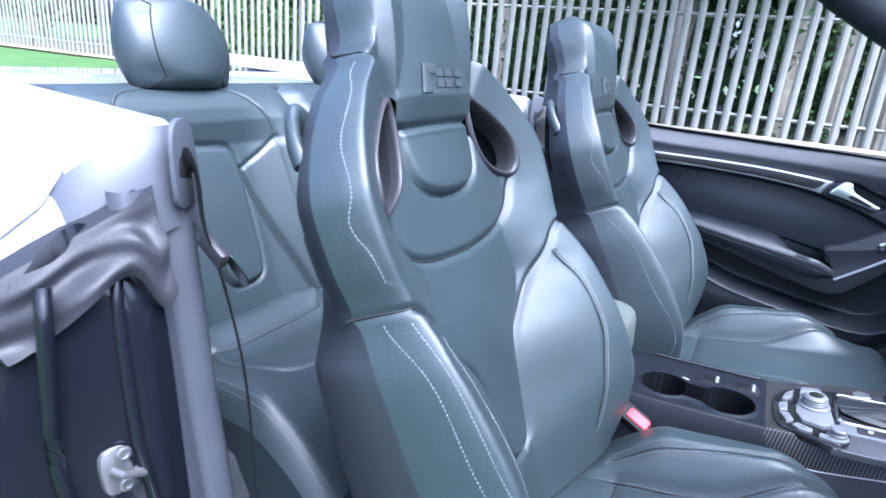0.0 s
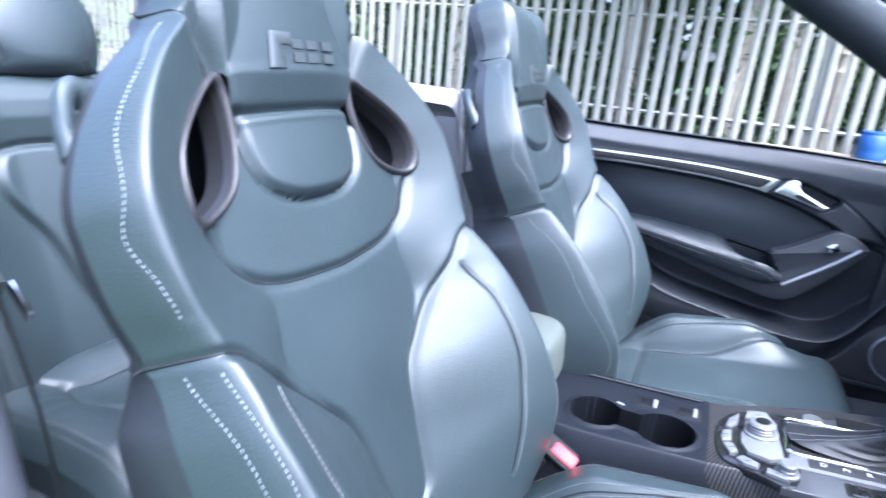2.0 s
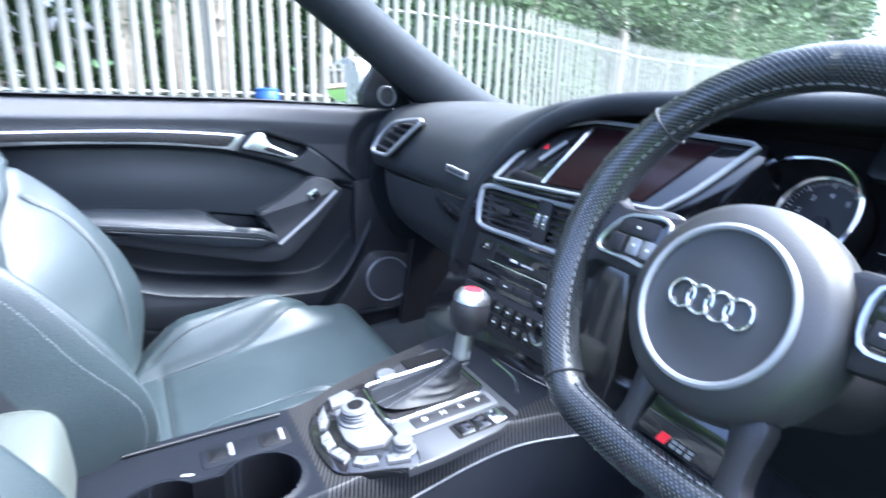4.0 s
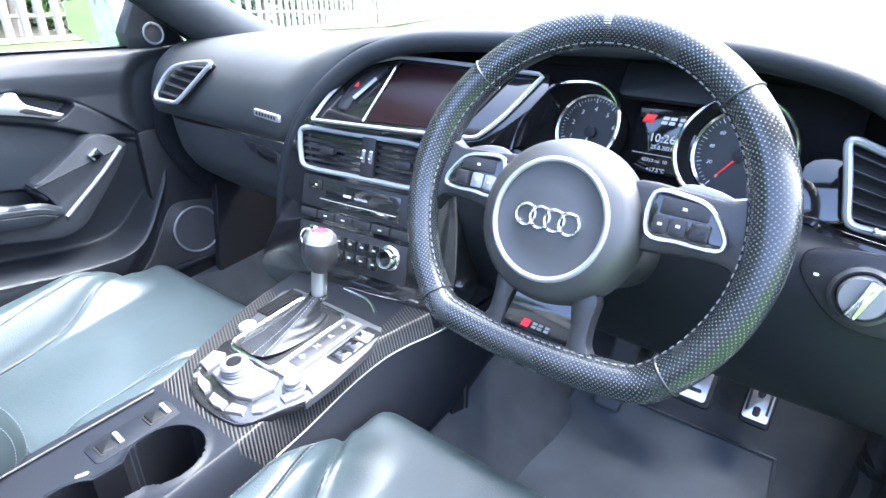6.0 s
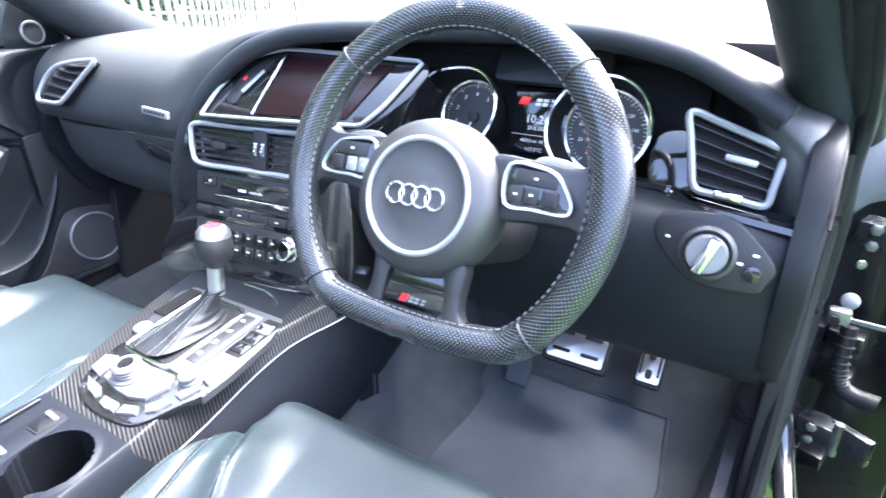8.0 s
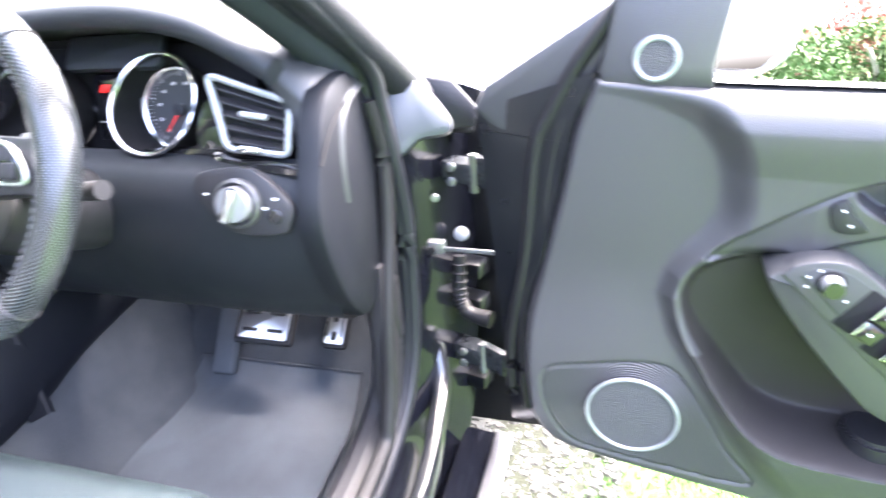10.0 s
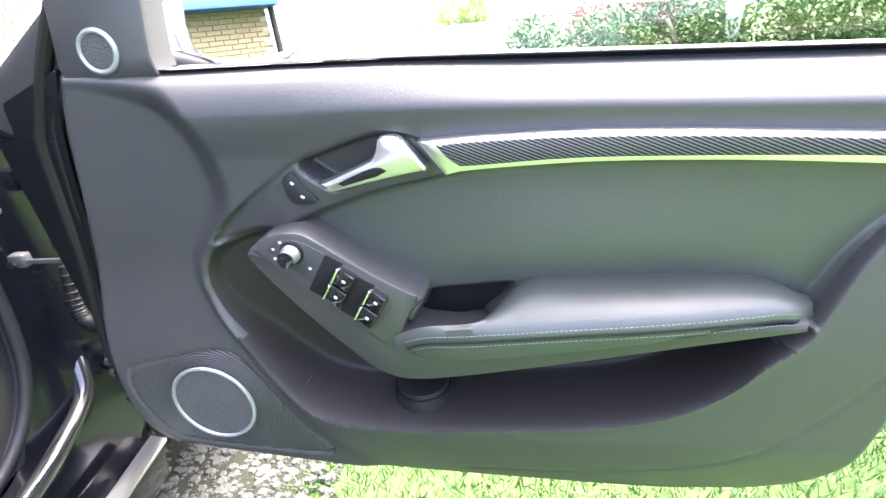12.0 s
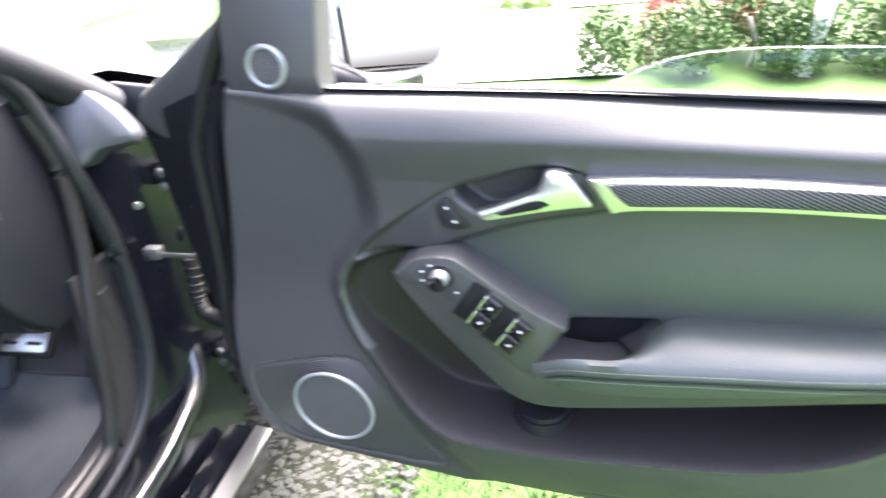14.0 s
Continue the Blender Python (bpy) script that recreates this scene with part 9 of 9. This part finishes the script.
rl = thing("low_railing", Matrix.Translation((1.35, 10.4, 0)), "low pale metal railing by the drive", "railing")
for zz in (0.18, 0.42):
    bar("rail", [(1.0, 10.5, zz), (1.75, 10.2, zz)], 0.012, STEEL, rl, smooth=0)
for k in range(7):
    bar("upright", [(1.0 + 0.125 * k, 10.5 - 0.05 * k, 0), (1.0 + 0.125 * k, 10.5 - 0.05 * k, 0.46)], 0.009, STEEL, rl, smooth=0, n=6)
po = thing("marker_post", Matrix.Translation((3.12, 4.72, 0)), "leaning grey concrete marker post in the hedge", "post")
block("post_shaft", pose(3.12, 4.72, 0.42, 0, 9, 0), (0.10, 0.08, 0.86), PALE_CONCRETE, po, bevel=0.012)

# brick house behind, with blue fascia
house = thing("brick_house", Matrix.Translation((3.15, -7.8, 0)), "low buff brick building with a blue fascia", "building")
HY = -7.5
block("wall", pose(3.15, HY - 0.16, 1.25), (4.1, 0.30, 2.5), MORTAR, house, bevel=0.01)
block("wall_side", pose(5.05, HY - 2.6, 1.25), (0.30, 4.6, 2.5), BRICK, house, bevel=0.01)
block("roof", pose(3.15, HY - 2.4, 2.80), (4.3, 5.6, 0.22), DARK, house, bevel=0.03)
block("fascia", pose(3.15, HY + 0.30, 2.58), (4.3, 0.06, 0.24), BLUE, house, "blue painted fascia board", 0.01)
block("soffit", pose(3.15, HY + 0.12, 2.48), (4.3, 0.32, 0.04), BLUE, house, bevel=0.005)
bar("drainpipe", [(5.26, HY + 0.08, 0.0), (5.26, HY + 0.08, 2.5)], 0.05, DARK, house, "black drainpipe", smooth=0)
bm = bmesh.new()
bmesh.ops.create_cube(bm, size=1.0)
bmesh.ops.scale(bm, vec=(0.215, 0.10, 0.065), verts=bm.verts)
bmesh.ops.bevel(bm, geom=[e for e in bm.edges], offset=0.004, segments=1, affect="EDGES")
BRICK_ME = bpy.data.meshes.new("brick")
bm.to_mesh(BRICK_ME)
bm.free()
BRICK_ME.materials.append(BRICK)
for row in range(19):
    for col in range(14):
        ob = new("brick", BRICK_ME)
        ob.parent = house
        ob.location = Vector((2.16 + col * 0.225 - (0.1125 if row % 2 else 0), HY - 0.04 + random.uniform(0, 0.004), 1.04 + row * 0.075)) - Vector((3.15, -7.8, 0))

# small blue drum beside the fence
drum = thing("drum", Matrix.Translation((-6.75, 1.68, 0.45)), "small blue plastic drum standing by the fence", "drum")
turned("drum_body", [(0.001, 0.0), (0.13, 0.0), (0.145, 0.02), (0.15, 0.12), (0.145, 0.15), (0.15, 0.18), (0.145, 0.30), (0.13, 0.33), (0.001, 0.335)], frame_at((-6.75, 1.68, 0.45), (1, 0, 0), (0, 0, 1)), BLUE, drum, "", 24)
turned("drum_lid", [(0.135, 0.0), (0.135, 0.02), (0.11, 0.03), (0.001, 0.03)], frame_at((-6.75, 1.68, 0.78), (1, 0, 0), (0, 0, 1)), BLUE, drum, "", 24)
